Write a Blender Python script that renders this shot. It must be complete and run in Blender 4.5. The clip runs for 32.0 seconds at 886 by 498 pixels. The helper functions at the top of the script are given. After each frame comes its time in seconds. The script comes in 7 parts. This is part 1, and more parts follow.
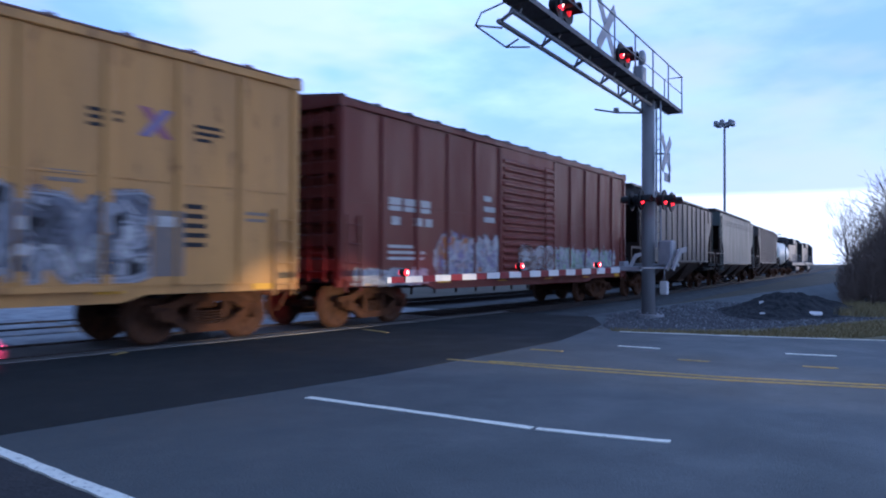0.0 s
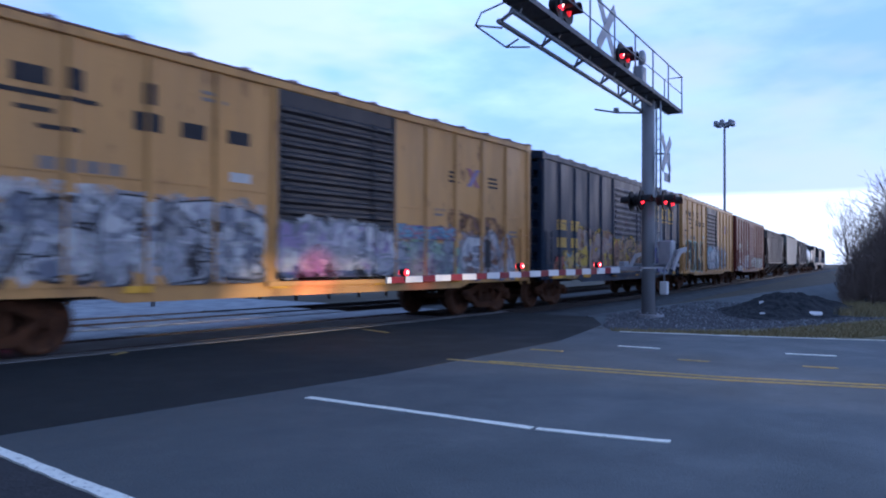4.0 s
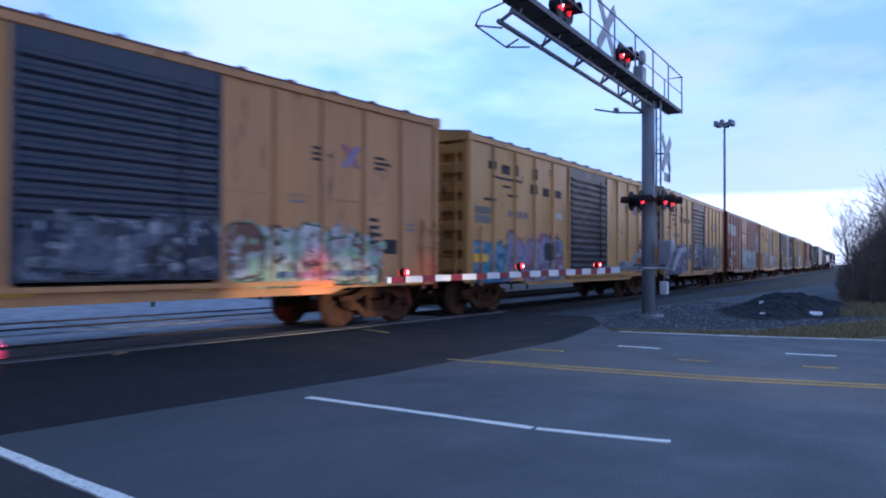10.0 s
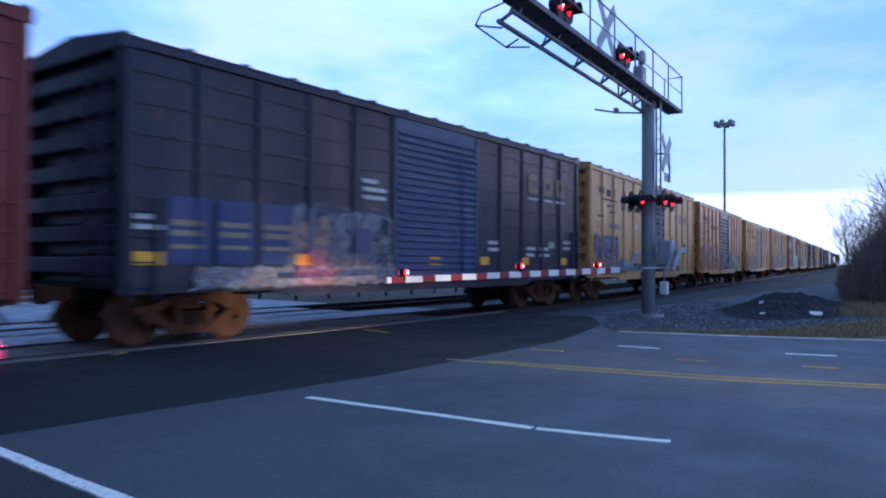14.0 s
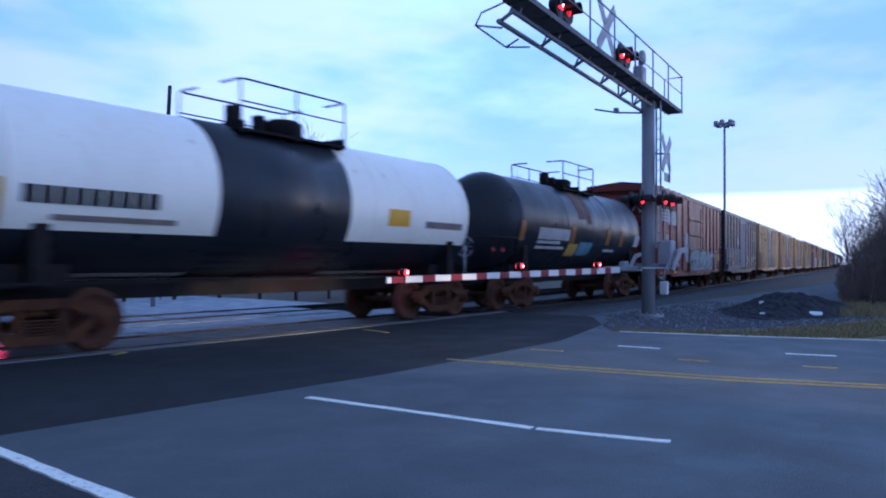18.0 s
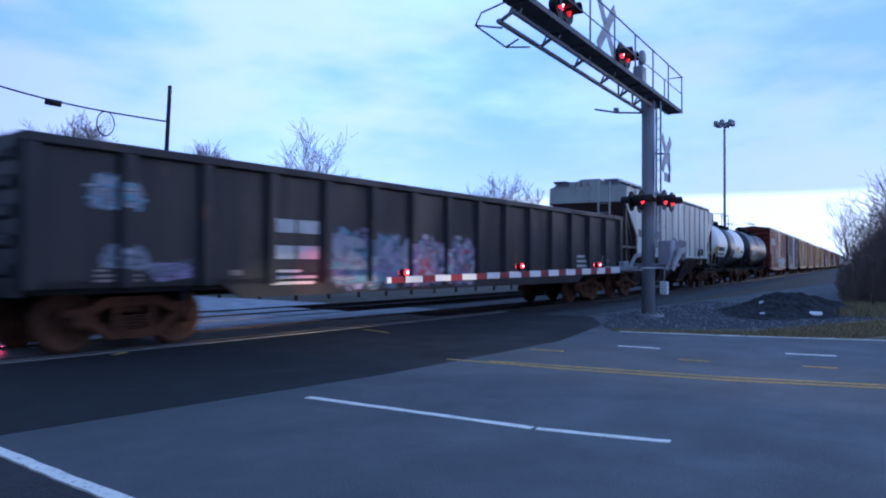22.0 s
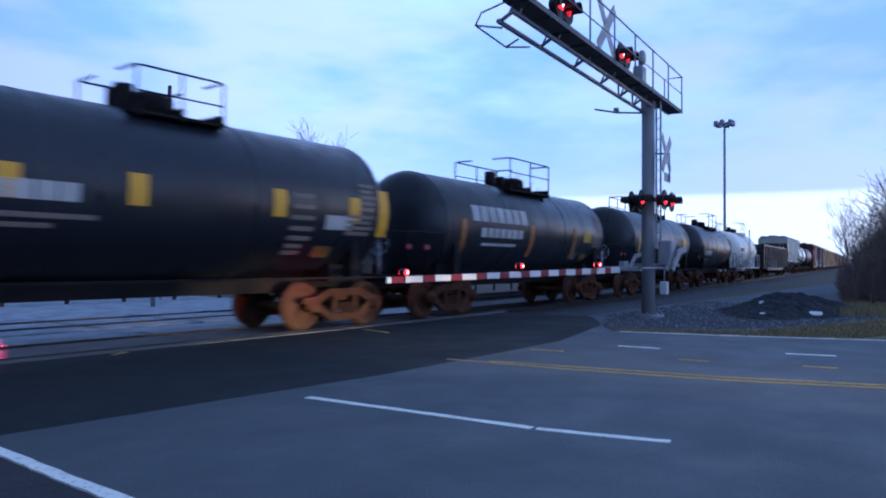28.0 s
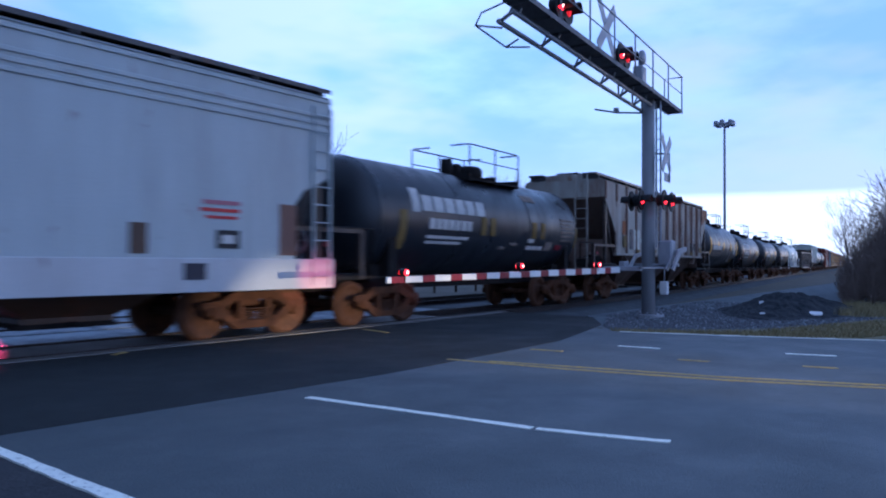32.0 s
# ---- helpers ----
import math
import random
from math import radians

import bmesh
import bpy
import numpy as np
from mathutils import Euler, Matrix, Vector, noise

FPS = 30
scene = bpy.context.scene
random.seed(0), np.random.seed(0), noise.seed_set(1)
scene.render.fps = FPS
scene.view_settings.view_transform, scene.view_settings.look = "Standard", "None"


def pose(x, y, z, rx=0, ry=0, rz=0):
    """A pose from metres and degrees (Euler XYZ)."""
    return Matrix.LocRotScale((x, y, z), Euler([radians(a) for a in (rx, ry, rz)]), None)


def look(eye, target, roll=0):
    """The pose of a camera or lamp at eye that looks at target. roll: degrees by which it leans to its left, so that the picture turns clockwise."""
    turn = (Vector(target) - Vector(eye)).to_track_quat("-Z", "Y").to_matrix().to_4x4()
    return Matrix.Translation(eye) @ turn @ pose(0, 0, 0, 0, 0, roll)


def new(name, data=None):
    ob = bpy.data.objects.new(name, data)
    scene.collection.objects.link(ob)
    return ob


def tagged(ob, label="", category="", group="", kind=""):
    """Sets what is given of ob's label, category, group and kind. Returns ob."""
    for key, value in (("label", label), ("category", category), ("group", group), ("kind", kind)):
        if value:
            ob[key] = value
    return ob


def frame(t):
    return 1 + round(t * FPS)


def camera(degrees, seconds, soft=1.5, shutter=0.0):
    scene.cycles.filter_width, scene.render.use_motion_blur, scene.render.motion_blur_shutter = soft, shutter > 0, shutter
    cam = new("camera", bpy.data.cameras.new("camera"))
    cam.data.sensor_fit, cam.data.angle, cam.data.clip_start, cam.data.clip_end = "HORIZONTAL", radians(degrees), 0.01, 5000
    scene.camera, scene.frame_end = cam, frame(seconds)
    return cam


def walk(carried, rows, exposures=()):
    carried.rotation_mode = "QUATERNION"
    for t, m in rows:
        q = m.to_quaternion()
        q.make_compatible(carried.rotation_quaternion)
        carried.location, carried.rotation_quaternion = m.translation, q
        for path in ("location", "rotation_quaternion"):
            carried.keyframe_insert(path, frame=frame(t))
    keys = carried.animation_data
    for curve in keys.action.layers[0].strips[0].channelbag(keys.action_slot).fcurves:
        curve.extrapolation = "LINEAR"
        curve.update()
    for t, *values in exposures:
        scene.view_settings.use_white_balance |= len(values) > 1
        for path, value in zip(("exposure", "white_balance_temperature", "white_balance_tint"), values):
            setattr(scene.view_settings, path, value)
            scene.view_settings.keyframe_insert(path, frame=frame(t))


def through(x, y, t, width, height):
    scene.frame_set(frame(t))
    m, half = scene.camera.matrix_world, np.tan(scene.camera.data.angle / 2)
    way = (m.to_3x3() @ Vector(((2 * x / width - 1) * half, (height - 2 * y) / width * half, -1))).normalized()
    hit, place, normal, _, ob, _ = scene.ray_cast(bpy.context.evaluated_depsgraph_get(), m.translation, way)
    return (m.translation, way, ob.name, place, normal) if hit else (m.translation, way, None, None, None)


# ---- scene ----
# ================= camera and its walk =================
YAW, PITCH, EYE = radians(37.43), radians(1.042), (0.0, 0.0, 1.3345)
cam = camera(62.97, 32.0, soft=2.0, shutter=0.5)
aim = (EYE[0] + math.cos(YAW) * math.cos(PITCH), EYE[1] + math.sin(YAW) * math.cos(PITCH), EYE[2] + math.sin(PITCH))
walk(cam, [(0.0, look(EYE, aim, 0.268)), (32.0, look(EYE, aim, 0.268))], exposures=[(0.0, 0.81, 4680, 14), (7.6, 0.81, 4680, 15), (14.0, 0.78, 4460, 14), (17.0, 0.79, 4480, 15), (20.4, 0.69, 4430, 14), (23.0, 0.65, 4450, 15), (24.0, 0.42, 4430, 15), (25.0, 0.51, 4430, 15), (28.0, 0.62, 4500, 14), (32.0, 0.71, 4460, 14)])

# ================= world, sun, exposure =================
world = bpy.data.worlds.new("dusk_sky")
scene.world = world
world.use_nodes = True
wt = world.node_tree
wt.nodes.clear()


def set_props(n, props):
    if "operation" in props:
        n.operation = props["operation"]
    if "data_type" in props:
        n.data_type = props["data_type"]
    if "blend_type" in props:
        n.blend_type = props["blend_type"]
    if "interpolation_type" in props:
        n.interpolation_type = props["interpolation_type"]
    return n


def wnode(kind, **props):
    return set_props(wt.nodes.new(kind), props)


def wmath(op, a, b=None):
    n = wnode("ShaderNodeMath", operation=op)
    for i, v in enumerate((a, b)):
        if v is None:
            continue
        if isinstance(v, (int, float)):
            n.inputs[i].default_value = v
        else:
            wt.links.new(v, n.inputs[i])
    return n.outputs[0]


def wmix(fac, a, b):
    n = wnode("ShaderNodeMix", data_type="RGBA")
    for sock, v in ((n.inputs[0], fac), (n.inputs[6], a), (n.inputs[7], b)):
        if isinstance(v, (int, float)):
            sock.default_value = v
        elif isinstance(v, tuple):
            sock.default_value = (*v, 1)
        else:
            wt.links.new(v, sock)
    return n.outputs[2]


def wrange(v, a, b, lo=0.0, hi=1.0):
    n = wnode("ShaderNodeMapRange", interpolation_type="SMOOTHSTEP")
    wt.links.new(v, n.inputs[0])
    for i, x in enumerate((a, b, lo, hi)):
        n.inputs[1 + i].default_value = x
    return n.outputs[0]


SUN_AZ, SUN_EL = radians(-28.0), radians(4.0)
coord = wnode("ShaderNodeTexCoord").outputs["Generated"]
sep = wnode("ShaderNodeSeparateXYZ")
wt.links.new(coord, sep.inputs[0])
up_z = sep.outputs[2]
sky = wnode("ShaderNodeTexSky")
sky.sky_type, sky.sun_disc, sky.sun_elevation, sky.sun_rotation = "NISHITA", False, SUN_EL, radians(90) - SUN_AZ
sky_dim = wnode("ShaderNodeVectorMath", operation="SCALE")
wt.links.new(sky.outputs[0], sky_dim.inputs[0])
sky_dim.inputs[3].default_value = 0.10
stretch = wnode("ShaderNodeMapping")
stretch.inputs["Scale"].default_value = (1.0, 1.0, 3.0)
wt.links.new(coord, stretch.inputs[0])


def wnoise(scale, detail, rough, shift):
    m = wnode("ShaderNodeMapping")
    m.inputs["Location"].default_value = (shift, shift * 0.7, shift * 1.3)
    wt.links.new(stretch.outputs[0], m.inputs[0])
    n = wnode("ShaderNodeTexNoise")
    n.inputs["Scale"].default_value, n.inputs["Detail"].default_value, n.inputs["Roughness"].default_value = scale, detail, rough
    wt.links.new(m.outputs[0], n.inputs["Vector"])
    return n.outputs[0]


big, fine = wnoise(1.5, 4, 0.5, 3.1), wnoise(4.2, 6, 0.55, 8.4)
cloud = wrange(wmath("ADD", wmath("MULTIPLY", big, 0.62), wmath("MULTIPLY", fine, 0.58)), 0.49, 0.71)
deck = wmix(cloud, (0.39, 0.54, 0.84), (0.64, 0.745, 0.93))
deck = wmix(wrange(wnoise(2.3, 4, 0.55, 17.0), 0.44, 0.62, 0.0, 0.85), deck, (0.70, 0.69, 0.88))
# clear bright strip below the cloud deck towards the set sun
toward = wnode("ShaderNodeVectorMath", operation="DOT_PRODUCT")
wt.links.new(coord, toward.inputs[0])
toward.inputs[1].default_value = (math.cos(SUN_AZ), math.sin(SUN_AZ), 0.0)
side = wrange(toward.outputs["Value"], 0.34, 0.52)
edge = wmath("ADD", up_z, wmath("MULTIPLY", wmath("SUBTRACT", fine, 0.5), 0.014))
strip = wmath("MULTIPLY", wrange(edge, 0.094, 0.083), side)
deck = wmix(wmath("MULTIPLY", wrange(edge, 0.22, 0.06), 0.55), deck, (0.74, 0.75, 0.92))
low = wmath("MULTIPLY", wmath("MULTIPLY", wrange(edge, 0.075, 0.03), 0.75), wrange(toward.outputs["Value"], -0.33, -0.02))
veil = wnode("ShaderNodeVectorMath", operation="SCALE")
wt.links.new(deck, veil.inputs[0])
wt.links.new(wrange(toward.outputs["Value"], 0.09, 0.77, 1.0, 0.70), veil.inputs[3])
deck = veil.outputs[0]
clouds = wmix(wmath("MAXIMUM", strip, low), deck, (0.86, 0.82, 0.80))
# the strip is warmest and brightest where the sun went down
clouds = wmix(wmath("MULTIPLY", strip, wrange(toward.outputs["Value"], 0.85, 0.98)), clouds, (2.3, 1.70, 1.25))
dusk = wnode("ShaderNodeVectorMath", operation="SCALE")
wt.links.new(clouds, dusk.inputs[0])
# dimmer away from the sunset and towards the zenith
wt.links.new(wmath("MULTIPLY", wrange(toward.outputs["Value"], -0.9, 0.48, 0.25, 1.0), wrange(up_z, 0.30, 0.95, 1.0, 0.62)), dusk.inputs[3])
body = wmix(0.88, sky_dim.outputs[0], dusk.outputs[0])
ground_side = wmix(wrange(up_z, -0.05, 0.0), (0.05, 0.06, 0.08), body)
bg = wnode("ShaderNodeBackground")
wt.links.new(ground_side, bg.inputs[0])
bg.inputs[1].default_value = 1.0
wt.links.new(bg.outputs[0], wnode("ShaderNodeOutputWorld").inputs[0])

sun_data = bpy.data.lights.new("sun", "SUN")
sun_data.energy, sun_data.angle, sun_data.color = 0.12, radians(30), (1.0, 0.80, 0.66)
sun = new("sun", sun_data)
sun.matrix_world = look((300 * math.cos(SUN_AZ), 300 * math.sin(SUN_AZ), 300 * math.sin(SUN_EL)), (0, 0, 0))


# ================= materials =================
def material(name, base, second=None, rough=0.6, metal=0.0, scale=3.0, fine_scale=40.0, amount=0.5, bump=0.15, streak=1.0,
             emit=0.0, third=None, third_amount=0.0, spot_scale=1.3, spec=0.3):
    """Base colour broken up by large stains (second) and spots (third), with fine grain in colour, gloss and relief. streak > 1 draws the stains out upright."""
    m = bpy.data.materials.new(name)
    m.use_nodes = True
    t = m.node_tree
    b = t.nodes["Principled BSDF"]
    b.inputs["Roughness"].default_value, b.inputs["Metallic"].default_value, b.inputs["Specular IOR Level"].default_value = rough, metal, spec
    second = second or tuple(c * 0.6 for c in base)

    def node(kind, **props):
        return set_props(t.nodes.new(kind), props)

    def tex(s, detail, stretch_z=1.0, shift=0.0):
        mp = node("ShaderNodeMapping")
        mp.inputs["Scale"].default_value = (s, s, s / stretch_z)
        mp.inputs["Location"].default_value = (shift, shift, shift)
        t.links.new(moved.outputs[0], mp.inputs[0])
        n = node("ShaderNodeTexNoise")
        n.inputs["Scale"].default_value, n.inputs["Detail"].default_value, n.inputs["Roughness"].default_value = 1.0, detail, 0.62
        t.links.new(mp.outputs[0], n.inputs["Vector"])
        return n.outputs[0]

    def ramp(v, a, c, lo=0.0, hi=1.0):
        n = node("ShaderNodeMapRange")
        t.links.new(v, n.inputs[0])
        for i, x in enumerate((a, c, lo, hi)):
            n.inputs[1 + i].default_value = x
        return n.outputs[0]

    def mix(f, a, c, blend="MIX"):
        n = node("ShaderNodeMix", data_type="RGBA", blend_type=blend)
        for sock, v in ((n.inputs[0], f), (n.inputs[6], a), (n.inputs[7], c)):
            if isinstance(v, (int, float)):
                sock.default_value = v
            elif isinstance(v, tuple):
                sock.default_value = (*v, 1)
            else:
                t.links.new(v, sock)
        return n.outputs[2]

    where = node("ShaderNodeTexCoord")
    own = node("ShaderNodeMath", operation="MULTIPLY")
    t.links.new(node("ShaderNodeObjectInfo").outputs["Random"], own.inputs[0])
    own.inputs[1].default_value = 43.0
    moved = node("ShaderNodeVectorMath", operation="ADD")
    t.links.new(where.outputs["Object"], moved.inputs[0])
    t.links.new(own.outputs[0], moved.inputs[1])
    grain = tex(fine_scale, 3)
    col = mix(ramp(tex(scale, 5, streak), 0.42, 0.72, 0.0, amount), base, second)
    if streak > 1.5:
        col = mix(ramp(tex(6.5, 3, 16.0, 3.0), 0.50, 0.74, 0.0, 0.38), col, second)
        col = mix(ramp(tex(0.45, 4, 1.0, 21.0), 0.45, 0.70, 0.0, 0.30), col, tuple(0.5 * a + 0.5 * c for a, c in zip(base, second)))
    if third:
        col = mix(ramp(tex(spot_scale * 3, 6, 1.0 + (streak - 1) * 0.5, 5.0), 0.66 - third_amount * 0.25, 0.72, 0.0, 0.9), col, third)
    col = mix(ramp(grain, 0.3, 0.7, 0.0, 0.22), col, tuple(c * 0.55 for c in base))
    t.links.new(col, b.inputs["Base Color"])
    t.links.new(ramp(tex(scale * 2.3, 4, streak, 9.0), 0.3, 0.7, max(0.05, rough - 0.12), min(1.0, rough + 0.15)), b.inputs["Roughness"])
    if bump:
        bp = node("ShaderNodeBump")
        bp.inputs["Strength"].default_value, bp.inputs["Distance"].default_value = bump, 0.02
        t.links.new(grain, bp.inputs["Height"])
        t.links.new(bp.outputs[0], b.inputs["Normal"])
    if emit:
        b.inputs["Emission Color"].default_value, b.inputs["Emission Strength"].default_value = (*base, 1), emit
    return m


def paint(name, base, grime=(0.09, 0.06, 0.045), rust=0.15, amount=0.45, rough=0.46, streak=5.0, spec=0.36):
    return material(name, base, tuple(0.55 * a + 0.45 * g for a, g in zip(base, grime)), rough, 0.0, 1.1, 30.0, amount, 0.08, streak,
                    third=(0.12, 0.045, 0.02) if rust else None, third_amount=rust, spec=spec)


M = {}
M["tan"] = paint("weathered_tan_paint", (0.53, 0.285, 0.078), (0.09, 0.06, 0.04), rust=0.28, amount=0.85)
M["tan_pale"] = paint("faded_tan_paint", (0.53, 0.31, 0.105), (0.10, 0.075, 0.055), rust=0.30, amount=0.7)
M["black_door"] = paint("dark_door_paint", (0.018, 0.020, 0.026), rust=0.1)
M["red"] = paint("oxide_red_paint", (0.132, 0.022, 0.0145), (0.05, 0.016, 0.012), rust=0.05)
M["red_bright"] = paint("brick_red_paint", (0.160, 0.027, 0.018), (0.060, 0.020, 0.014), rust=0.05)
M["navy"] = paint("navy_blue_paint", (0.0115, 0.0250, 0.053), (0.012, 0.018, 0.030), rust=0.02, spec=0.30)
M["slate"] = paint("dull_slate_blue_paint", (0.012, 0.0165, 0.037), (0.018, 0.017, 0.022), rust=0.05)
M["blue_door"] = paint("blue_door_paint", (0.04, 0.075, 0.16), rust=0.08)
M["blue_black_door"] = paint("dull_blue_black_door_paint", (0.030, 0.040, 0.062), rust=0.1)
M["orange_patch"] = paint("dull_orange_paint", (0.30, 0.13, 0.03), rust=0.1)
M["skirt_white"] = paint("white_skirt_paint", (0.45, 0.47, 0.49), (0.20, 0.17, 0.16), rust=0.05, amount=0.6)
M["roof_dark"] = paint("dark_roof_metal", (0.06, 0.055, 0.055), rust=0.3)
M["roof_rust"] = paint("rusty_roof_metal", (0.15, 0.07, 0.05), rust=0.4)
M["hopper_grey"] = paint("weathered_light_grey_paint", (0.54, 0.575, 0.52), (0.15, 0.115, 0.09), rust=0.20, amount=0.9, streak=5.0)
M["hopper_rusty"] = material("rust_streaked_grey_paint", (0.37, 0.36, 0.315), (0.16, 0.095, 0.065), 0.7, 0.0, 1.3, 26.0, 0.9, 0.1, 7.0, third=(0.17, 0.075, 0.040), third_amount=0.45, spot_scale=1.1)
M["rib_rust"] = material("rusted_rib_paint", (0.115, 0.055, 0.036), (0.30, 0.27, 0.235), 0.75, 0.0, 1.6, 30.0, 0.75, 0.1, 4.0, third=(0.06, 0.028, 0.02), third_amount=0.4, spot_scale=1.2)
M["orange_rust"] = material("orange_rust_patch", (0.27, 0.10, 0.035), (0.14, 0.055, 0.03), 0.8, 0.0, 3.0, 30.0, 0.8, 0.1)
M["hopper_white"] = paint("dirty_pale_grey_paint", (0.385, 0.43, 0.445), (0.15, 0.145, 0.14), rust=0.07, amount=0.8, streak=4.0)
M["brown_bay"] = paint("grimy_brown_steel", (0.070, 0.040, 0.024), (0.022, 0.017, 0.015), rust=0.3)
M["gon_black"] = paint("grimy_black_steel", (0.0150, 0.0158, 0.0182), (0.033, 0.029, 0.027), rust=0.10)
M["tank_black"] = material("gloss_black_tank_paint", (0.0145, 0.0180, 0.0245), (0.024, 0.0255, 0.030), 0.36, 0.0, 0.8, 30.0, 0.6, 0.03, 3.0, third=(0.036, 0.033, 0.032), third_amount=0.12, spec=0.40)
M["tank_white"] = material("white_tank_paint", (0.95, 0.925, 0.79), (0.76, 0.67, 0.53), 0.38, 0.0, 0.7, 30.0, 0.35, 0.03, 5.0, third=(0.35, 0.25, 0.18), third_amount=0.02, spec=0.5)
M["frame_black"] = material("black_underframe_paint", (0.012, 0.0115, 0.012), (0.030, 0.021, 0.017), 0.8, 0.0, 1.5, 30.0, 0.5, 0.1, third=(0.05, 0.022, 0.012), third_amount=0.15, spec=0.15)
M["truck_rust"] = material("rusty_cast_steel", (0.085, 0.038, 0.018), (0.022, 0.013, 0.010), 0.9, 0.0, 4.0, 45.0, 0.9, 0.3, spec=0.15)
M["wheel"] = material("rusty_wheel_steel", (0.092, 0.044, 0.023), (0.030, 0.018, 0.014), 0.8, 0.1, 5.0, 50.0, 0.75, 0.2, spec=0.2)
M["tread"] = material("bright_worn_steel", (0.32, 0.31, 0.30), (0.16, 0.12, 0.1), 0.35, 0.9, 6.0, 60.0, 0.4, 0.05)
M["faded_mark"] = material("faded_brown_grey_lettering", (0.20, 0.17, 0.15), (0.32, 0.25, 0.17), 0.75, 0.0, 2.5, 30.0, 0.6, 0.0)
M["stain"] = material("rust_brown_stain", (0.17, 0.10, 0.075), (0.09, 0.06, 0.05), 0.8, 0.0, 2.0, 30.0, 0.7, 0.0, 6.0)
M["white_mark"] = material("chalky_white_lettering", (0.52, 0.52, 0.50), (0.28, 0.26, 0.25), 0.7, 0.0, 2.5, 30.0, 0.6, 0.0)
M["black_mark"] = material("black_lettering", (0.022, 0.022, 0.026), (0.06, 0.05, 0.04), 0.7, 0.0, 2.5, 30.0, 0.4, 0.0)
M["yellow_mark"] = material("yellow_reflective_strip", (0.72, 0.40, 0.03), (0.5, 0.25, 0.03), 0.45, 0.0, 2.5, 30.0, 0.3, 0.0)
M["gold_mark"] = material("gold_lettering", (0.55, 0.36, 0.06), (0.3, 0.2, 0.06), 0.6, 0.0, 2.5, 30.0, 0.4, 0.0)
M["asphalt"] = material("worn_asphalt", (0.044, 0.058, 0.064), (0.032, 0.043, 0.048), 0.66, 0.0, 0.35, 55.0, 0.7, 0.4, third=(0.033, 0.042, 0.047), third_amount=0.25, spot_scale=0.9, spec=0.85)
M["asphalt_new"] = material("new_dark_asphalt", (0.0140, 0.0175, 0.0190), (0.021, 0.0250, 0.0270), 0.82, 0.0, 0.4, 60.0, 0.6, 0.35, spec=0.3)
M["shoulder"] = material("coarse_shoulder_asphalt", (0.045, 0.045, 0.048), (0.022, 0.022, 0.024), 0.9, 0.0, 2.0, 30.0, 0.8, 0.8, third=(0.16, 0.16, 0.16), third_amount=0.1, spot_scale=9.0)
M["line_white"] = material("worn_white_road_paint", (0.93, 0.93, 0.82), (0.62, 0.63, 0.58), 0.7, 0.0, 2.0, 45.0, 0.5, 0.1, third=(0.08, 0.09, 0.095), third_amount=0.42, spot_scale=9.0)
M["line_yellow"] = material("worn_yellow_road_paint", (0.43, 0.32, 0.09), (0.24, 0.19, 0.08), 0.7, 0.0, 2.0, 45.0, 0.8, 0.1, third=(0.06, 0.07, 0.075), third_amount=0.62, spot_scale=5.0)
M["ballast_pale"] = material("pale_grey_gravel", (0.355, 0.395, 0.435), (0.17, 0.18, 0.205), 0.95, 0.0, 1.7, 16.0, 0.9, 1.0, spec=0.15)
M["ballast"] = material("dark_ballast_gravel", (0.085, 0.093, 0.100), (0.045, 0.049, 0.053), 0.95, 0.0, 1.5, 14.0, 0.8, 1.0, spec=0.12)
M["verge"] = material("bluish_gravel", (0.132, 0.150, 0.162), (0.064, 0.075, 0.081), 0.95, 0.0, 1.5, 9.0, 0.8, 1.0, third=(0.27, 0.29, 0.30), third_amount=0.08, spot_scale=6.0, spec=0.15)
M["earth"] = material("winter_earth", (0.085, 0.075, 0.055), (0.05, 0.05, 0.035), 0.95, 0.0, 0.25, 8.0, 0.8, 0.8)
M["panel"] = material("grey_crossing_concrete", (0.16, 0.155, 0.15), (0.08, 0.07, 0.06), 0.85, 0.0, 1.5, 30.0, 0.7, 0.3)
M["rail"] = material("rail_steel", (0.040, 0.034, 0.032), (0.03, 0.025, 0.024), 0.65, 0.4, 4.0, 40.0, 0.6, 0.1)
M["tie"] = material("creosoted_wood", (0.045, 0.035, 0.028), (0.025, 0.02, 0.017), 0.9, 0.0, 4.0, 30.0, 0.7, 0.4)
M["galv"] = material("galvanised_steel", (0.36, 0.37, 0.40), (0.22, 0.22, 0.24), 0.55, 0.3, 3.0, 30.0, 0.5, 0.05)
M["pole_grey"] = material("weathered_grey_pole", (0.30, 0.305, 0.325), (0.17, 0.17, 0.18), 0.6, 0.1, 1.5, 30.0, 0.6, 0.08, 6.0)
M["grating"] = material("dull_grey_steel_grating", (0.15, 0.15, 0.16), (0.09, 0.09, 0.098), 0.7, 0.2, 6.0, 40.0, 0.6, 0.2)
M["signal_black"] = material("matt_black_signal_paint", (0.016, 0.016, 0.018), (0.035, 0.035, 0.035), 0.6, 0.0, 4.0, 30.0, 0.4, 0.05)
M["lens_lit"] = material("lit_red_lens", (1.0, 0.010, 0.012), (1.0, 0.03, 0.03), 0.3, 0.0, 30.0, 90.0, 0.2, 0.0, emit=3.2)
M["lens_dim"] = material("red_lens", (0.75, 0.012, 0.014), (0.5, 0.01, 0.012), 0.3, 0.0, 30.0, 90.0, 0.2, 0.0, emit=0.7)
M["sign_back"] = material("pale_sign_metal", (0.46, 0.47, 0.50), (0.32, 0.32, 0.34), 0.6, 0.1, 3.0, 30.0, 0.4, 0.02)
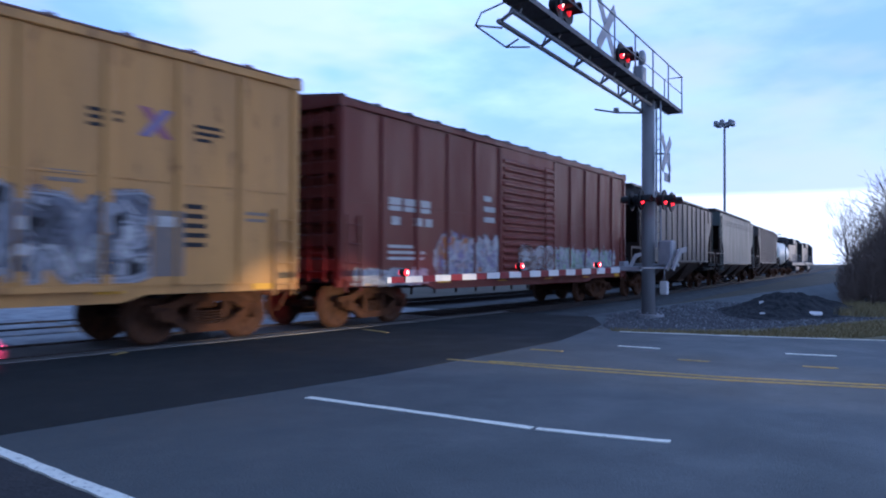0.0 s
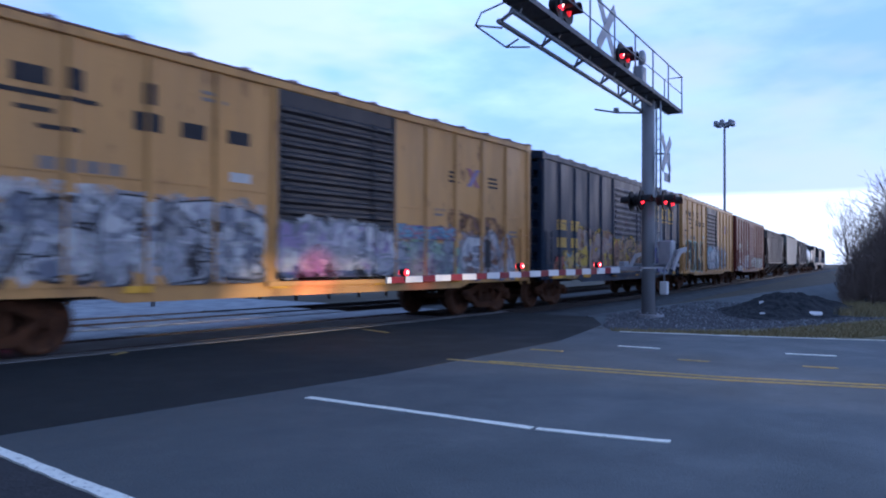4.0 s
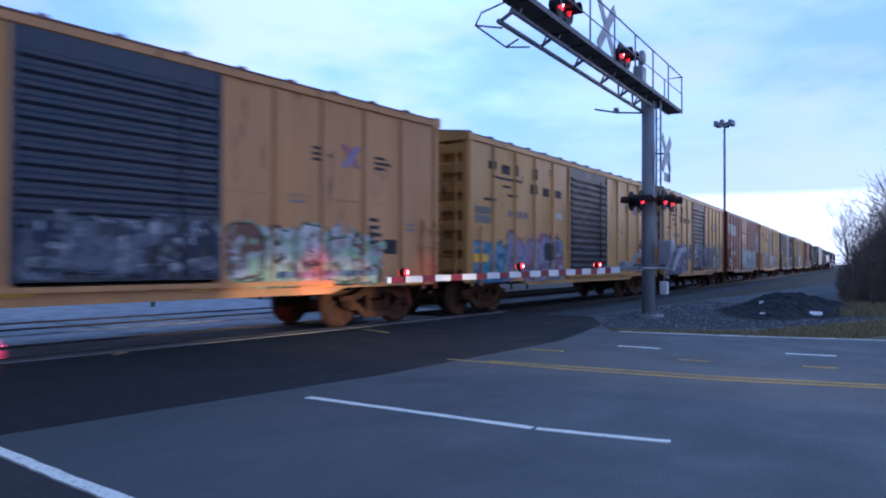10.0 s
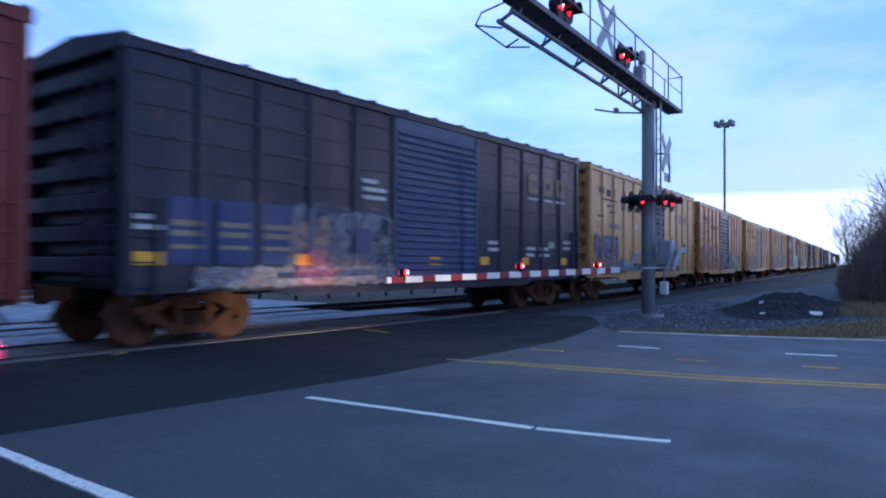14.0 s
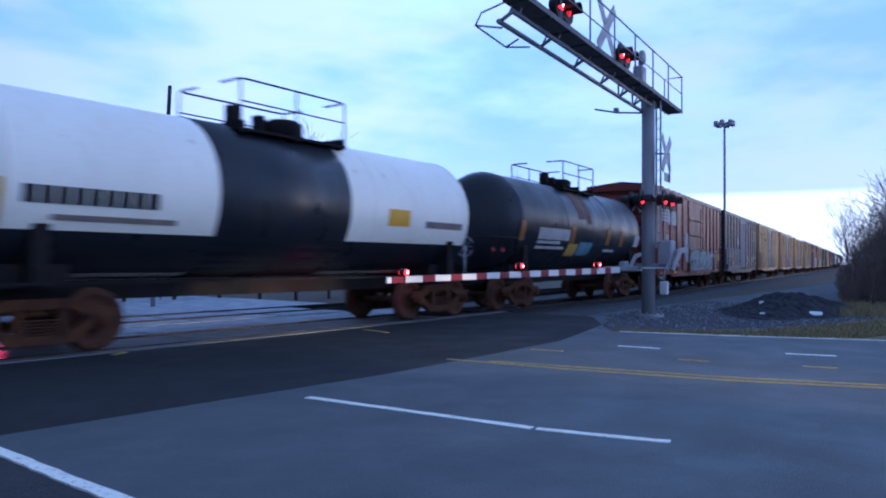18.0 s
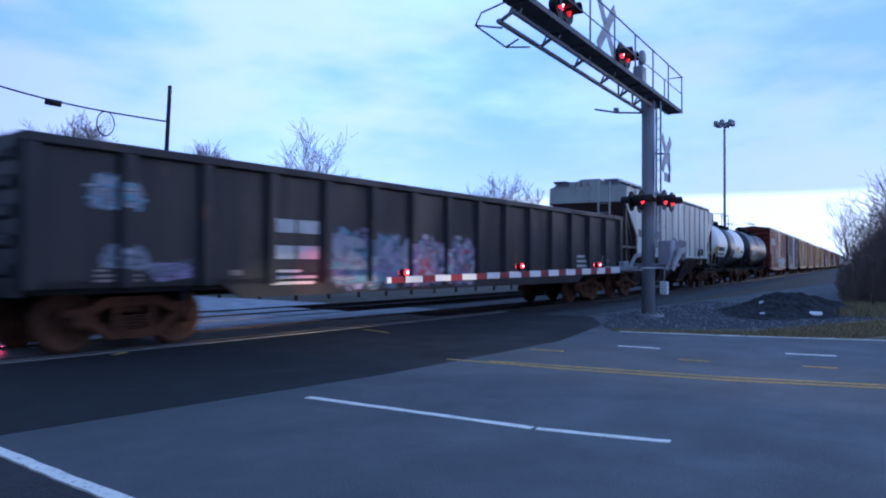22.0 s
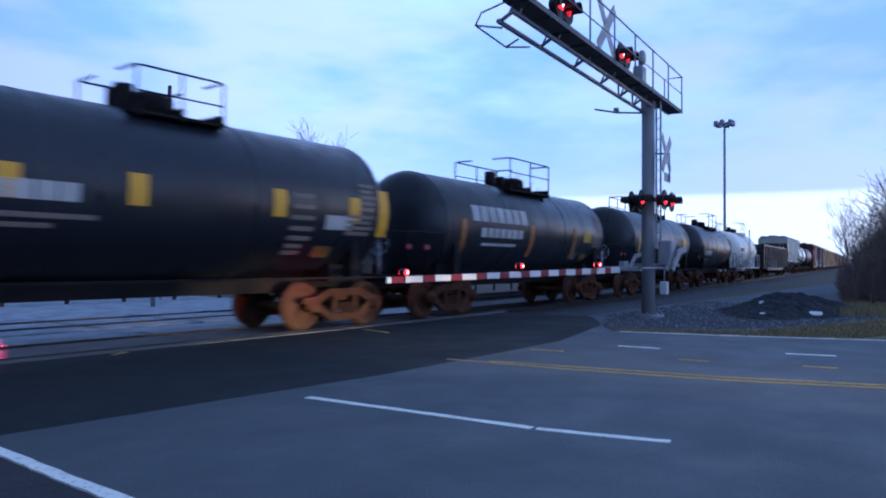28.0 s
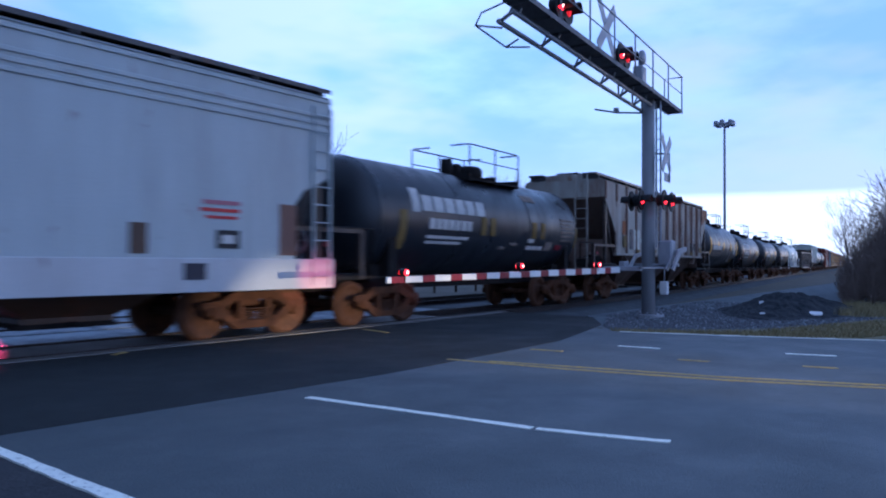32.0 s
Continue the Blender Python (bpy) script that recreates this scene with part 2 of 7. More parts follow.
M["dull_gold"] = material("dull_gold_strip", (0.17, 0.115, 0.03), (0.10, 0.07, 0.03), 0.7, 0.0, 2.5, 30.0, 0.5, 0.0)
M["blue_box"] = paint("plain_blue_patch_paint", (0.02, 0.04, 0.14), rust=0.0)
M["end_brown"] = paint("rust_brown_end_steel", (0.17, 0.12, 0.095), (0.05, 0.035, 0.028), rust=0.3)
M["tan_mark"] = material("faded_tan_lettering", (0.27, 0.225, 0.14), (0.14, 0.12, 0.09), 0.7, 0.0, 2.5, 30.0, 0.5, 0.0)
M["hopper_end"] = paint("dark_grimy_end_steel", (0.035, 0.026, 0.023), (0.02, 0.016, 0.015), rust=0.2)
M["far_grey"] = paint("dull_brown_grey_paint", (0.105, 0.098, 0.092), rust=0.1, streak=9.0)
M["far_green"] = paint("dull_grey_green_paint", (0.115, 0.140, 0.138), rust=0.06, streak=9.0)
M["tan_rusty"] = paint("rust_stained_tan_paint", (0.47, 0.235, 0.080), (0.10, 0.045, 0.03), rust=0.25, amount=0.7, streak=8.0)
M["bulb"] = material("white_hot_lamp_core", (1.0, 0.50, 0.32), (1.0, 0.6, 0.4), 0.3, 0.0, 30.0, 90.0, 0.2, 0.0, emit=6.0)
M["stone_pale"] = material("loose_pale_stone", (0.36, 0.37, 0.39), (0.16, 0.167, 0.18), 0.95, 0.0, 3.0, 30.0, 0.8, 0.2, spec=0.1)
M["stone_dark"] = material("loose_dark_stone", (0.135, 0.140, 0.154), (0.066, 0.069, 0.077), 0.95, 0.0, 3.0, 30.0, 0.8, 0.2, spec=0.1)
M["blade"] = material("dry_grass_blades", (0.29, 0.245, 0.13), (0.15, 0.14, 0.075), 0.9, 0.0, 3.0, 20.0, 0.8, 0.0, spec=0.1)
M["gate_white"] = material("white_gate_stripe", (0.66, 0.66, 0.66), (0.45, 0.45, 0.44), 0.5, 0.0, 3.0, 30.0, 0.3, 0.0)
M["gate_red"] = material("red_gate_stripe", (0.17, 0.008, 0.020), (0.11, 0.008, 0.015), 0.5, 0.0, 3.0, 30.0, 0.3, 0.0)
M["bark"] = material("grey_brown_bark", (0.055, 0.042, 0.034), (0.03, 0.025, 0.02), 0.95, 0.0, 3.0, 30.0, 0.6, 0.3)
M["twig"] = material("bare_twigs", (0.25, 0.20, 0.168), (0.14, 0.115, 0.10), 0.95, 0.0, 1.0, 20.0, 0.6, 0.0, spec=0.1)
M["grass_dry"] = material("dry_winter_grass", (0.19, 0.165, 0.095), (0.10, 0.10, 0.06), 0.95, 0.0, 0.8, 20.0, 0.8, 0.4, spec=0.1)
M["coal"] = material("black_dirt", (0.021, 0.024, 0.028), (0.041, 0.044, 0.049), 0.95, 0.0, 3.0, 12.0, 0.7, 0.6, spec=0.1)
M["wood_pole"] = material("dark_wooden_pole", (0.035, 0.028, 0.024), (0.02, 0.017, 0.015), 0.9, 0.0, 4.0, 30.0, 0.6, 0.3, 6.0)
M["wire"] = material("black_cable", (0.012, 0.012, 0.013), None, 0.6, 0.0, 4.0, 30.0, 0.3, 0.0)
M["litter"] = material("white_litter", (0.8, 0.8, 0.8), (0.6, 0.6, 0.6), 0.6, 0.0, 4.0, 30.0, 0.3, 0.0)


# ================= mesh helpers =================
class Geo:
    """Vertices and faces of one mesh, built up from simple solids."""

    def __init__(self):
        self.v, self.f, self.mi, self.sm = [], [], [], []
        self.slot, self.smooth = 0, False

    def face(self, ids):
        self.f.append(tuple(ids))
        self.mi.append(self.slot)
        self.sm.append(self.smooth)

    def box(self, x0, x1, y0, y1, z0, z1, c=0.0):
        """A box; c chamfers its twelve edges."""
        n = len(self.v)
        if c <= 0:
            self.v += [(x, y, z) for x in (x0, x1) for y in (y0, y1) for z in (z0, z1)]
            for q in ((0, 1, 3, 2), (4, 6, 7, 5), (0, 4, 5, 1), (2, 3, 7, 6), (0, 2, 6, 4), (1, 5, 7, 3)):
                self.face([n + i for i in q])
            return self
        lo, hi = (x0, y0, z0), (x1, y1, z1)
        ids = {}
        for sx in (0, 1):
            for sy in (0, 1):
                for sz in (0, 1):
                    s = (sx, sy, sz)
                    for a in range(3):
                        p = [hi[k] - c if s[k] else lo[k] + c for k in range(3)]
                        p[a] = hi[a] if s[a] else lo[a]
                        ids[s, a] = len(self.v)
                        self.v.append(tuple(p))
        for a in range(3):
            b, d = (a + 1) % 3, (a + 2) % 3
            for s in (0, 1):
                ring = []
                for u, w in ((0, 0), (1, 0), (1, 1), (0, 1)):
                    k = [0, 0, 0]
                    k[a], k[b], k[d] = s, u, w
                    ring.append(ids[tuple(k), a])
                self.face(ring if s else ring[::-1])
            for u in (0, 1):
                for w in (0, 1):
                    k0, k1 = [0, 0, 0], [0, 0, 0]
                    k0[a], k0[b], k0[d] = 0, u, w
                    k1[a], k1[b], k1[d] = 1, u, w
                    k0, k1 = tuple(k0), tuple(k1)
                    q = [ids[k0, b], ids[k1, b], ids[k1, d], ids[k0, d]]
                    self.face(q[::-1] if u == w else q)
        for s in [(a, b, d) for a in (0, 1) for b in (0, 1) for d in (0, 1)]:
            q = [ids[s, 0], ids[s, 1], ids[s, 2]]
            self.face(q if sum(s) % 2 else q[::-1])
        return self

    def prism(self, poly, axis, a0, a1):
        """A polygon in the plane across axis (y: x, z; x: y, z; z: x, y), drawn out from a0 to a1."""
        n, k = len(self.v), len(poly)
        for a in (a0, a1):
            for p, q in poly:
                self.v.append((a, p, q) if axis == "x" else (p, a, q) if axis == "y" else (p, q, a))
        self.face([n + i for i in range(k)])
        self.face([n + k + i for i in reversed(range(k))])
        for i in range(k):
            j = (i + 1) % k
            self.face([n + j, n + i, n + k + i, n + k + j])
        return self

    def rod(self, p0, p1, r, r1=None, n=8, caps=True):
        """A round bar from p0 to p1."""
        p0, p1 = Vector(p0), Vector(p1)
        d = (p1 - p0).normalized()
        a = d.orthogonal().normalized()
        b = d.cross(a)
        k = len(self.v)
        for p, rr in ((p0, r), (p1, r if r1 is None else r1)):
            for i in range(n):
                w = 2 * math.pi * i / n
                self.v.append(tuple(p + (a * math.cos(w) + b * math.sin(w)) * rr))
        was, self.smooth = self.smooth, n > 5
        for i in range(n):
            j = (i + 1) % n
            self.face([k + i, k + j, k + n + j, k + n + i])
        self.smooth = was
        if caps:
            self.face([k + i for i in reversed(range(n))])
            self.face([k + n + i for i in range(n)])
        return self

    def path(self, points, r, n=6):
        """A round bar bent through the points."""
        pts = [Vector(p) for p in points]
        k, side = len(self.v), None
        for i, p in enumerate(pts):
            d = (pts[min(i + 1, len(pts) - 1)] - pts[max(i - 1, 0)])
            d = d.normalized() if d.length > 1e-6 else (pts[i] - pts[i - 1]).normalized()
            side = d.orthogonal() if side is None else side - d * side.dot(d)
            if side.length < 1e-4:
                side = d.orthogonal()
            side = side.normalized()
            up = d.cross(side)
            for m in range(n):
                w = 2 * math.pi * m / n
                self.v.append(tuple(p + (side * math.cos(w) + up * math.sin(w)) * r))
        was, self.smooth = self.smooth, n > 5
        for i in range(len(pts) - 1):
            for m in range(n):
                q = (m + 1) % n
                self.face([k + i * n + m, k + i * n + q, k + i * n + n + q, k + i * n + n + m])
        self.smooth = was
        self.face([k + m for m in reversed(range(n))])
        e = k + (len(pts) - 1) * n
        self.face([e + m for m in range(n)])
        return self

    def lathe(self, profile, axis, centre, n=24, smooth=True):
        """A profile of (along, radius) turned round an axis through centre."""
        k = len(self.v)
        cx, cy, cz = centre
        for a, r in profile:
            for i in range(n):
                w = 2 * math.pi * i / n
                u, v = r * math.cos(w), r * math.sin(w)
                self.v.append((cx + a, cy + u, cz + v) if axis == "x" else (cx + v, cy + a, cz + u) if axis == "y" else (cx + u, cy + v, cz + a))
        was, self.smooth = self.smooth, smooth
        for s in range(len(profile) - 1):
            for i in range(n):
                j = (i + 1) % n
                self.face([k + s * n + i, k + s * n + j, k + s * n + n + j, k + s * n + n + i])
        self.face([k + i for i in reversed(range(n))])
        e = k + (len(profile) - 1) * n
        self.face([e + i for i in range(n)])
        self.smooth = was
        return self

    def mesh(self, name, mats):
        me = bpy.data.meshes.new(name)
        me.from_pydata(self.v, [], self.f)
        for m in mats if isinstance(mats, (list, tuple)) else [mats]:
            me.materials.append(m)
        me.polygons.foreach_set("material_index", self.mi)
        me.polygons.foreach_set("use_smooth", self.sm)
        me.update()
        return me


def hang(name, mesh, parent, label=""):
    """A part on a ready mesh, under a thing or under a part."""
    ob = new(name, mesh)
    ob.parent = parent
    return tagged(ob, label)


def part(name, geo, mats, parent, label=""):
    return hang(name, geo.mesh(name, mats), parent, label)


def thing(name, label, category, group="", kind=""):
    return tagged(new(name), label, category, group, kind)


def solid(name, geo, mats, label, category, group="", kind=""):
    return tagged(new(name, geo.mesh(name, mats)), label, category, group, kind)


SHARED = {}


def shared(key, make, mats):
    """One mesh for all parts that are alike in shape and material."""
    k = (key, tuple(m.name for m in mats) if isinstance(mats, tuple) else mats.name)
    if k not in SHARED:
        SHARED[k] = make().mesh(key.split("|")[0], mats)
    return SHARED[k]


# ================= the line of the track =================
BEND, BEND_FROM, BEND_TO, MID = 0.0042, 4.9, 34.6, 11.45


def track_pose(s, off=0.0, z=0.0):
    """The pose at s metres along the main track: x ahead, y to the far side; z = 0 is the rail head."""
    th = BEND * (min(max(s, BEND_FROM), BEND_TO) - BEND_FROM)
    x = BEND_FROM + math.sin(th) / BEND + min(s - BEND_FROM, 0.0)
    y = (1 - math.cos(th)) / BEND
    more = max(s - BEND_TO, 0.0)
    x, y = x + more * math.cos(th), y + more * math.sin(th)
    d = MID + off
    return pose(x - d * math.sin(th), y + d * math.cos(th), z, 0, 0, math.degrees(th))


def along(geo, profile, s_list, closed=True):
    """A section of (off, z) drawn along the track through the stations of s_list."""
    k, n = len(geo.v), len(profile)
    for s in s_list:
        m = track_pose(s)
        for off, z in profile:
            geo.v.append(tuple(m @ Vector((0, off, z))))
    for i in range(len(s_list) - 1):
        for j in range(n if closed else n - 1):
            a, b = k + i * n + j, k + i * n + (j + 1) % n
            geo.face([a, b, b + n, a + n])
    return geo


STATIONS = [-60, -30, -10, 0, 5] + list(range(8, 38, 3)) + [50, 80, 120, 200, 300, 420, 600]

# ================= ground, road, track =================
g = Geo()
R = 2600.0
g.v = [(-R, -R, -0.30), (R, -R, -0.30), (R, R, -0.30), (-R, R, -0.30)]
g.face([0, 1, 2, 3])
solid("ground", g, M["earth"], "flat dull brown winter ground reaching the horizon", "ground", kind="structure")

# road: runs across the track, along y
g = Geo()
g.prism([(-60, 6.4), (-60, -80), (17.6, -80), (17.6, -6.0), (15.30, 1.6), (14.36, 4.0), (13.70, 6.17), (14.9, 7.0), (12, 6.6), (6, 6.4)], "z", -0.45, -0.04)
solid("road", g, M["asphalt"], "worn grey asphalt road leading to the level crossing", "road", kind="structure")
g = Geo()
far_edge = [tuple(track_pose(q, -1.03).translation[:2]) for q in (17.6, 14, 10, 5, -60)]
g.prism([(-60, 6.5), (2.42, 6.22), (3.83, 6.14), (6.62, 5.96), (8.03, 5.98), (11.39, 6.12), (14.9, 6.96), (16.82, 8.09)] + far_edge, "z", -0.45, -0.036)
solid("road_patch", g, M["asphalt_new"], "strip of newer dark asphalt beside the track", "road", kind="structure")
g = Geo()
g.box(-60, 17.0, 12.9, 14.4, -0.45, -0.06)
g.box(-60, 17.0, 17.0, 60, -0.45, -0.06)
solid("road_beyond", g, M["ballast_pale"], "pale gravelly road surface beyond the track", "road", kind="structure")
g = Geo()
g.prism([(-60, 6.2), (2.14, 5.72), (2.12, 4.0), (2.1, -80), (-60, -80)], "z", -0.2, -0.032)
solid("road_shoulder", g, M["shoulder"], "coarse asphalt shoulder beside the white edge line", "road", kind="structure")


def stripe(name, pts, w, mat, label, z=-0.034):
    """A painted line through the points of pts."""
    st = Geo()
    rnd = random.Random(round(pts[0][0] * 100))
    fine = []
    for a, b in zip(pts, pts[1:]):
        n = min(60, max(1, round(math.dist(a, b) / 0.14)))
        fine += [(a[0] + (b[0] - a[0]) * k / n, a[1] + (b[1] - a[1]) * k / n) for k in range(n)]
    fine.append(pts[-1])
    left, right = [], []
    for i, (x, y) in enumerate(fine):
        a, b = fine[max(i - 1, 0)], fine[min(i + 1, len(fine) - 1)]
        d = Vector((b[0] - a[0], b[1] - a[1])).normalized() * (w / 2)
        p, q = rnd.uniform(0.78, 1.08), rnd.uniform(0.78, 1.08)
        left.append((x - d.y * p, y + d.x * p))
        right.append((x + d.y * q, y - d.x * q))
    st.prism(left + right[::-1], "z", -0.06, z)
    return solid(name, st, mat, label, "road marking", kind="structure")


stripe("edge_line", [(2.21, 6.0), (2.19, 4.72), (2.19, 4.0), (2.2, -10.0)], 0.105, M["line_white"], "worn white edge line on the asphalt", -0.026)
stripe("lane_line", [(5.0, 5.54), (5.10, 4.5), (5.20, 3.47), (5.237, 3.07)], 0.10, M["line_white"], "worn white lane line on the asphalt")
stripe("lane_line", [(5.243, 3.03), (5.36, 2.5), (5.5, 2.0)], 0.10, M["line_white"], "worn white lane line on the asphalt")
stripe("centre_line", [(8.20, 6.19), (8.28, 5.5), (8.41, 4.44), (8.8, 2.6), (9.37, 0.98), (11.0, -4.0)], 0.10, M["line_yellow"], "worn yellow centre line on the asphalt")
stripe("centre_line", [(8.40, 5.6), (8.64, 4.56), (9.02, 2.7), (9.59, 1.01), (11.2, -4.0)], 0.10, M["line_yellow"], "worn yellow centre line on the asphalt")
stripe("centre_dash", [(9.98, 5.87), (10.04, 5.35)], 0.11, M["line_yellow"], "short worn yellow dash on the asphalt")
stripe("centre_dash", [(10.27, 3.62), (10.32, 3.2)], 0.11, M["line_yellow"], "short worn yellow dash on the asphalt")
stripe("centre_dash", [(10.67, 2.08), (10.75, 1.66)], 0.11, M["line_yellow"], "short worn yellow dash on the asphalt")
stripe("lane_dash", [(11.32, 4.99), (11.38, 4.31)], 0.11, M["line_white"], "short worn white dash on the asphalt")
stripe("lane_dash", [(11.97, 2.57), (12.17, 1.91)], 0.11, M["line_white"], "short worn white dash on the asphalt")
stripe("edge_line", [(13.68, 6.0), (14.30, 3.99), (15.2, 1.6)], 0.09, M["line_white"], "faint white edge line along the far side", -0.033)
stripe("stop_mark", [(10.69, 10.2), (10.5, 9.39)], 0.10, M["line_yellow"], "short yellow mark on the dark asphalt", -0.030)
stripe("stop_mark", [(5.75, 10.36), (5.45, 10.2)], 0.10, M["line_yellow"], "short yellow mark on the dark asphalt", -0.030)

# ballast bed and tracks
for off, nm in ((0.0, "near"), (4.45, "far")):
    bed = Geo()
    along(bed, [(-2.9, -0.45), (-1.75, -0.17), (1.75, -0.17), (2.9, -0.45)] if off == 0 else [(o + off, z - 0.005) for o, z in ((-2.7, -0.45), (-1.75, -0.17), (1.75, -0.17), (2.9, -0.45))],
          STATIONS, False)
    solid("ballast_bed", bed, M["ballast"], "dark stone ballast under the track", "ballast", kind="structure")
    for side in (-0.7525, 0.7525):
        r = Geo()
        along(r, [(off + side + a, b) for a, b in ((-0.036, 0), (0.036, 0), (0.036, -0.035), (0.010, -0.05), (0.010, -0.14), (0.07, -0.165), (0.07, -0.178), (-0.07, -0.178), (-0.07, -0.165), (-0.010, -0.14), (-0.010, -0.05), (-0.036, -0.035))], STATIONS)
        solid("rail", r, M["rail"], "steel rail with a worn top on dark ties", "rail", "rails", "structure")
# crossing panels between and beside the rails
g = Geo()
along(g, [(-1.03, -0.2), (-1.03, -0.02), (-0.80, -0.015), (-0.80, -0.2)], [-30, 0, 5, 8, 11, 14, 17.6])
solid("crossing_edge", g, M["panel"], "worn pale concrete edge beside the rail", "crossing panel", kind="structure")
for y0, y1 in ((MID - 0.66, MID + 0.66), (MID + 0.84, MID + 1.6), (MID + 4.45 - 0.66, MID + 4.45 + 0.66), (MID + 4.45 + 0.84, MID + 4.45 + 1.6), (MID + 4.45 - 1.7, MID + 4.45 - 0.84)):
    for i in range(11):
        x = -12 + i * 2.44
        g = Geo()
        g.box(0.01, 2.43, y0, y1, -0.2, -0.03, 0.015)
        g.v = [tuple(track_pose(x) @ Vector((p[0], p[1] - MID, p[2]))) for p in g.v]
        solid("crossing_panel", g, M["panel"] if y1 < MID + 1 else M["ballast_pale"], "pale worn crossing panel between the rails", "crossing panel", "crossing panels", "structure")


# ================= the train =================
SPEED = 10.446
TRAIN = []      # (thing, place of its middle at 0 s, wheelsets with their offsets)
AXLE, WHEEL_R = 0.89, 0.457


def wheel_geo():
    w = Geo()
    for s in (-1, 1):
        w.slot = 0
        w.lathe([(s * 0.70, 0.10), (s * 0.70, 0.36), (s * 0.685, 0.485), (s * 0.715, 0.478), (s * 0.72, WHEEL_R), (s * 0.82, WHEEL_R - 0.006), (s * 0.82, 0.37), (s * 0.76, 0.33), (s * 0.77, 0.16), (s * 0.85, 0.13), (s * 0.85, 0.08)], "y", (0, 0, 0), 22)
        for k in range(2):
            a = 0.6 + k * math.pi
            w.rod((0.24 * math.cos(a), s * 0.75, 0.24 * math.sin(a)), (0.24 * math.cos(a), s * 0.785, 0.24 * math.sin(a)), 0.035, None, 6)
    w.rod((0, -0.98, 0), (0, 0.98, 0), 0.075, None, 10)
    return w


def frame_geo():
    """Cast side frame of a truck, with its two windows and spring nest, seen along y."""
    f = Geo()
    y0, y1 = -0.06, 0.06
    f.prism([(-1.12, 0.53), (-1.10, 0.63), (-0.75, 0.66), (-0.45, 0.80), (0.45, 0.80), (0.75, 0.66), (1.10, 0.63), (1.12, 0.53), (0.68, 0.52), (0.40, 0.66), (-0.40, 0.66), (-0.68, 0.52)], "y", y0, y1)
    f.prism([(-0.98, 0.55), (-0.72, 0.55), (-0.34, 0.30), (0.34, 0.30), (0.72, 0.55), (0.98, 0.55), (0.42, 0.17), (-0.42, 0.17)], "y", y0, y1)
    for s in (-1, 1):
        f.box(s * 0.30 - 0.05, s * 0.30 + 0.05, y0, y1, 0.26, 0.70)
        f.box(s * AXLE - 0.14, s * AXLE + 0.14, y0 - 0.02, y1 + 0.02, 0.40, 0.60, 0.02)
        f.rod((s * AXLE, y0 - 0.10, WHEEL_R), (s * AXLE, y1, WHEEL_R), 0.105, None, 12)
        f.rod((s * AXLE, y0 - 0.13, WHEEL_R), (s * AXLE, y0 - 0.10, WHEEL_R), 0.07, None, 10)
    return f


def spring_geo():
    f = Geo()
    for x in (-0.17, 0.0, 0.17):
        for k in range(5):
            f.rod((x, 0, 0.31 + k * 0.045), (x, 0, 0.335 + k * 0.045), 0.075, None, 8)
    return f


def bolster_geo():
    f = Geo()
    f.box(-0.20, 0.20, -0.95, 0.95, 0.55, 0.74, 0.03)
    for s in (-1, 1):
        f.box(s * 0.45 - 0.04, s * 0.45 + 0.04, -0.80, 0.80, 0.40, 0.50)
        f.box(s * 0.42 - 0.03, s * 0.42 + 0.03, -0.80, -0.60, 0.30, 0.62)
        f.box(s * 0.42 - 0.03, s * 0.42 + 0.03, 0.60, 0.80, 0.30, 0.62)
    return f


def trucks(car, at):
    """Two four-wheel trucks under a car; returns the wheelsets."""
    sets = []
    for x in (-at, at):
        tr = hang("truck", shared("bolster", bolster_geo, M["truck_rust"]), car, "rusty cast-steel truck")
        tr.location = (x, 0, 0)
        for s in (-1, 1):
            fr = hang("side_frame", shared("side_frame", frame_geo, M["truck_rust"]), tr)
            fr.location, fr.rotation_euler = (0, s * 1.0, 0), (0, 0, 0 if s < 0 else math.pi)
            sp = hang("spring_nest", shared("spring_nest", spring_geo, M["wheel"]), tr)
            sp.location = (0, s * 1.0, 0)
            tagged(sp, kind="stuff")
        for a in (-AXLE, AXLE):
            ws = hang("wheelset", shared("wheelset", wheel_geo, (M["wheel"], M["tread"])), tr, "rusty steel wheels on an axle")
            ws.location = (a, 0, WHEEL_R)
            sets.append((ws, x + a, (a, 0, WHEEL_R)))
    return sets


def couplers(car, half):
    def make():
        c = Geo()
        c.box(-0.45, 0.30, -0.09, 0.09, 0.72, 0.92, 0.02)
        c.box(0.25, 0.48, -0.16, 0.12, 0.68, 0.97, 0.04)
        c.rod((0.15, 0.25, 0.75), (0.42, 0.22, 0.38), 0.03, None, 6)
        return c
    for s in (-1, 1):
        c = hang("coupler", shared("coupler", make, M["truck_rust"]), car)
        c.location, c.rotation_euler = (s * half, 0, 0), (0, 0, 0 if s > 0 else math.pi)


def ladder_geo(height, rungs, width=0.42):
    l = Geo()
    for s in (-1, 1):
        l.box(s * width / 2 - 0.02, s * width / 2 + 0.02, -0.02, 0.02, 0, height)
    for i in range(rungs):
        z = height * (i + 0.5) / rungs
        l.rod((-width / 2, -0.03, z), (width / 2, -0.03, z), 0.012, None, 5)
    return l


POSTS = {}      # places of the upright posts on the camera side of a car, and how far out their faces stand


def on_posts(car, x0, x1):
    """The stretches of post faces between x0 and x1."""
    for px, half, face in POSTS.get(car.name, ()):
        a, b = max(x0, px - half), min(x1, px + half)
        if b - a > 0.015:
            yield a, b, face


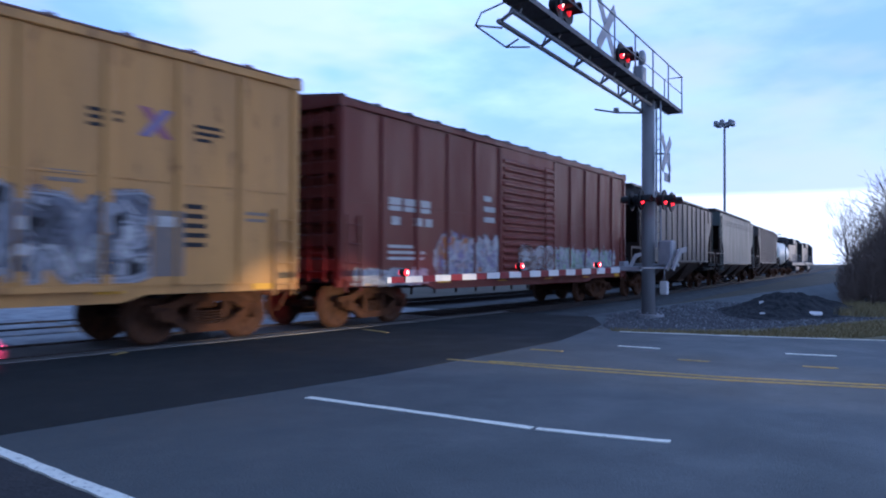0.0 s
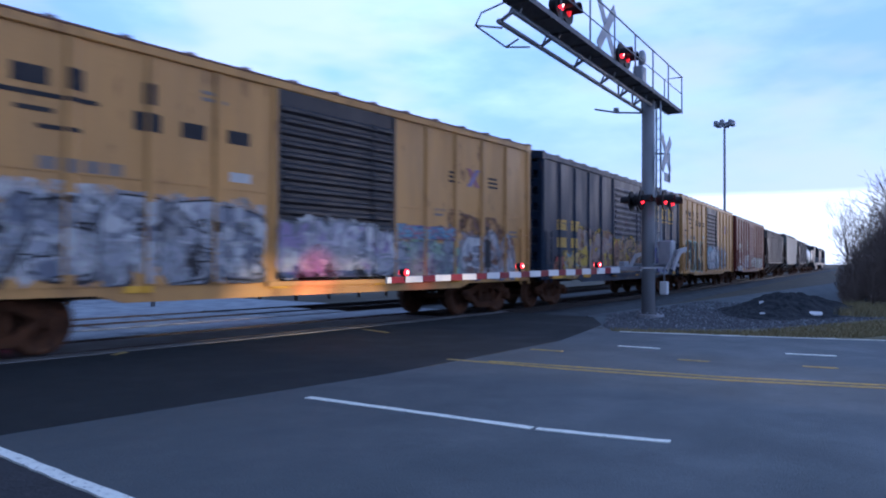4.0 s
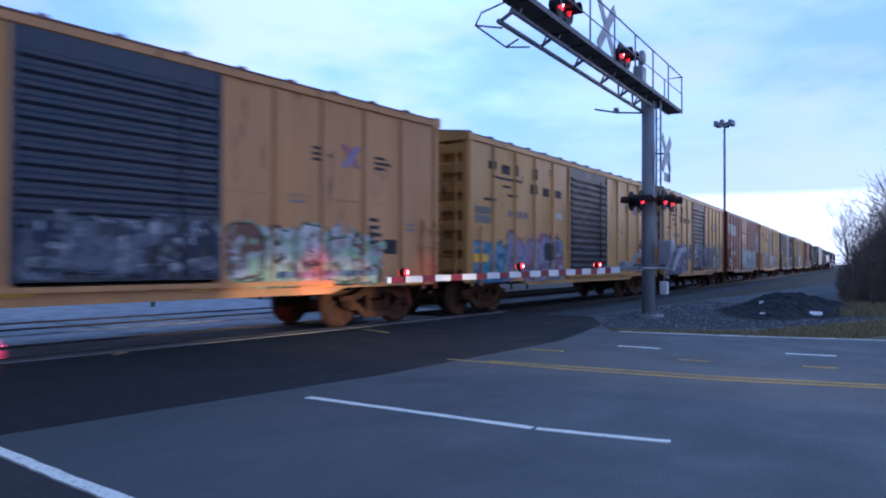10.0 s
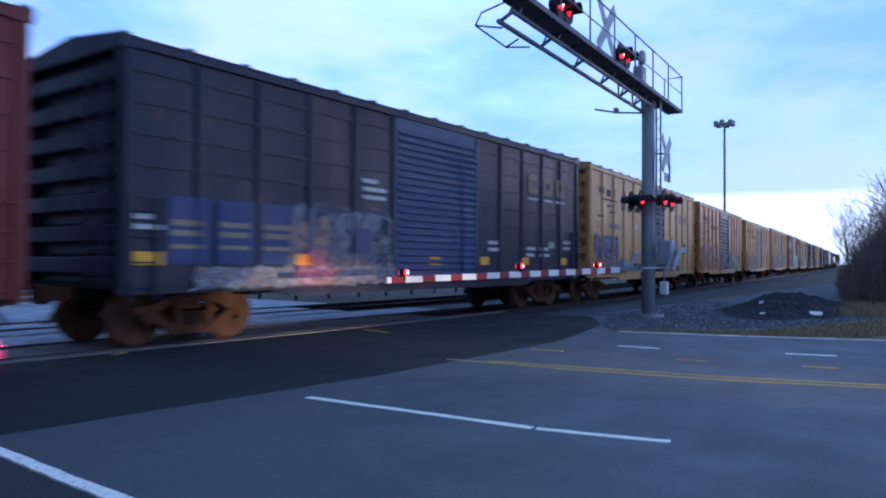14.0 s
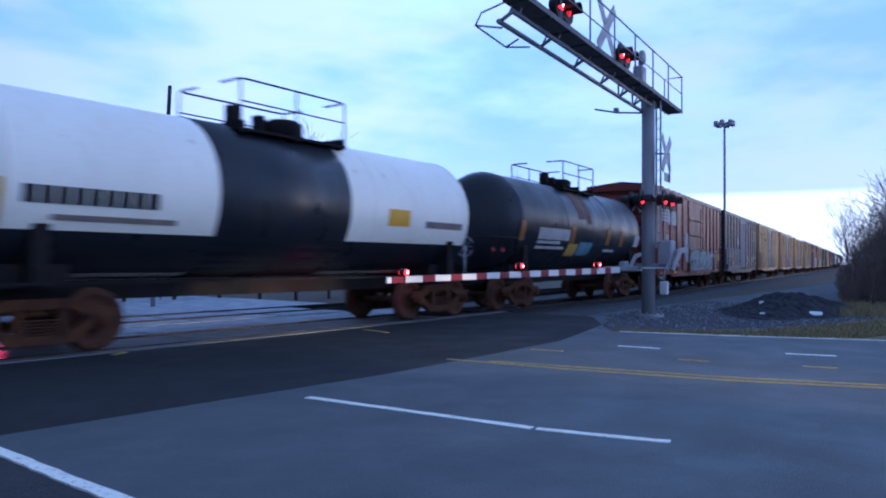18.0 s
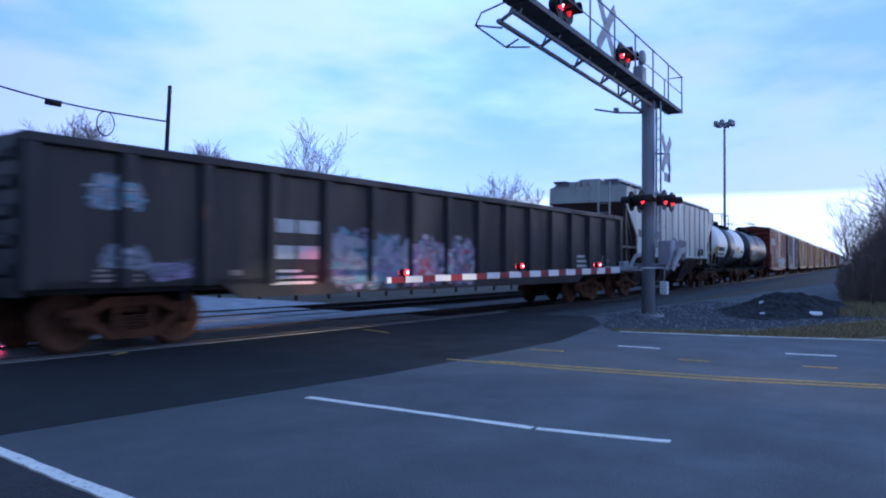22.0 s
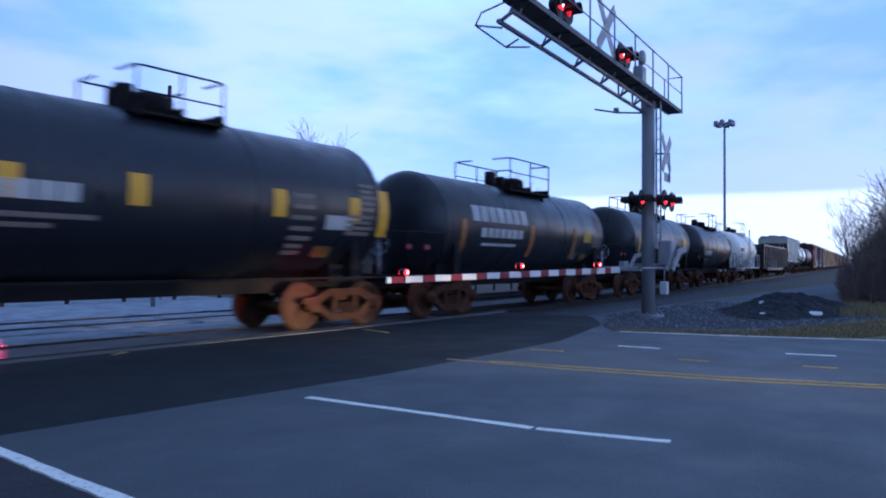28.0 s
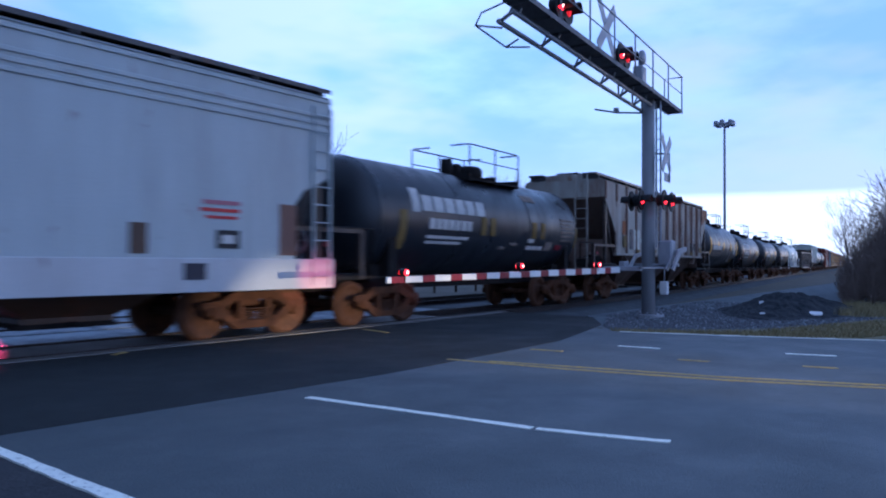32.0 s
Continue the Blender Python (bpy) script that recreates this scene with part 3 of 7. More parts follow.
def bars(car, name, mat, x, z, w, h, n, side=-1.452, gap=0.3, skip=()):
    """A row of n blocks, as writing that cannot be read; it stands just proud of the side."""
    step = w / n
    for i in range(n):
        if i not in skip:
            b = Geo()
            b.box(x + i * step, x + (i + 1 - gap) * step, side - 0.006, side + 0.01, z, z + h)
            for a, e, face in on_posts(car, x + i * step, x + (i + 1 - gap) * step) if side > -1.49 else ():
                b.box(a, e, face - 0.004, face + 0.004, z, z + h)
            part(name, b, mat, car)


def lines_of(car, name, mat, x, z, w, h, rows, side=-1.452, seed=1):
    """Several thin lines of small print."""
    rnd = random.Random(seed)
    b = Geo()
    for i in range(rows):
        ww = w * rnd.uniform(0.55, 1.0)
        zz = z + h * (rows - 1 - i) / rows
        b.box(x, x + ww, side - 0.006, side + 0.01, zz, zz + h / rows * 0.5)
    return tagged(part(name, b, mat, car), kind="stuff")


def colour(name, c):
    if name not in M:
        M[name] = material(name, c, tuple(0.65 * k for k in c), 0.6, 0.0, 3.0, 35.0, 0.5, 0.0, 2.0, third=tuple(0.4 * k + 0.05 for k in c), third_amount=0.1)
    return M[name]


SPRAY = {"silver": (0.311, 0.318, 0.348), "black": (0.012, 0.012, 0.015), "tan": (0.27, 0.19, 0.15), "violet": (0.10, 0.052, 0.27), "lilac": (0.25, 0.20, 0.33), "sky": (0.17, 0.30, 0.38), "mint": (0.281, 0.407, 0.266),
         "green": (0.02, 0.12, 0.045), "white": (0.488, 0.488, 0.488), "yellow": (0.459, 0.318, 0.037), "orange": (0.407, 0.148, 0.037), "red": (0.42, 0.04, 0.04), "brown": (0.16, 0.08, 0.05), "blue": (0.05, 0.09, 0.21),
         "teal": (0.1, 0.32, 0.36), "slate": (0.14, 0.15, 0.19), "rust": (0.095, 0.042, 0.026), "rust_orange": (0.27, 0.10, 0.035), "pink": (0.333, 0.141, 0.178), "navy_": (0.016, 0.024, 0.048)}


def spray(key):
    return colour("spray_paint_" + key, SPRAY[key])


def spray_mix(keys):
    """Sprayed fields of several colours that run into one another."""
    name = "sprayed_" + "_".join(keys)
    if name in M:
        return M[name]
    m = bpy.data.materials.new(name)
    m.use_nodes = True
    t = m.node_tree
    b = t.nodes["Principled BSDF"]
    b.inputs["Roughness"].default_value = 0.6
    where = t.nodes.new("ShaderNodeTexCoord")
    warp = t.nodes.new("ShaderNodeTexNoise")
    warp.inputs["Scale"].default_value, warp.inputs["Detail"].default_value = 2.2, 3
    add = t.nodes.new("ShaderNodeMix")
    add.data_type = "RGBA"
    add.inputs[0].default_value = 0.35
    vor = t.nodes.new("ShaderNodeTexVoronoi")
    vor.inputs["Scale"].default_value = 2.6
    ramp = t.nodes.new("ShaderNodeValToRGB")
    grain = t.nodes.new("ShaderNodeTexNoise")
    grain.inputs["Scale"].default_value, grain.inputs["Detail"].default_value = 6.0, 4
    blend = t.nodes.new("ShaderNodeMix")
    blend.data_type = "RGBA"
    blend.inputs[0].default_value = 0.45
    ramp2 = t.nodes.new("ShaderNodeValToRGB")
    for r, turn in ((ramp, 0), (ramp2, 1)):
        e = r.color_ramp.elements
        cols = [SPRAY[k] for k in keys[turn:] + keys[:turn]]
        while len(e) < len(cols):
            e.new(0.5)
        for i, c in enumerate(cols):
            e[i].position, e[i].color = 0.30 + 0.40 * i / max(1, len(cols) - 1), (*c, 1)
    t.links.new(where.outputs["Object"], warp.inputs["Vector"])
    t.links.new(where.outputs["Object"], add.inputs[6])
    t.links.new(warp.outputs["Color"], add.inputs[7])
    t.links.new(add.outputs[2], vor.inputs["Vector"])
    sep = t.nodes.new("ShaderNodeSeparateColor")
    t.links.new(vor.outputs["Color"], sep.inputs[0])
    t.links.new(sep.outputs[0], ramp.inputs[0])
    t.links.new(where.outputs["Object"], grain.inputs["Vector"])
    t.links.new(grain.outputs[0], ramp2.inputs[0])
    t.links.new(ramp.outputs[0], blend.inputs[6])
    t.links.new(ramp2.outputs[0], blend.inputs[7])
    t.links.new(blend.outputs[2], b.inputs["Base Color"])
    M[name] = m
    return m


GLYPHS = (
    ((0, 0), (0.42, 0.02), (0.42, 0.34), (0.85, 0.36), (0.85, 0.58), (0.42, 0.58), (0.42, 0.74), (1, 0.76), (1, 1), (0, 1)),
    ((0, 1), (0.38, 1), (0.38, 0.66), (0.66, 1), (1, 0.98), (0.66, 0.54), (1, 0.02), (0.62, 0), (0.38, 0.34), (0.38, 0), (0, 0.02)),
    ((0, 1), (0.36, 1), (0.36, 0.36), (0.95, 0.36), (1, 0), (0, 0)),
    ((0.3, 1), (0.72, 1), (1, 0.02), (0.7, 0), (0.62, 0.24), (0.4, 0.24), (0.32, 0), (0, 0.02)),
    ((0.1, 0.95), (0.9, 1), (1, 0.72), (0.45, 0.7), (0.95, 0.5), (1, 0.15), (0.85, 0), (0.05, 0.02), (0, 0.28), (0.55, 0.3), (0.05, 0.52), (0, 0.8)),
    ((0.2, 1), (0.8, 1), (1, 0.75), (1, 0.25), (0.8, 0), (0.2, 0), (0, 0.25), (0, 0.75)),
    ((0, 1), (1, 1), (1, 0.76), (0.45, 0.76), (0.45, 0.62), (0.9, 0.62), (0.9, 0.40), (0.45, 0.40), (0.45, 0.26), (1, 0.26), (1, 0), (0, 0)),
    ((0, 1), (0.35, 1), (0.5, 0.5), (0.66, 1), (1, 1), (0.68, 0), (0.34, 0)),
    ((0, 1), (0.75, 1), (1, 0.8), (0.95, 0.55), (1, 0.0), (0.62, 0), (0.55, 0.32), (0.4, 0.32), (0.4, 0), (0, 0)),
    ((0, 0.95), (0.3, 1), (0.68, 0.5), (0.66, 1), (1, 0.98), (1, 0.02), (0.7, 0), (0.32, 0.5), (0.34, 0), (0, 0.02)),
)


def spray_haze(key, run=1.0, cover=0.0):
    """Thin overspray or stain in one colour: flecked, with the car's paint showing through; run > 1 draws the flecks out upright."""
    name = "overspray_%s_%g" % (key, run)
    if name in M:
        return M[name]
    m = bpy.data.materials.new(name)
    m.use_nodes = True
    t = m.node_tree
    b = t.nodes["Principled BSDF"]
    b.inputs["Roughness"].default_value = 0.65
    c = SPRAY[key]
    b.inputs["Base Color"].default_value = (*c, 1)
    where = t.nodes.new("ShaderNodeTexCoord")
    n = t.nodes.new("ShaderNodeTexNoise")
    n.inputs["Scale"].default_value, n.inputs["Detail"].default_value, n.inputs["Roughness"].default_value = 3.4, 5, 0.65
    r = t.nodes.new("ShaderNodeMapRange")
    for i, x in enumerate((0.38 - cover, 0.62 - cover, 0.05, 0.92)):
        r.inputs[1 + i].default_value = x
    mp = t.nodes.new("ShaderNodeMapping")
    mp.inputs["Scale"].default_value = (1.0 + 0.12 * run, 1.0, 1.0 / run)
    t.links.new(where.outputs["Object"], mp.inputs[0])
    t.links.new(mp.outputs[0], n.inputs["Vector"])
    t.links.new(n.outputs[0], r.inputs[0])
    t.links.new(r.outputs[0], b.inputs["Alpha"])
    M[name] = m
    return m


def weeping_rust(pitch, first):
    """Thin rust that has run down a ribbed wall: thickest beside the ribs, in upright runs, heavier towards the front of the car."""
    m = bpy.data.materials.new("weeping_rust")
    m.use_nodes = True
    t = m.node_tree
    b = t.nodes["Principled BSDF"]
    b.inputs["Roughness"].default_value = 0.8
    where = t.nodes.new("ShaderNodeTexCoord")

    def noise(scale, detail):
        mp = t.nodes.new("ShaderNodeMapping")
        mp.inputs["Scale"].default_value = scale
        t.links.new(where.outputs["Object"], mp.inputs[0])
        n = t.nodes.new("ShaderNodeTexNoise")
        n.inputs["Scale"].default_value, n.inputs["Detail"].default_value, n.inputs["Roughness"].default_value = 1.0, detail, 0.6
        t.links.new(mp.outputs[0], n.inputs["Vector"])
        return n.outputs[0]

    def calc(op, a, c):
        n = t.nodes.new("ShaderNodeMath")
        n.operation = op
        for i, v in enumerate((a, c)):
            if isinstance(v, (int, float)):
                n.inputs[i].default_value = v
            else:
                t.links.new(v, n.inputs[i])
        return n.outputs[0]

    xyz = t.nodes.new("ShaderNodeSeparateXYZ")
    t.links.new(where.outputs["Object"], xyz.inputs[0])
    at = calc("MULTIPLY", calc("SUBTRACT", xyz.outputs[0], first), 2 * math.pi / pitch)
    near_rib = calc("MULTIPLY", calc("COSINE", at, 0.0), 0.13)
    ahead = calc("MULTIPLY", xyz.outputs[0], 0.017)
    runs = calc("ADD", calc("MULTIPLY", noise((4.5, 1.0, 0.35), 5), 0.6), calc("MULTIPLY", noise((1.1, 1.0, 0.9), 4), 0.4))
    amount = calc("ADD", calc("ADD", runs, near_rib), ahead)
    r = t.nodes.new("ShaderNodeMapRange")
    for i, x in enumerate((0.46, 0.66, 0.0, 0.93)):
        r.inputs[1 + i].default_value = x
    t.links.new(amount, r.inputs[0])
    t.links.new(r.outputs[0], b.inputs["Alpha"])
    ramp = t.nodes.new("ShaderNodeMix")
    ramp.data_type = "RGBA"
    t.links.new(noise((3.0, 1.0, 0.8), 5), ramp.inputs[0])
    ramp.inputs[6].default_value, ramp.inputs[7].default_value = (0.06, 0.027, 0.020, 1), (0.19, 0.088, 0.048, 1)
    t.links.new(ramp.outputs[2], b.inputs["Base Color"])
    return m


def rounded(poly, keep=0.22):
    """A polygon with its corners cut once, as a fat spray line rounds them."""
    out = []
    for i, p in enumerate(poly):
        q = poly[(i + 1) % len(poly)]
        out += [(p[0] + (q[0] - p[0]) * keep, p[1] + (q[1] - p[1]) * keep), (q[0] + (p[0] - q[0]) * keep, q[1] + (p[1] - q[1]) * keep)]
    return out


def grown(poly, d):
    """A polygon with its outline moved outwards by d."""
    area = sum(poly[i][0] * poly[(i + 1) % len(poly)][1] - poly[(i + 1) % len(poly)][0] * poly[i][1] for i in range(len(poly)))
    s = 1 if area > 0 else -1
    out = []
    for i, p in enumerate(poly):
        a, b = poly[i - 1], poly[(i + 1) % len(poly)]
        e0, e1 = Vector((p[0] - a[0], p[1] - a[1])).normalized(), Vector((b[0] - p[0], b[1] - p[1])).normalized()
        n = Vector((e0.y + e1.y, -e0.x - e1.x)) * s
        n = n.normalized() if n.length > 1e-3 else Vector((e0.y, -e0.x)) * s
        out.append((p[0] + n.x * d, p[1] + n.y * d))
    return out


def graffiti(car, x0, x1, z0, z1, keys, seed, side=-1.452, letters=None, fill=None):
    """A sprayed piece: flecked overspray, then fat overlapping letters with shade, edge, mottled fill in two tones and thin highlights."""
    rnd = random.Random(seed)
    tones = list(fill or keys)
    mats = [spray(k) for k in keys] + [spray_mix(tuple(tones))] + [spray_haze(k) for k in (keys[0], keys[-1], tones[-1])]
    mixed, haze = len(keys), len(keys) + 1
    b = Geo()
    layer = [0]

    def flat(poly, slot):
        layer[0] += 1
        y = side - 0.004 - 0.0001 * layer[0]
        b.slot = slot
        k = len(b.v)
        for px, pz in poly:
            b.v.append((min(max(px, x0 - 0.12), x1 + 0.12), y, min(max(pz, z0 - 0.04), z1 + 0.12)))
        b.face([k + i for i in range(len(poly))])

    def blob(cx, cz, rx, rz, slot, n=12, rough=0.25):
        flat([(cx + rx * (1 + rnd.uniform(-rough, rough)) * math.cos(2 * math.pi * i / n), cz + rz * (1 + rnd.uniform(-rough, rough)) * math.sin(2 * math.pi * i / n)) for i in range(n)], slot)

    def stroke(ax, az, bx, bz, w, slot):
        d = Vector((bx - ax, bz - az))
        if d.length > 1e-4:
            n = Vector((-d.y, d.x)).normalized() * (w / 2)
            flat([(ax - n.x, az - n.y), (bx - n.x, bz - n.y), (bx + n.x * 0.6, bz + n.y * 0.6), (ax + n.x * 0.8, az + n.y * 0.8)], slot)

    w, h = x1 - x0, z1 - z0
    n = letters or max(2, round(w / (h * 0.72)))
    # overspray behind and around the letters
    for i in range(n + 3):
        blob(x0 + w * (i + 0.5) / (n + 3), z0 + h * rnd.uniform(0.3, 0.75), w / n * rnd.uniform(0.4, 0.6), h * rnd.uniform(0.30, 0.5), haze + i % 3, 15, 0.3)
    for i in range(2 * n + 3):
        blob(x0 + w * (i + 0.5) / (2 * n + 3), z0 + h * rnd.uniform(0.32, 0.6), w / n * rnd.uniform(0.25, 0.42), h * rnd.uniform(0.26, 0.46), mixed, 15, 0.35)
    for i in range(5 * n):
        blob(x0 + w * rnd.uniform(0.03, 0.97), z0 + h * rnd.uniform(0.08, 0.92), w / n * rnd.uniform(0.06, 0.2), h * rnd.uniform(0.06, 0.2), rnd.randrange(len(keys) + 4), 11, 0.4)
    dark, lit = 1 % len(keys), len(keys) - 1
    shapes = []
    for i in range(n):
        lw = w / n
        gl = GLYPHS[rnd.randrange(len(GLYPHS))]
        lean, hh = rnd.uniform(-0.15, 0.25) * h, h * rnd.uniform(0.78, 1.0)
        ox, oz = x0 + lw * i - lw * 0.04, z0 + (h - hh) * rnd.uniform(0, 1)
        shapes.append(rounded([(ox + px * lw * 1.10 + lean * pz * 0.5 + rnd.uniform(-0.07, 0.07) * lw, oz + pz * hh + rnd.uniform(-0.07, 0.07) * hh) for px, pz in gl]))
    for i, sh in enumerate(shapes):
        flat([(px + 0.05 * h, pz - 0.05 * h) for px, pz in grown(sh, h * 0.03)], dark)
        flat(grown(sh, h * 0.05), haze)
        flat(grown(sh, h * 0.010), dark)
        flat(grown(sh, -h * 0.015), mixed if i % 4 else (2 % len(keys)))
        cx, cz = sum(p[0] for p in sh) / len(sh), sum(p[1] for p in sh) / len(sh)
        # the fill changes tone downwards and is broken by patches
        inner = [(px, min(pz, cz + rnd.uniform(-0.05, 0.05) * h)) for px, pz in grown(sh, -h * 0.04)]
        flat(inner, haze + rnd.randrange(3))
        for k in range(9):
            blob(cx + rnd.uniform(-0.4, 0.4) * w / n, z0 + h * rnd.uniform(0.12, 0.9), w / n * rnd.uniform(0.05, 0.16), h * rnd.uniform(0.05, 0.14), rnd.randrange(len(mats)), 10, 0.4)
        for k in range(9):
            px, pz = cx + rnd.uniform(-0.5, 0.5) * w / n, z0 + h * rnd.uniform(0.05, 0.95)
            stroke(px, pz, px + rnd.uniform(-0.22, 0.22), pz + rnd.uniform(-0.22, 0.22) * h, rnd.uniform(0.02, 0.055), lit if k % 3 == 0 else dark if k % 3 == 1 else rnd.randrange(len(keys)))
    # the paint on the faces of the posts
    for a, e, face in on_posts(car, x0, x1) if side > -1.49 else ():
        z = z0 + h * rnd.uniform(0.0, 0.12)
        top = z1 - h * rnd.uniform(0.0, 0.2)
        tone = mixed
        while z < top:
            up = min(top, z + h * rnd.uniform(0.06, 0.22))
            b.slot = tone
            k = len(b.v)
            b.v += [(a, face - 0.004, z), (e, face - 0.004, z + rnd.uniform(-0.02, 0.02)), (e, face - 0.004, up), (a, face - 0.004, up + rnd.uniform(-0.02, 0.02))]
            b.face([k, k + 1, k + 2, k + 3])
            z, tone = up, rnd.choice((mixed, mixed, dark, 0, lit, rnd.randrange(len(keys))))
    # drips and a scrawled line along the foot
    for i in range(n * 2):
        px = x0 + w * rnd.random()
        stroke(px, z0 + 0.12 * h, px + rnd.uniform(-0.01, 0.01), z0 - 0.03 * h, 0.018, rnd.randrange(len(keys)))
    return tagged(part("graffiti", b, mats, car, "sprayed graffiti letters"), kind="stuff")


def box_car(mid, label, paint_key, door_key, roof_key, style="posts", length=15.15, door=(-1.4, 1.65), seed=1, door_ribs=15, eave=4.57):
    """A boxcar; its camera side is -y, its front +x, z = 0 the rail head."""
    P, DK, RK = M[paint_key], M[door_key], M[roof_key]
    car = thing("boxcar", label, "boxcar", "cars of the freight train")
    h, W, FLOOR, EAVE = length / 2, 1.45, 1.0, eave
    d0, d1 = door
    # body: two side walls with a doorway, closed behind by the door
    for s in (-1, 1):
        ya, yb = sorted((s * W, s * (W - 0.06)))
        for a, b in ((-h, d0), (d1, h)) if s < 0 else ((-h, -d1), (-d0, h)):
            part("side_wall", Geo().box(a, b, ya, yb, FLOOR - 0.04, EAVE), P, car)
        post = shared("side_post|%.2f" % EAVE, lambda: Geo().prism([(-0.09, 0), (-0.055, -0.055), (0.055, -0.055), (0.09, 0)], "z", FLOOR - 0.02, EAVE - 0.16), P)
        spans = [(-h, d0), (d1, h)] if s < 0 else [(-h, -d1), (-d0, h)]
        for a, b in spans:
            n = max(2, round((b - a) / 1.22))
            for i in range(n + 1):
                x = a + 0.10 + (b - a - 0.20) * i / n
                p = hang("side_post", post, car)
                p.location, p.rotation_euler = (x, s * W, 0), (0, 0, 0 if s < 0 else math.pi)
                if s < 0:
                    POSTS.setdefault(car.name, []).append((x, 0.055, -W - 0.055))
        if style != "panel":
            for a, b in spans:
                yy = sorted((s * W, s * (W + 0.012)))
                part("side_seam", Geo().box(a + 0.05, b - 0.05, yy[0], yy[1], 2.52, 2.545), P, car)
        if style == "panel":
            for a, b in spans:
                rib = Geo()
                for k in range(7):
                    z = FLOOR + 0.35 + k * 0.46
                    yy = sorted((s * W, s * (W + 0.022)))
                    rib.box(a + 0.2, b - 0.2, yy[0], yy[1], z, z + 0.05)
                part("panel_ribs", rib, P, car)
        # sill under the wall, deeper in the middle
        sill = Geo()
        yy = sorted((s * (W - 0.02), s * (W - 0.09)))
        sill.prism([(-h, FLOOR - 0.04), (-h, FLOOR - 0.16), (-h + 2.9, FLOOR - 0.17), (-h + 3.3, 0.72), (h - 3.3, 0.72), (h - 2.9, FLOOR - 0.17), (h, FLOOR - 0.16), (h, FLOOR - 0.04)], "y", *yy)
        part("side_sill", sill, P, car)
        top = Geo()
        yy = sorted((s * (W - 0.05), s * (W + 0.05)))
        top.box(-h + 0.25, h - 0.25, yy[0], yy[1], EAVE - 0.14, EAVE, 0.015)
        part("top_rail", top, P, car)
        # door
        a, b = (d0, d1) if s < 0 else (-d1, -d0)
        dr = Geo()
        yo = s * (W + 0.03)
        yy = sorted((yo, s * (W - 0.03)))
        dr.box(a - 0.06, b + 0.06, yy[0], yy[1], FLOOR + 0.04, EAVE - 0.135)
        dob = part("door", dr, DK, car, "ribbed sliding door")
        nrib = door_ribs
        hh = (EAVE - FLOOR - 0.5) / nrib
        dw = b - a - 0.04
        rib = shared("door_rib|%.2f|%.3f" % (dw, hh), lambda: Geo().prism([(0.004, 0), (-0.05, min(hh * 0.25, 0.06)), (-0.05, min(hh * 0.5, 0.12)), (0.004, min(hh * 0.75, 0.17))], "x", -dw / 2, dw / 2), DK)
        for k in range(nrib):
            rb = hang("door_rib", rib, dob)
            rb.location, rb.rotation_euler = ((a + b) / 2, yo, FLOOR + 0.14 + hh * k), (0, 0, 0 if s < 0 else math.pi)
        for x in (a - 0.08, b + 0.02):
            yy = sorted((yo, yo + s * 0.03))
            part("door_stile", Geo().box(x, x + 0.06, yy[0], yy[1], FLOOR + 0.02, EAVE - 0.15), DK, dob)
        fr = Geo()
        fr.rod(((a + b) / 2 + 0.9, yo + s * 0.06, FLOOR + 0.1), ((a + b) / 2 + 0.9, yo + s * 0.06, EAVE - 0.4), 0.02, None, 6)
        part("lock_rod", fr, DK, dob)
        tr = Geo()
        yy = sorted((s * (W + 0.02), s * (W + 0.09)))
        tr.box(a - 0.3, b + 2.6, yy[0], yy[1], FLOOR - 0.10, FLOOR - 0.02)
        part("door_track", tr, P, car)
    # ends with deep ribs, set back between the corner posts
    for s in (-1, 1):
        en = Geo()
        xx = sorted((s * (h - 0.21), s * (h - 0.26)))
        en.prism([(-W + 0.06, FLOOR - 0.1), (W - 0.06, FLOOR - 0.1), (W - 0.06, EAVE - 0.02), (0, EAVE + 0.13), (-W + 0.06, EAVE - 0.02)], "x", *xx)
        for y in (-W + 0.062, W - 0.14):
            xx = sorted((s * (h - 0.25), s * (h - 0.004)))
            en.box(xx[0], xx[1], y, y + 0.078, FLOOR - 0.12, EAVE - 0.05)
        xx = sorted((s * (h - 0.25), s * (h + 0.035)))
        en.prism([(-W - 0.052, EAVE - 0.15), (W + 0.052, EAVE - 0.15), (W + 0.052, EAVE + 0.032), (0, EAVE + 0.195), (-W - 0.052, EAVE + 0.032)], "x", *xx)
        ew = part("end_wall", en, P, car, "ribbed end wall")
        rib = shared("end_rib", lambda: Geo().prism([(-0.004, 0.05), (0.03, 0.11), (0.19, 0.13), (0.205, 0.15), (0.205, 0.35), (0.19, 0.37), (0.03, 0.40), (-0.004, 0.43)], "y", -W + 0.142, W - 0.142), P)
        for k in range(7):
            rb = hang("end_rib", rib, ew)
            rb.location, rb.rotation_euler = (s * (h - 0.212), 0, FLOOR + 0.02 + k * 0.475), (0, 0, 0 if s > 0 else math.pi)
        lad = hang("ladder", shared("ladder|9", lambda: ladder_geo(3.3, 9), P), car)
        lad.location, lad.rotation_euler = (s * (h + 0.11), -0.98 * (1 if s > 0 else -1) * -1, FLOOR - 0.05), (0, 0, math.radians(90) * s)
    lad = hang("side_ladder", shared("ladder|4", lambda: ladder_geo(1.5, 4), P), car)
    lad.location = (-h + 0.36, -W - 0.06, FLOOR - 0.25)
    lad = hang("side_ladder", shared("ladder|4", lambda: ladder_geo(1.5, 4), P), car)
    lad.location = (h - 0.36, -W - 0.06, FLOOR - 0.25)
    # roof with cross seams
    rf = Geo()
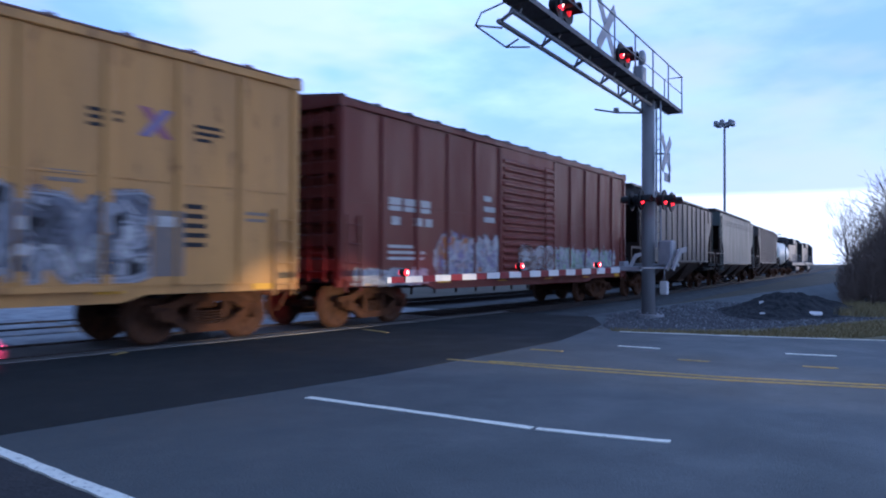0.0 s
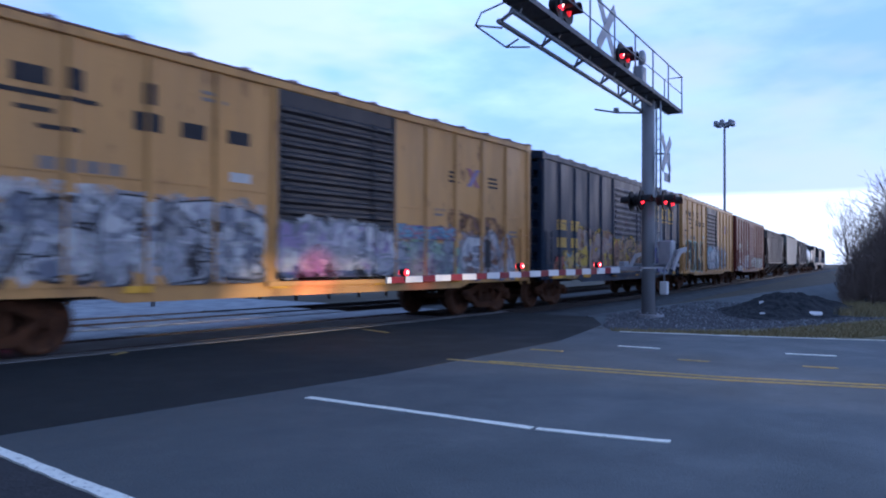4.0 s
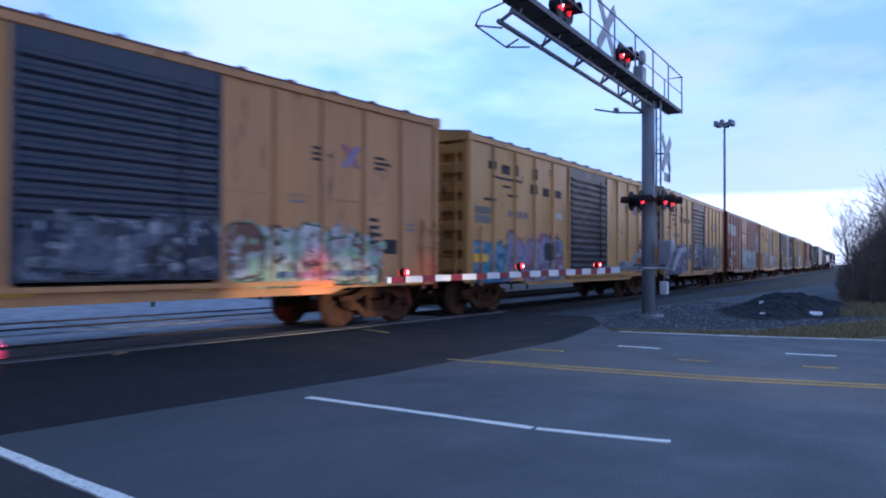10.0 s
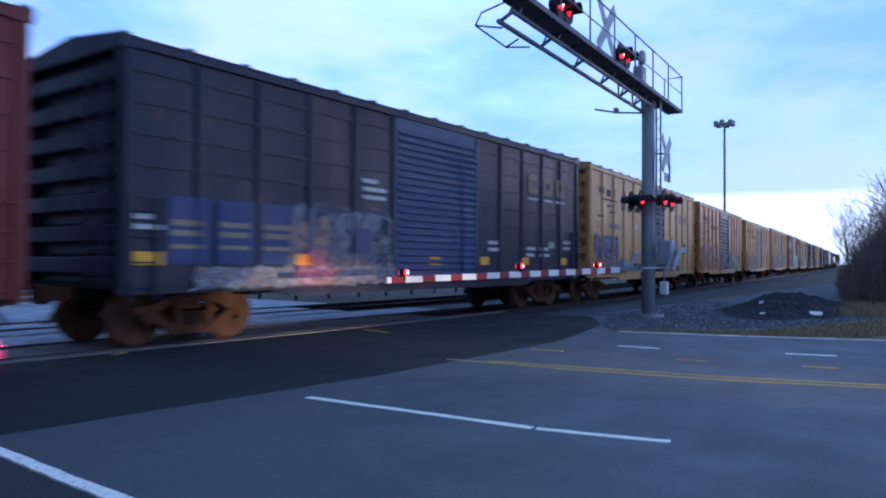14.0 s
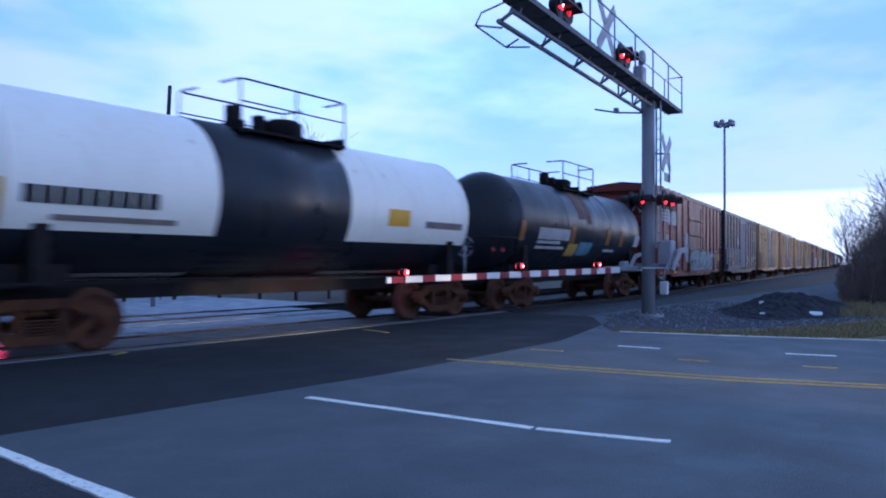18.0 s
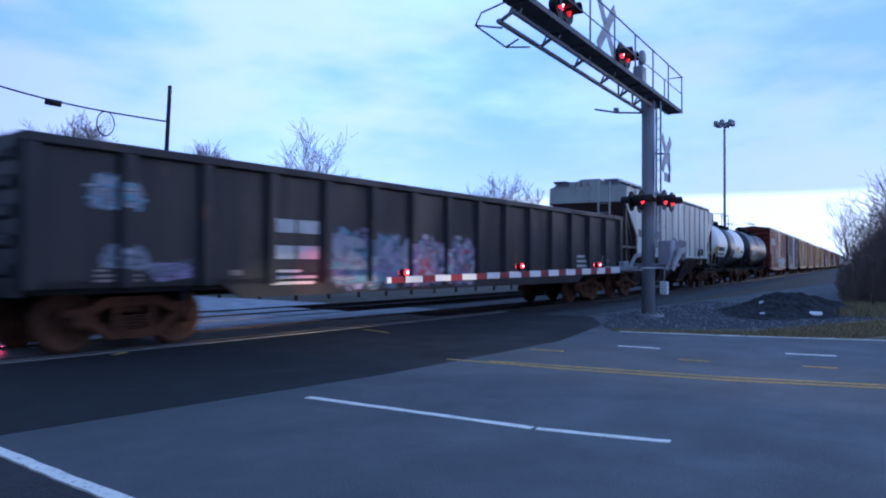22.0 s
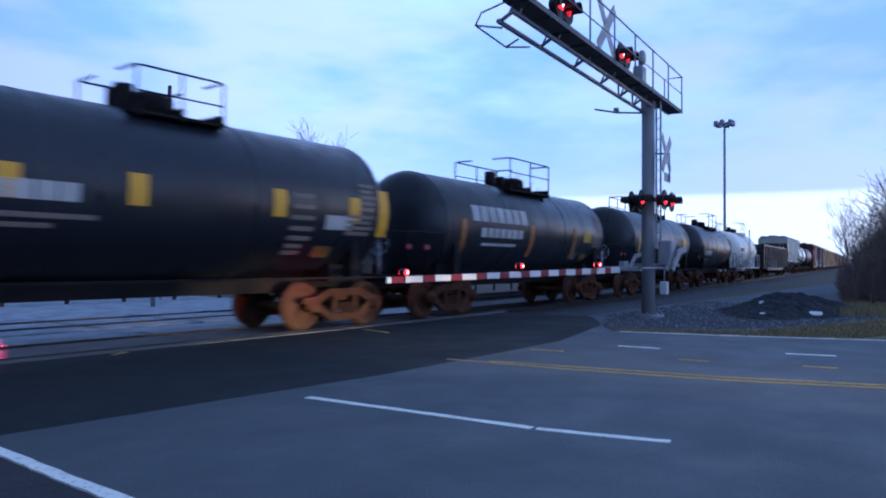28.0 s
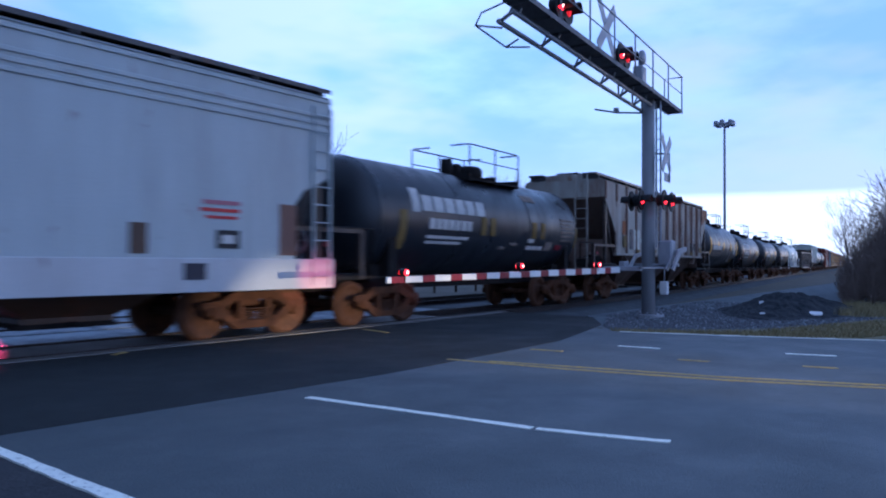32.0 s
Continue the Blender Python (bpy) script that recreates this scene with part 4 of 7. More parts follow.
    rf.prism([(-W - 0.05, EAVE), (W + 0.05, EAVE), (W + 0.05, EAVE + 0.03), (0, EAVE + 0.19), (-W - 0.05, EAVE + 0.03)], "x", -h + 0.02, h - 0.02)
    n = 14
    for i in range(n + 1):
        x = -h + 0.05 + (length - 0.1) * i / n
        rf.prism([(-W - 0.06, EAVE + 0.02), (-W - 0.06, EAVE + 0.07), (0, EAVE + 0.235), (W + 0.06, EAVE + 0.07), (W + 0.06, EAVE + 0.02), (0, EAVE + 0.18)], "x", x - 0.05, x + 0.05)
    part("roof", rf, RK, car, "seamed metal roof")
    underframe(car, h, FLOOR)
    couplers(car, h)
    TRAIN.append((car, mid, trucks(car, h - 1.55)))
    return car


def underframe(car, h, floor):
    u = Geo()
    u.box(-h + 0.1, h - 0.1, -0.22, 0.22, 0.74, floor)
    u.box(-h + 0.05, h - 0.05, -1.36, 1.36, floor - 0.08, floor)
    n = 7
    for i in range(n):
        x = -h + 2.6 + (2 * h - 5.2) * i / (n - 1)
        u.box(x - 0.05, x + 0.05, -1.3, 1.3, floor - 0.24, floor - 0.07)
    part("underframe", u, M["frame_black"], car, "black steel underframe")
    b = Geo()
    b.rod((-1.3, 0.75, 0.82), (-0.4, 0.75, 0.82), 0.2, None, 12)
    b.rod((0.5, -0.7, 0.84), (0.9, -0.7, 0.84), 0.14, None, 10)
    b.path([(-h + 1.4, 0.45, 0.72), (h - 1.4, 0.45, 0.72)], 0.02)
    part("brake_gear", b, M["frame_black"], car)


def tank_car(mid, label, paint_key, shell=10.8, radius=1.32, axis=2.26, band=None, seed=1, frame_key="frame_black", over=1.1, ladder=True, through=True, deck=(-1.25, 1.45), rail=0.72):
    """A tank car: shell with dished heads, stub sills and side sills, manway and railed platform."""
    P, F = M[paint_key], M[frame_key]
    car = thing("tank_car", label, "tank car", "cars of the freight train")
    h = shell / 2
    dish = 0.62
    t = Geo()
    ring = [(-h + dish * (1 - math.cos(math.pi / 2 * i / 8)), max(0.02, radius * math.sin(math.pi / 2 * i / 8))) for i in range(9)]
    ring += [(-x, r) for x, r in ring[::-1]]
    t.lathe(ring, "x", (0, 0, axis), 40)
    part("tank", t, P, car)
    for x in (-h + dish, -h * 0.33, h * 0.33, h - dish):
        seams = Geo()
        seams.lathe([(x - 0.03, radius), (x - 0.025, radius + 0.008), (x + 0.025, radius + 0.008), (x + 0.03, radius)], "x", (0, 0, axis), 40)
        part("weld_seam", seams, P, car)
    if band:
        b = Geo()
        x0, x1 = band[1]
        b.lathe([(x0, radius - 0.01), (x0 + 0.01, radius + 0.014), (x1 - 0.01, radius + 0.014), (x1, radius - 0.01)], "x", (0, 0, axis), 40)
        part("colour_band", b, M[band[0]], car, "black band round the tank")
    # sills and saddles
    L = h + over
    for x0, x1 in ((-L, L),) if through else ((-L, -h + 2.2), (h - 2.2, L)):
        part("sill", Geo().box(x0, x1, -0.25, 0.25, 0.72, 1.02), F, car, "steel sill")
    for e in (-1, 1):
        part("end_beam", Geo().box(e * (L - 0.16) - 0.16, e * (L - 0.16) + 0.16, -1.35, 1.35, 0.92, 1.05), F, car)
        w = Geo()
        w.box(e * (h - 1.1) - 0.5, e * (h - 1.1) + 0.5, -1.0, 1.0, 0.95, 1.28)
        w.prism([(-1.25, 1.0), (1.25, 1.0), (1.25, 1.9), (0.7, 1.40), (-0.7, 1.40), (-1.25, 1.9)], "x", e * (h - 1.1) - 0.12, e * (h - 1.1) + 0.12)
        part("saddle", w, F, car, "steel saddle under the tank")
    for y in (-1.36, 1.36):
        b = Geo()
        b.box(-L + 0.1, L - 0.1, y - 0.025, y + 0.025, 1.0, 1.04)
        part("running_board", b, F, car)
        for e in (-1, 1):
            r = Geo()
            r.path([(e * (L - 0.05), y, 1.02), (e * (L - 0.05), y, 1.95), (e * (L - 0.15), y, 2.0), (e * (h - 0.3), y, 2.0), (e * (h - 0.25), y, 1.05)], 0.025)
            part("end_rail", r, F, car)
    # manway, valves, platform and railing
    top = axis + radius
    v = Geo()
    v.lathe([(-0.08, 0.42), (0.22, 0.42), (0.26, 0.40), (0.32, 0.30), (0.34, 0.05)], "z", (0.55, 0, top), 20)
    part("manway", v, M["frame_black"], car, "dark manway dome")
    part("valve", Geo().rod((max(deck[0] + 0.35, -0.65), 0, top - 0.1), (max(deck[0] + 0.35, -0.65), 0, top + 0.42), 0.16, None, 14), M["frame_black"], car)
    part("valve", Geo().box(-0.15, 0.05, -0.12, 0.12, top - 0.05, top + 0.34, 0.03), M["frame_black"], car)
    p = Geo()
    d0, d1 = deck
    p.box(d0, d1, -0.95, -0.45, top - 0.20, top - 0.15)
    p.box(d0, d1, 0.45, 0.95, top - 0.20, top - 0.15)
    for x in (d0 + 0.1, (d0 + d1) / 2, d1 - 0.1):
        p.box(x - 0.04, x + 0.04, -0.95, 0.95, top - 0.24, top - 0.02)
    part("platform", p, F, car, "dark steel platform")
    za, zb = top - 0.15, top + rail
    r0, r1 = d0 + 0.05, d1 - 0.05
    for y in (-0.93, 0.93):
        for x in (r0, (r0 + r1) / 2, r1):
            part("railing_post", Geo().rod((x, y, za), (x, y, zb), 0.02, None, 6), F, car)
        part("railing", Geo().path([(r0, 0.37 * y, zb), (r0, y * 0.92, zb), (r0 + 0.08, y, zb), (r1 - 0.08, y, zb), (r1, y * 0.92, zb), (r1, 0.37 * y, zb)], 0.021), F, car)
        part("mid_rail", Geo().path([(r0, y, zb - 0.4), (r1, y, zb - 0.4)], 0.015), F, car)
    for y in (-1, 1) if ladder else ():
        l = hang("ladder", shared("ladder|tank", lambda: ladder_geo(2.9, 10), F), car)
        l.location, l.rotation_euler = (0.1, y * (radius + 0.06), 1.0), (0, 0, 0 if y < 0 else math.pi)
    for e in (-1, 1):
        part("reflector", Geo().box(e * (L - 0.05) - 0.09, e * (L - 0.05) + 0.09, -1.40, -1.385, 1.62, 1.72), M["gate_red"], car, "red reflector plate")
    bw = Geo()
    bw.path([(-L + 0.12, -0.5 + 0.26 * math.cos(k * math.pi / 8), 1.75 + 0.26 * math.sin(k * math.pi / 8)) for k in range(17)], 0.022, 5)
    for k in range(4):
        a = k * math.pi / 4
        bw.rod((-L + 0.12, -0.5 - 0.26 * math.cos(a), 1.75 - 0.26 * math.sin(a)), (-L + 0.12, -0.5 + 0.26 * math.cos(a), 1.75 + 0.26 * math.sin(a)), 0.012, None, 5)
    bw.rod((-L + 0.12, -0.5, 1.0), (-L + 0.12, -0.5, 1.75), 0.04, None, 8)
    part("brake_wheel", bw, M["galv"], car)
    couplers(car, L - 0.1)
    TRAIN.append((car, mid, trucks(car, h - 1.2)))
    return car


def on_tank(car, name, mat, x0, x1, z0, z1, radius=1.32, axis=2.26, n=1, gap=0.25, rows=4):
    """Curved patches on the camera side of a tank: n blocks between x0 and x1, from z0 up to z1."""
    r = radius + 0.012
    a0, a1 = (math.asin(max(-0.999, min(0.999, (z - axis) / r))) for z in (z0, z1))
    step = (x1 - x0) / n
    for i in range(n):
        b = Geo()
        xa, xb = x0 + i * step, x0 + (i + 1 - (gap if n > 1 else 0)) * step
        for j in range(rows + 1):
            a = a0 + (a1 - a0) * j / rows
            for x in (xa, xb):
                for rr in (r, r - 0.02):
                    b.v.append((x, -rr * math.cos(a), axis + rr * math.sin(a)))
        for j in range(rows):
            q = j * 4
            b.face([q, q + 2, q + 6, q + 4])
            b.face([q, q + 4, q + 5, q + 1])
            b.face([q + 2, q + 3, q + 7, q + 6])
        b.face([0, 1, 3, 2])
        q = rows * 4
        b.face([q, q + 2, q + 3, q + 1])
        part(name, b, mat, car)


def hopper_car(mid, label, paint_key, bay_key, roof_key="roof_dark", length=15.6, smooth=False, seed=1, cut=1.25, skirt=None, end_key="hopper_end", low=1.48, rib_key=None):
    """A covered hopper: ribbed sides with sloping end sheets, roof with hatches, three bays, open end platforms."""
    P, B, RK, R = M[paint_key], M[bay_key], M[roof_key], M[rib_key or paint_key]
    car = thing("hopper_car", label, "hopper car", "cars of the freight train")
    h, W = length / 2, 1.47
    LOW, EAVE = (1.38, 4.40) if smooth else (low, 4.20)
    L = h + 1.05
    for s in (-1, 1):
        w = Geo()
        yy = sorted((s * W, s * (W - 0.05)))
        notch = [(h, EAVE), (h, 2.95), (h - 0.10, 2.86), (h - cut * 0.75, 2.62), (h - cut, 2.35), (h - cut, LOW)]
        w.prism([(-x, z) for x, z in notch] + notch[::-1] if smooth else [(-h, EAVE), (-h, 3.65), (-h + cut, 2.35), (-h + cut, LOW), (h - cut, LOW), (h - cut, 2.35), (h, 3.65), (h, EAVE)], "y", *yy)
        part("side_wall", w, P, car)
        if not smooth:
            rib = shared("rib|hop%.2f" % low, lambda: Geo().prism([(-0.075, 0), (-0.05, -0.05), (0.05, -0.05), (0.075, 0)], "z", LOW, EAVE - 0.03), R)
            short = shared("rib|hop_end", lambda: Geo().prism([(-0.075, 0), (-0.05, -0.05), (0.05, -0.05), (0.075, 0)], "z", 3.55, EAVE - 0.03), R)
            n = 15
            for i in range(n):
                x = -h + 0.08 + (length - 0.16) * i / (n - 1)
                p = hang("side_rib", short if abs(x) > h - cut else rib, car)
                p.location, p.rotation_euler = (x, s * W, 0), (0, 0, 0 if s < 0 else math.pi)
        else:
            yy = sorted((s * W, s * (W + 0.03)))
            for z in (3.74, 3.87, 4.00, EAVE - 0.10):
                b = Geo()
                b.box(-h, h, yy[0], yy[1], z, z + 0.07, 0.01)
                part("side_moulding", b, P, car)
            for e in (-1, 1):
                lad = hang("side_ladder", shared("ladder|hop", lambda: ladder_geo(3.3, 10), P), car)
                lad.location, lad.rotation_euler = (e * (h - 0.24), s * (W + 0.04), 0.9), (0, 0, 0 if s < 0 else math.pi)
        sl = Geo()
        yy = sorted((s * (W + 0.03), s * (W - 0.10)))
        reach = h + 0.1 if skirt else h - cut + 0.06
        sl.box(-reach, reach, yy[0], yy[1], LOW - (0.54 if skirt else 0.09), LOW, 0.01)
        part("side_sill", sl, M[skirt] if skirt else P, car)
        for e in () if skirt else (-1, 1):
            xx = sorted((e * (h - cut + 0.06), e * (L - 0.05)))
            part("stub_sill", Geo().box(xx[0], xx[1], yy[0], yy[1], 1.18, 1.32, 0.01), M["frame_black"], car)
    # sloping end sheets and end posts
    for s in (-1, 1):
        e = Geo()
        e.prism([(s * h, EAVE), (s * h, 3.6), (s * (h - 0.05), 3.6), (s * (h - 3.0), 1.25), (s * (h - 3.1), 1.30), (s * (h - 0.12), 3.7), (s * (h - 0.06), EAVE)], "y", -W + 0.05, W - 0.05)
        part("end_sheet", e, M[end_key], car, "dark sloping end sheet")
        xx = sorted((s * (h + 0.004), s * (h - 0.02)))
        part("end_cap", Geo().box(xx[0], xx[1], -W + 0.02, W - 0.02, 3.62, EAVE + 0.02), P, car)
        for y in (-W + 0.08, W - 0.08):
            po = Geo()
            po.box(s * (L - 0.12) - 0.06, s * (L - 0.12) + 0.06, y - 0.05, y + 0.05, 1.0, 1.95)
            po.box(min(s * (h - cut), s * (L - 0.1)), max(s * (h - cut), s * (L - 0.1)), y - 0.04, y + 0.04, 1.90, 1.98)
            po.box(s * (h - 0.25) - 0.06, s * (h - 0.25) + 0.06, y - 0.05, y + 0.05, 1.0, 3.62)
            part("end_post", po, M["hopper_end"], car)
        for y in (-0.5, 0.5):
            part("brace", Geo().rod((s * (h - 1.9), y, 1.95), (s * (h - 0.2), y, 1.1), 0.05, None, 6), M[end_key], car)
        pl = Geo()
        pl.box(min(s * (h - 2.2), s * L), max(s * (h - 2.2), s * L), -W + 0.05, W - 0.05, 0.98, 1.10)
        pl.box(s * (h - 0.55) - 0.35, s * (h - 0.55) + 0.35, -0.9, -0.35, 1.10, 1.55, 0.03)
        part("end_platform", pl, M["frame_black"], car)
        xx = sorted((s * (h - 1.35), s * (h - 1.39)))
        part("end_screen", Geo().box(xx[0], xx[1], -1.25, 1.25, 1.10, 2.20, 0.01), M[end_key], car)
        gear = Geo()
        gear.rod((s * (h - 1.25), -0.75, 1.42), (s * (h - 0.45), -0.75, 1.42), 0.22, None, 12)
        gear.rod((s * (h - 1.5), 0.55, 1.35), (s * (h - 0.7), 0.55, 1.35), 0.26, None, 12)
        gear.box(s * (h + 0.2) - 0.18, s * (h + 0.2) + 0.18, 0.2, 0.75, 1.4, 2.1, 0.03)
        gear.path([(s * (h + 0.5), -0.3, 1.1), (s * (h + 0.5), -0.3, 2.0), (s * (h - 0.2), -0.3, 2.5)], 0.04)
        tagged(part("brake_gear", gear, M["frame_black"], car, "black brake cylinders on the end platform"), kind="stuff")
        for y in (-W + 0.12, W - 0.12):
            part("end_strut", Geo().rod((s * (h - 0.25), y, 3.5), (s * (h - cut), y, 1.2), 0.055, None, 6), M["hopper_end"], car)
        lad = hang("ladder", shared("ladder|hop", lambda: ladder_geo(3.3, 10), P), car)
        lad.location, lad.rotation_euler = (s * (L - 0.08), s * 0.98, 1.0), (0, 0, math.radians(90) * s)
    # bays
    for x in (-h * 0.49, 0.0, h * 0.49):
        b = Geo()
        w2 = h * 0.24
        k = len(b.v)
        ring = []
        for z, dx, dy in ((LOW + 0.02, w2, W - 0.12), (LOW - 0.15, w2, W - 0.14), (0.50, 0.68, 0.60), (0.38, 0.68, 0.60)):
            for sx, sy in ((-1, -1), (1, -1), (1, 1), (-1, 1)):
                b.v.append((x + sx * dx, sy * dy, z))
        for r in range(3):
            for i in range(4):
                j = (i + 1) % 4
                b.face([k + r * 4 + i, k + r * 4 + j, k + r * 4 + 4 + j, k + r * 4 + 4 + i])
        b.face([k + 12, k + 13, k + 14, k + 15])
        bay = part("hopper_bay", b, B, car, "grimy brown discharge hopper")
        gt = Geo()
        gt.box(x - 0.72, x + 0.72, -0.62, 0.62, 0.34, 0.42, 0.01)
        gt.rod((x, -0.95, 0.40), (x, 0.95, 0.40), 0.04, None, 8)
        part("outlet_gate", gt, M["frame_black"], bay)
    # roof with trough hatches and running boards
    rf = Geo()
    rf.prism([(-W - 0.03, EAVE), (W + 0.03, EAVE), (0.95, EAVE + 0.20), (0, EAVE + 0.26), (-0.95, EAVE + 0.20)], "x", -h, h)
    part("roof", rf, P, car)
    for y in (-0.98, 0.98):
        rb = Geo()
        rb.box(-h - 0.22, h + 0.22, y - 0.25, y + 0.25, EAVE + 0.22, EAVE + 0.245)
        for i in range(12):
            x = -h + length * i / 11
            rb.box(x - 0.03, x + 0.03, y - 0.28, y + 0.28, EAVE + 0.05, EAVE + 0.22)
        k = -1 if y < 0 else 1
        ys = sorted((y + k * 0.25, y + k * 0.275))
        rb.box(-h - 0.22, h + 0.22, ys[0], ys[1], EAVE + 0.17, EAVE + 0.25)
        part("running_board", rb, RK, car)
    for i in range(8):
        ht = hang("roof_hatch", shared("hatch", lambda: Geo().box(-0.8, 0.8, -0.42, 0.42, EAVE + 0.22, EAVE + 0.34, 0.04), RK), car)
        ht.location = (-h + length * (i + 0.5) / 8, 0, 0)
    u = Geo()
    u.box(-L + 0.1, L - 0.1, -0.22, 0.22, 0.72, 1.02)
    part("underframe", u, M["frame_black"], car)
    couplers(car, L - 0.05)
    TRAIN.append((car, mid, trucks(car, h - 1.38)))
    return car


def gondola_car(mid, label, length=20.0):
    P = M["gon_black"]
    car = thing("gondola_car", label, "gondola car", "cars of the freight train")
    h, W, LOW, TOP = length / 2, 1.45, 0.95, 2.98
    for s in (-1, 1):
        w = Geo()
        yy = sorted((s * W, s * (W - 0.05)))
        w.prism([(-h, LOW), (-h + 3.2, LOW), (-h + 3.6, 0.72), (h - 3.6, 0.72), (h - 3.2, LOW), (h, LOW), (h, TOP), (-h, TOP)], "y", *yy)
        part("side_wall", w, P, car)
        rib = shared("rib|gon", lambda: Geo().prism([(-0.14, 0), (-0.09, -0.10), (0.09, -0.10), (0.14, 0)], "z", LOW, TOP - 0.10), P)
        n = 16
        for i in range(n):
            p = hang("side_rib", rib, car)
            p.location, p.rotation_euler = (-h + 0.15 + (length - 0.3) * i / (n - 1), s * W, 0), (0, 0, 0 if s < 0 else math.pi)
            if s < 0:
                POSTS.setdefault(car.name, []).append((p.location.x, 0.09, -W - 0.10))
        tp = Geo()
        yy = sorted((s * (W + 0.11), s * (W - 0.09)))
        tp.box(-h, h, yy[0], yy[1], TOP - 0.12, TOP + 0.02, 0.02)
        part("top_chord", tp, P, car)
        e = Geo()
        xx = sorted((s * h, s * (h - 0.06)))
        e.box(xx[0], xx[1], -W, W, LOW - 0.1, TOP)
        for k in range(5):
            z = LOW + 0.15 + k * 0.38
            part("end_rib", Geo().prism([(s * h, z), (s * (h + 0.07), z + 0.06), (s * (h + 0.07), z + 0.15), (s * h, z + 0.21)], "y", -W + 0.1, W - 0.1), P, car)
        part("end_wall", e, P, car)
    f = Geo()
    f.box(-h, h, -W, W, LOW, LOW + 0.1)
    part("floor", f, P, car)
    underframe(car, h, LOW)
    couplers(car, h)
    TRAIN.append((car, mid, trucks(car, h - 1.9)))
    return car


def locomotive(mid, label):
    car = thing("locomotive", label, "locomotive", "cars of the freight train")
    h, P = 10.2, M["tank_black"]
    g = Geo()
    g.box(-h, h - 0.2, -1.5, 1.5, 1.10, 1.55, 0.04)
    part("frame", g, P, car)
    g = Geo()
    g.box(-h + 1.2, 5.0, -0.95, 0.95, 1.55, 4.35, 0.18)
    part("hood", g, P, car)
    g = Geo()
    for x in (-7.6, -5.2):
        g.rod((x, 0, 4.3), (x, 0, 4.6), 0.65, None, 16)
    g.box(-8.8, -4.2, -1.45, 1.45, 3.7, 4.38, 0.1)
    part("radiator", g, P, car)
    g = Geo()
    g.prism([(-1.5, 1.55), (1.5, 1.55), (1.5, 4.0), (0.9, 4.62), (-0.9, 4.62), (-1.5, 4.0)], "x", 5.0, 7.4)
    part("cab", g, P, car)
    g = Geo()
    g.box(7.4, 9.2, -0.8, 0.8, 1.55, 3.2, 0.15)
    part("nose", g, P, car)
    g = Geo()
    g.box(-3.0, 3.0, -1.3, 1.3, 0.35, 1.10, 0.15)
    part("fuel_tank", g, P, car)
    for s in (-1, 1):
        g = Geo()
        for i in range(10):
            x = -h + 0.3 + 1.55 * i
            g.rod((x, s * 1.45, 1.55), (x, s * 1.45, 2.5), 0.02, None, 5)
        g.path([(-h + 0.3, s * 1.45, 2.5), (4.6, s * 1.45, 2.5)], 0.02)
        part("handrail", g, M["galv"], car)
    couplers(car, h)
    TRAIN.append((car, mid, trucks(car, h - 3.2)))
    return car


# ---- the cars, from the engines to the last one ----
def railbox_marks(car, seed):
    """Black lettering of the tan cars, as plain blocks, with a coloured emblem."""
    K = M["black_mark"]
    for x, w, z, h in ((-6.55, 0.34, 3.72, 0.20), (-5.85, 0.46, 3.66, 0.24), (-5.15, 0.24, 3.66, 0.30), (-4.02, 0.22, 3.66, 0.32), (-4.16, 0.44, 3.26, 0.28), (-3.36, 0.42, 3.26, 0.24), (-2.50, 0.44, 3.28, 0.22)):
        bars(car, "lettering", K, x, z, w, h, 1, gap=0.0)
    for x, w, z in ((-6.42, 1.72, 3.50), (-5.80, 0.48, 3.30), (-5.52, 0.58, 3.08), (-6.75, 0.62, 2.90)):
        bars(car, "lettering_line", K, x, z, w, 0.065, 1, gap=0.0)
    bars(car, "number", M["faded_mark"], -5.5, 2.52, 1.25, 0.2, 4, gap=0.25)
    bars(car, "number", M["white_mark"], -2.45, 2.65, 0.42, 0.16, 1, gap=0.0)
    for x in (3.75, 5.45):
        lines_of(car, "small_print", K, x, 3.22, 0.5, 0.32, 3, seed=seed)
    for key, pts, y in (("lilac", [(4.50, 3.18), (4.68, 3.18), (5.06, 3.62), (4.88, 3.62)], -1.464), ("pink", [(5.06, 3.18), (4.88, 3.18), (4.50, 3.62), (4.68, 3.62)], -1.460)):
        e = Geo()
        e.prism(pts, "y", y, -1.445)
        part("emblem", e, spray(key), car, "faded cross-shaped emblem")
    lines_of(car, "small_print", M["black_mark"], 5.2, 1.55, 0.5, 0.75, 5, seed=seed + 3)
    for x, z in ((-6.9, 2.55), (-3.0, 3.9), (3.2, 2.4), (6.4, 2.0)):
        lines_of(car, "small_print", M["faded_mark"], x, z, 0.5, 0.22, 2, seed=seed + int(z * 9))


def yellow_strips(car, h, z=0.86, n=6):
    """Reflective strips along the sill."""
    for i in range(n):
        x = -h + 0.5 + (2 * h - 1.4) * i / (n - 1)
        bars(car, "reflector_strip", M["yellow_mark"], x, z, 0.42, 0.10, 1, side=-1.452, gap=0.0)


locomotive(127.0, "black diesel engine at the head of the train")
locomotive(105.6, "black diesel engine at the head of the train")
c = tank_car(87.2, "white tank car far up the train", "tank_white", shell=11.0, radius=1.40, axis=2.46)
c = hopper_car(71.2, "dull grey covered hopper car", "far_grey", "brown_bay", length=15.0)
c = hopper_car(53.4, "dull grey-green covered hopper car", "far_green", "brown_bay", length=15.0, smooth=True)
c = hopper_car(35.6, "brown-grey covered hopper car with dark streaks", "far_grey", "brown_bay", length=15.0)

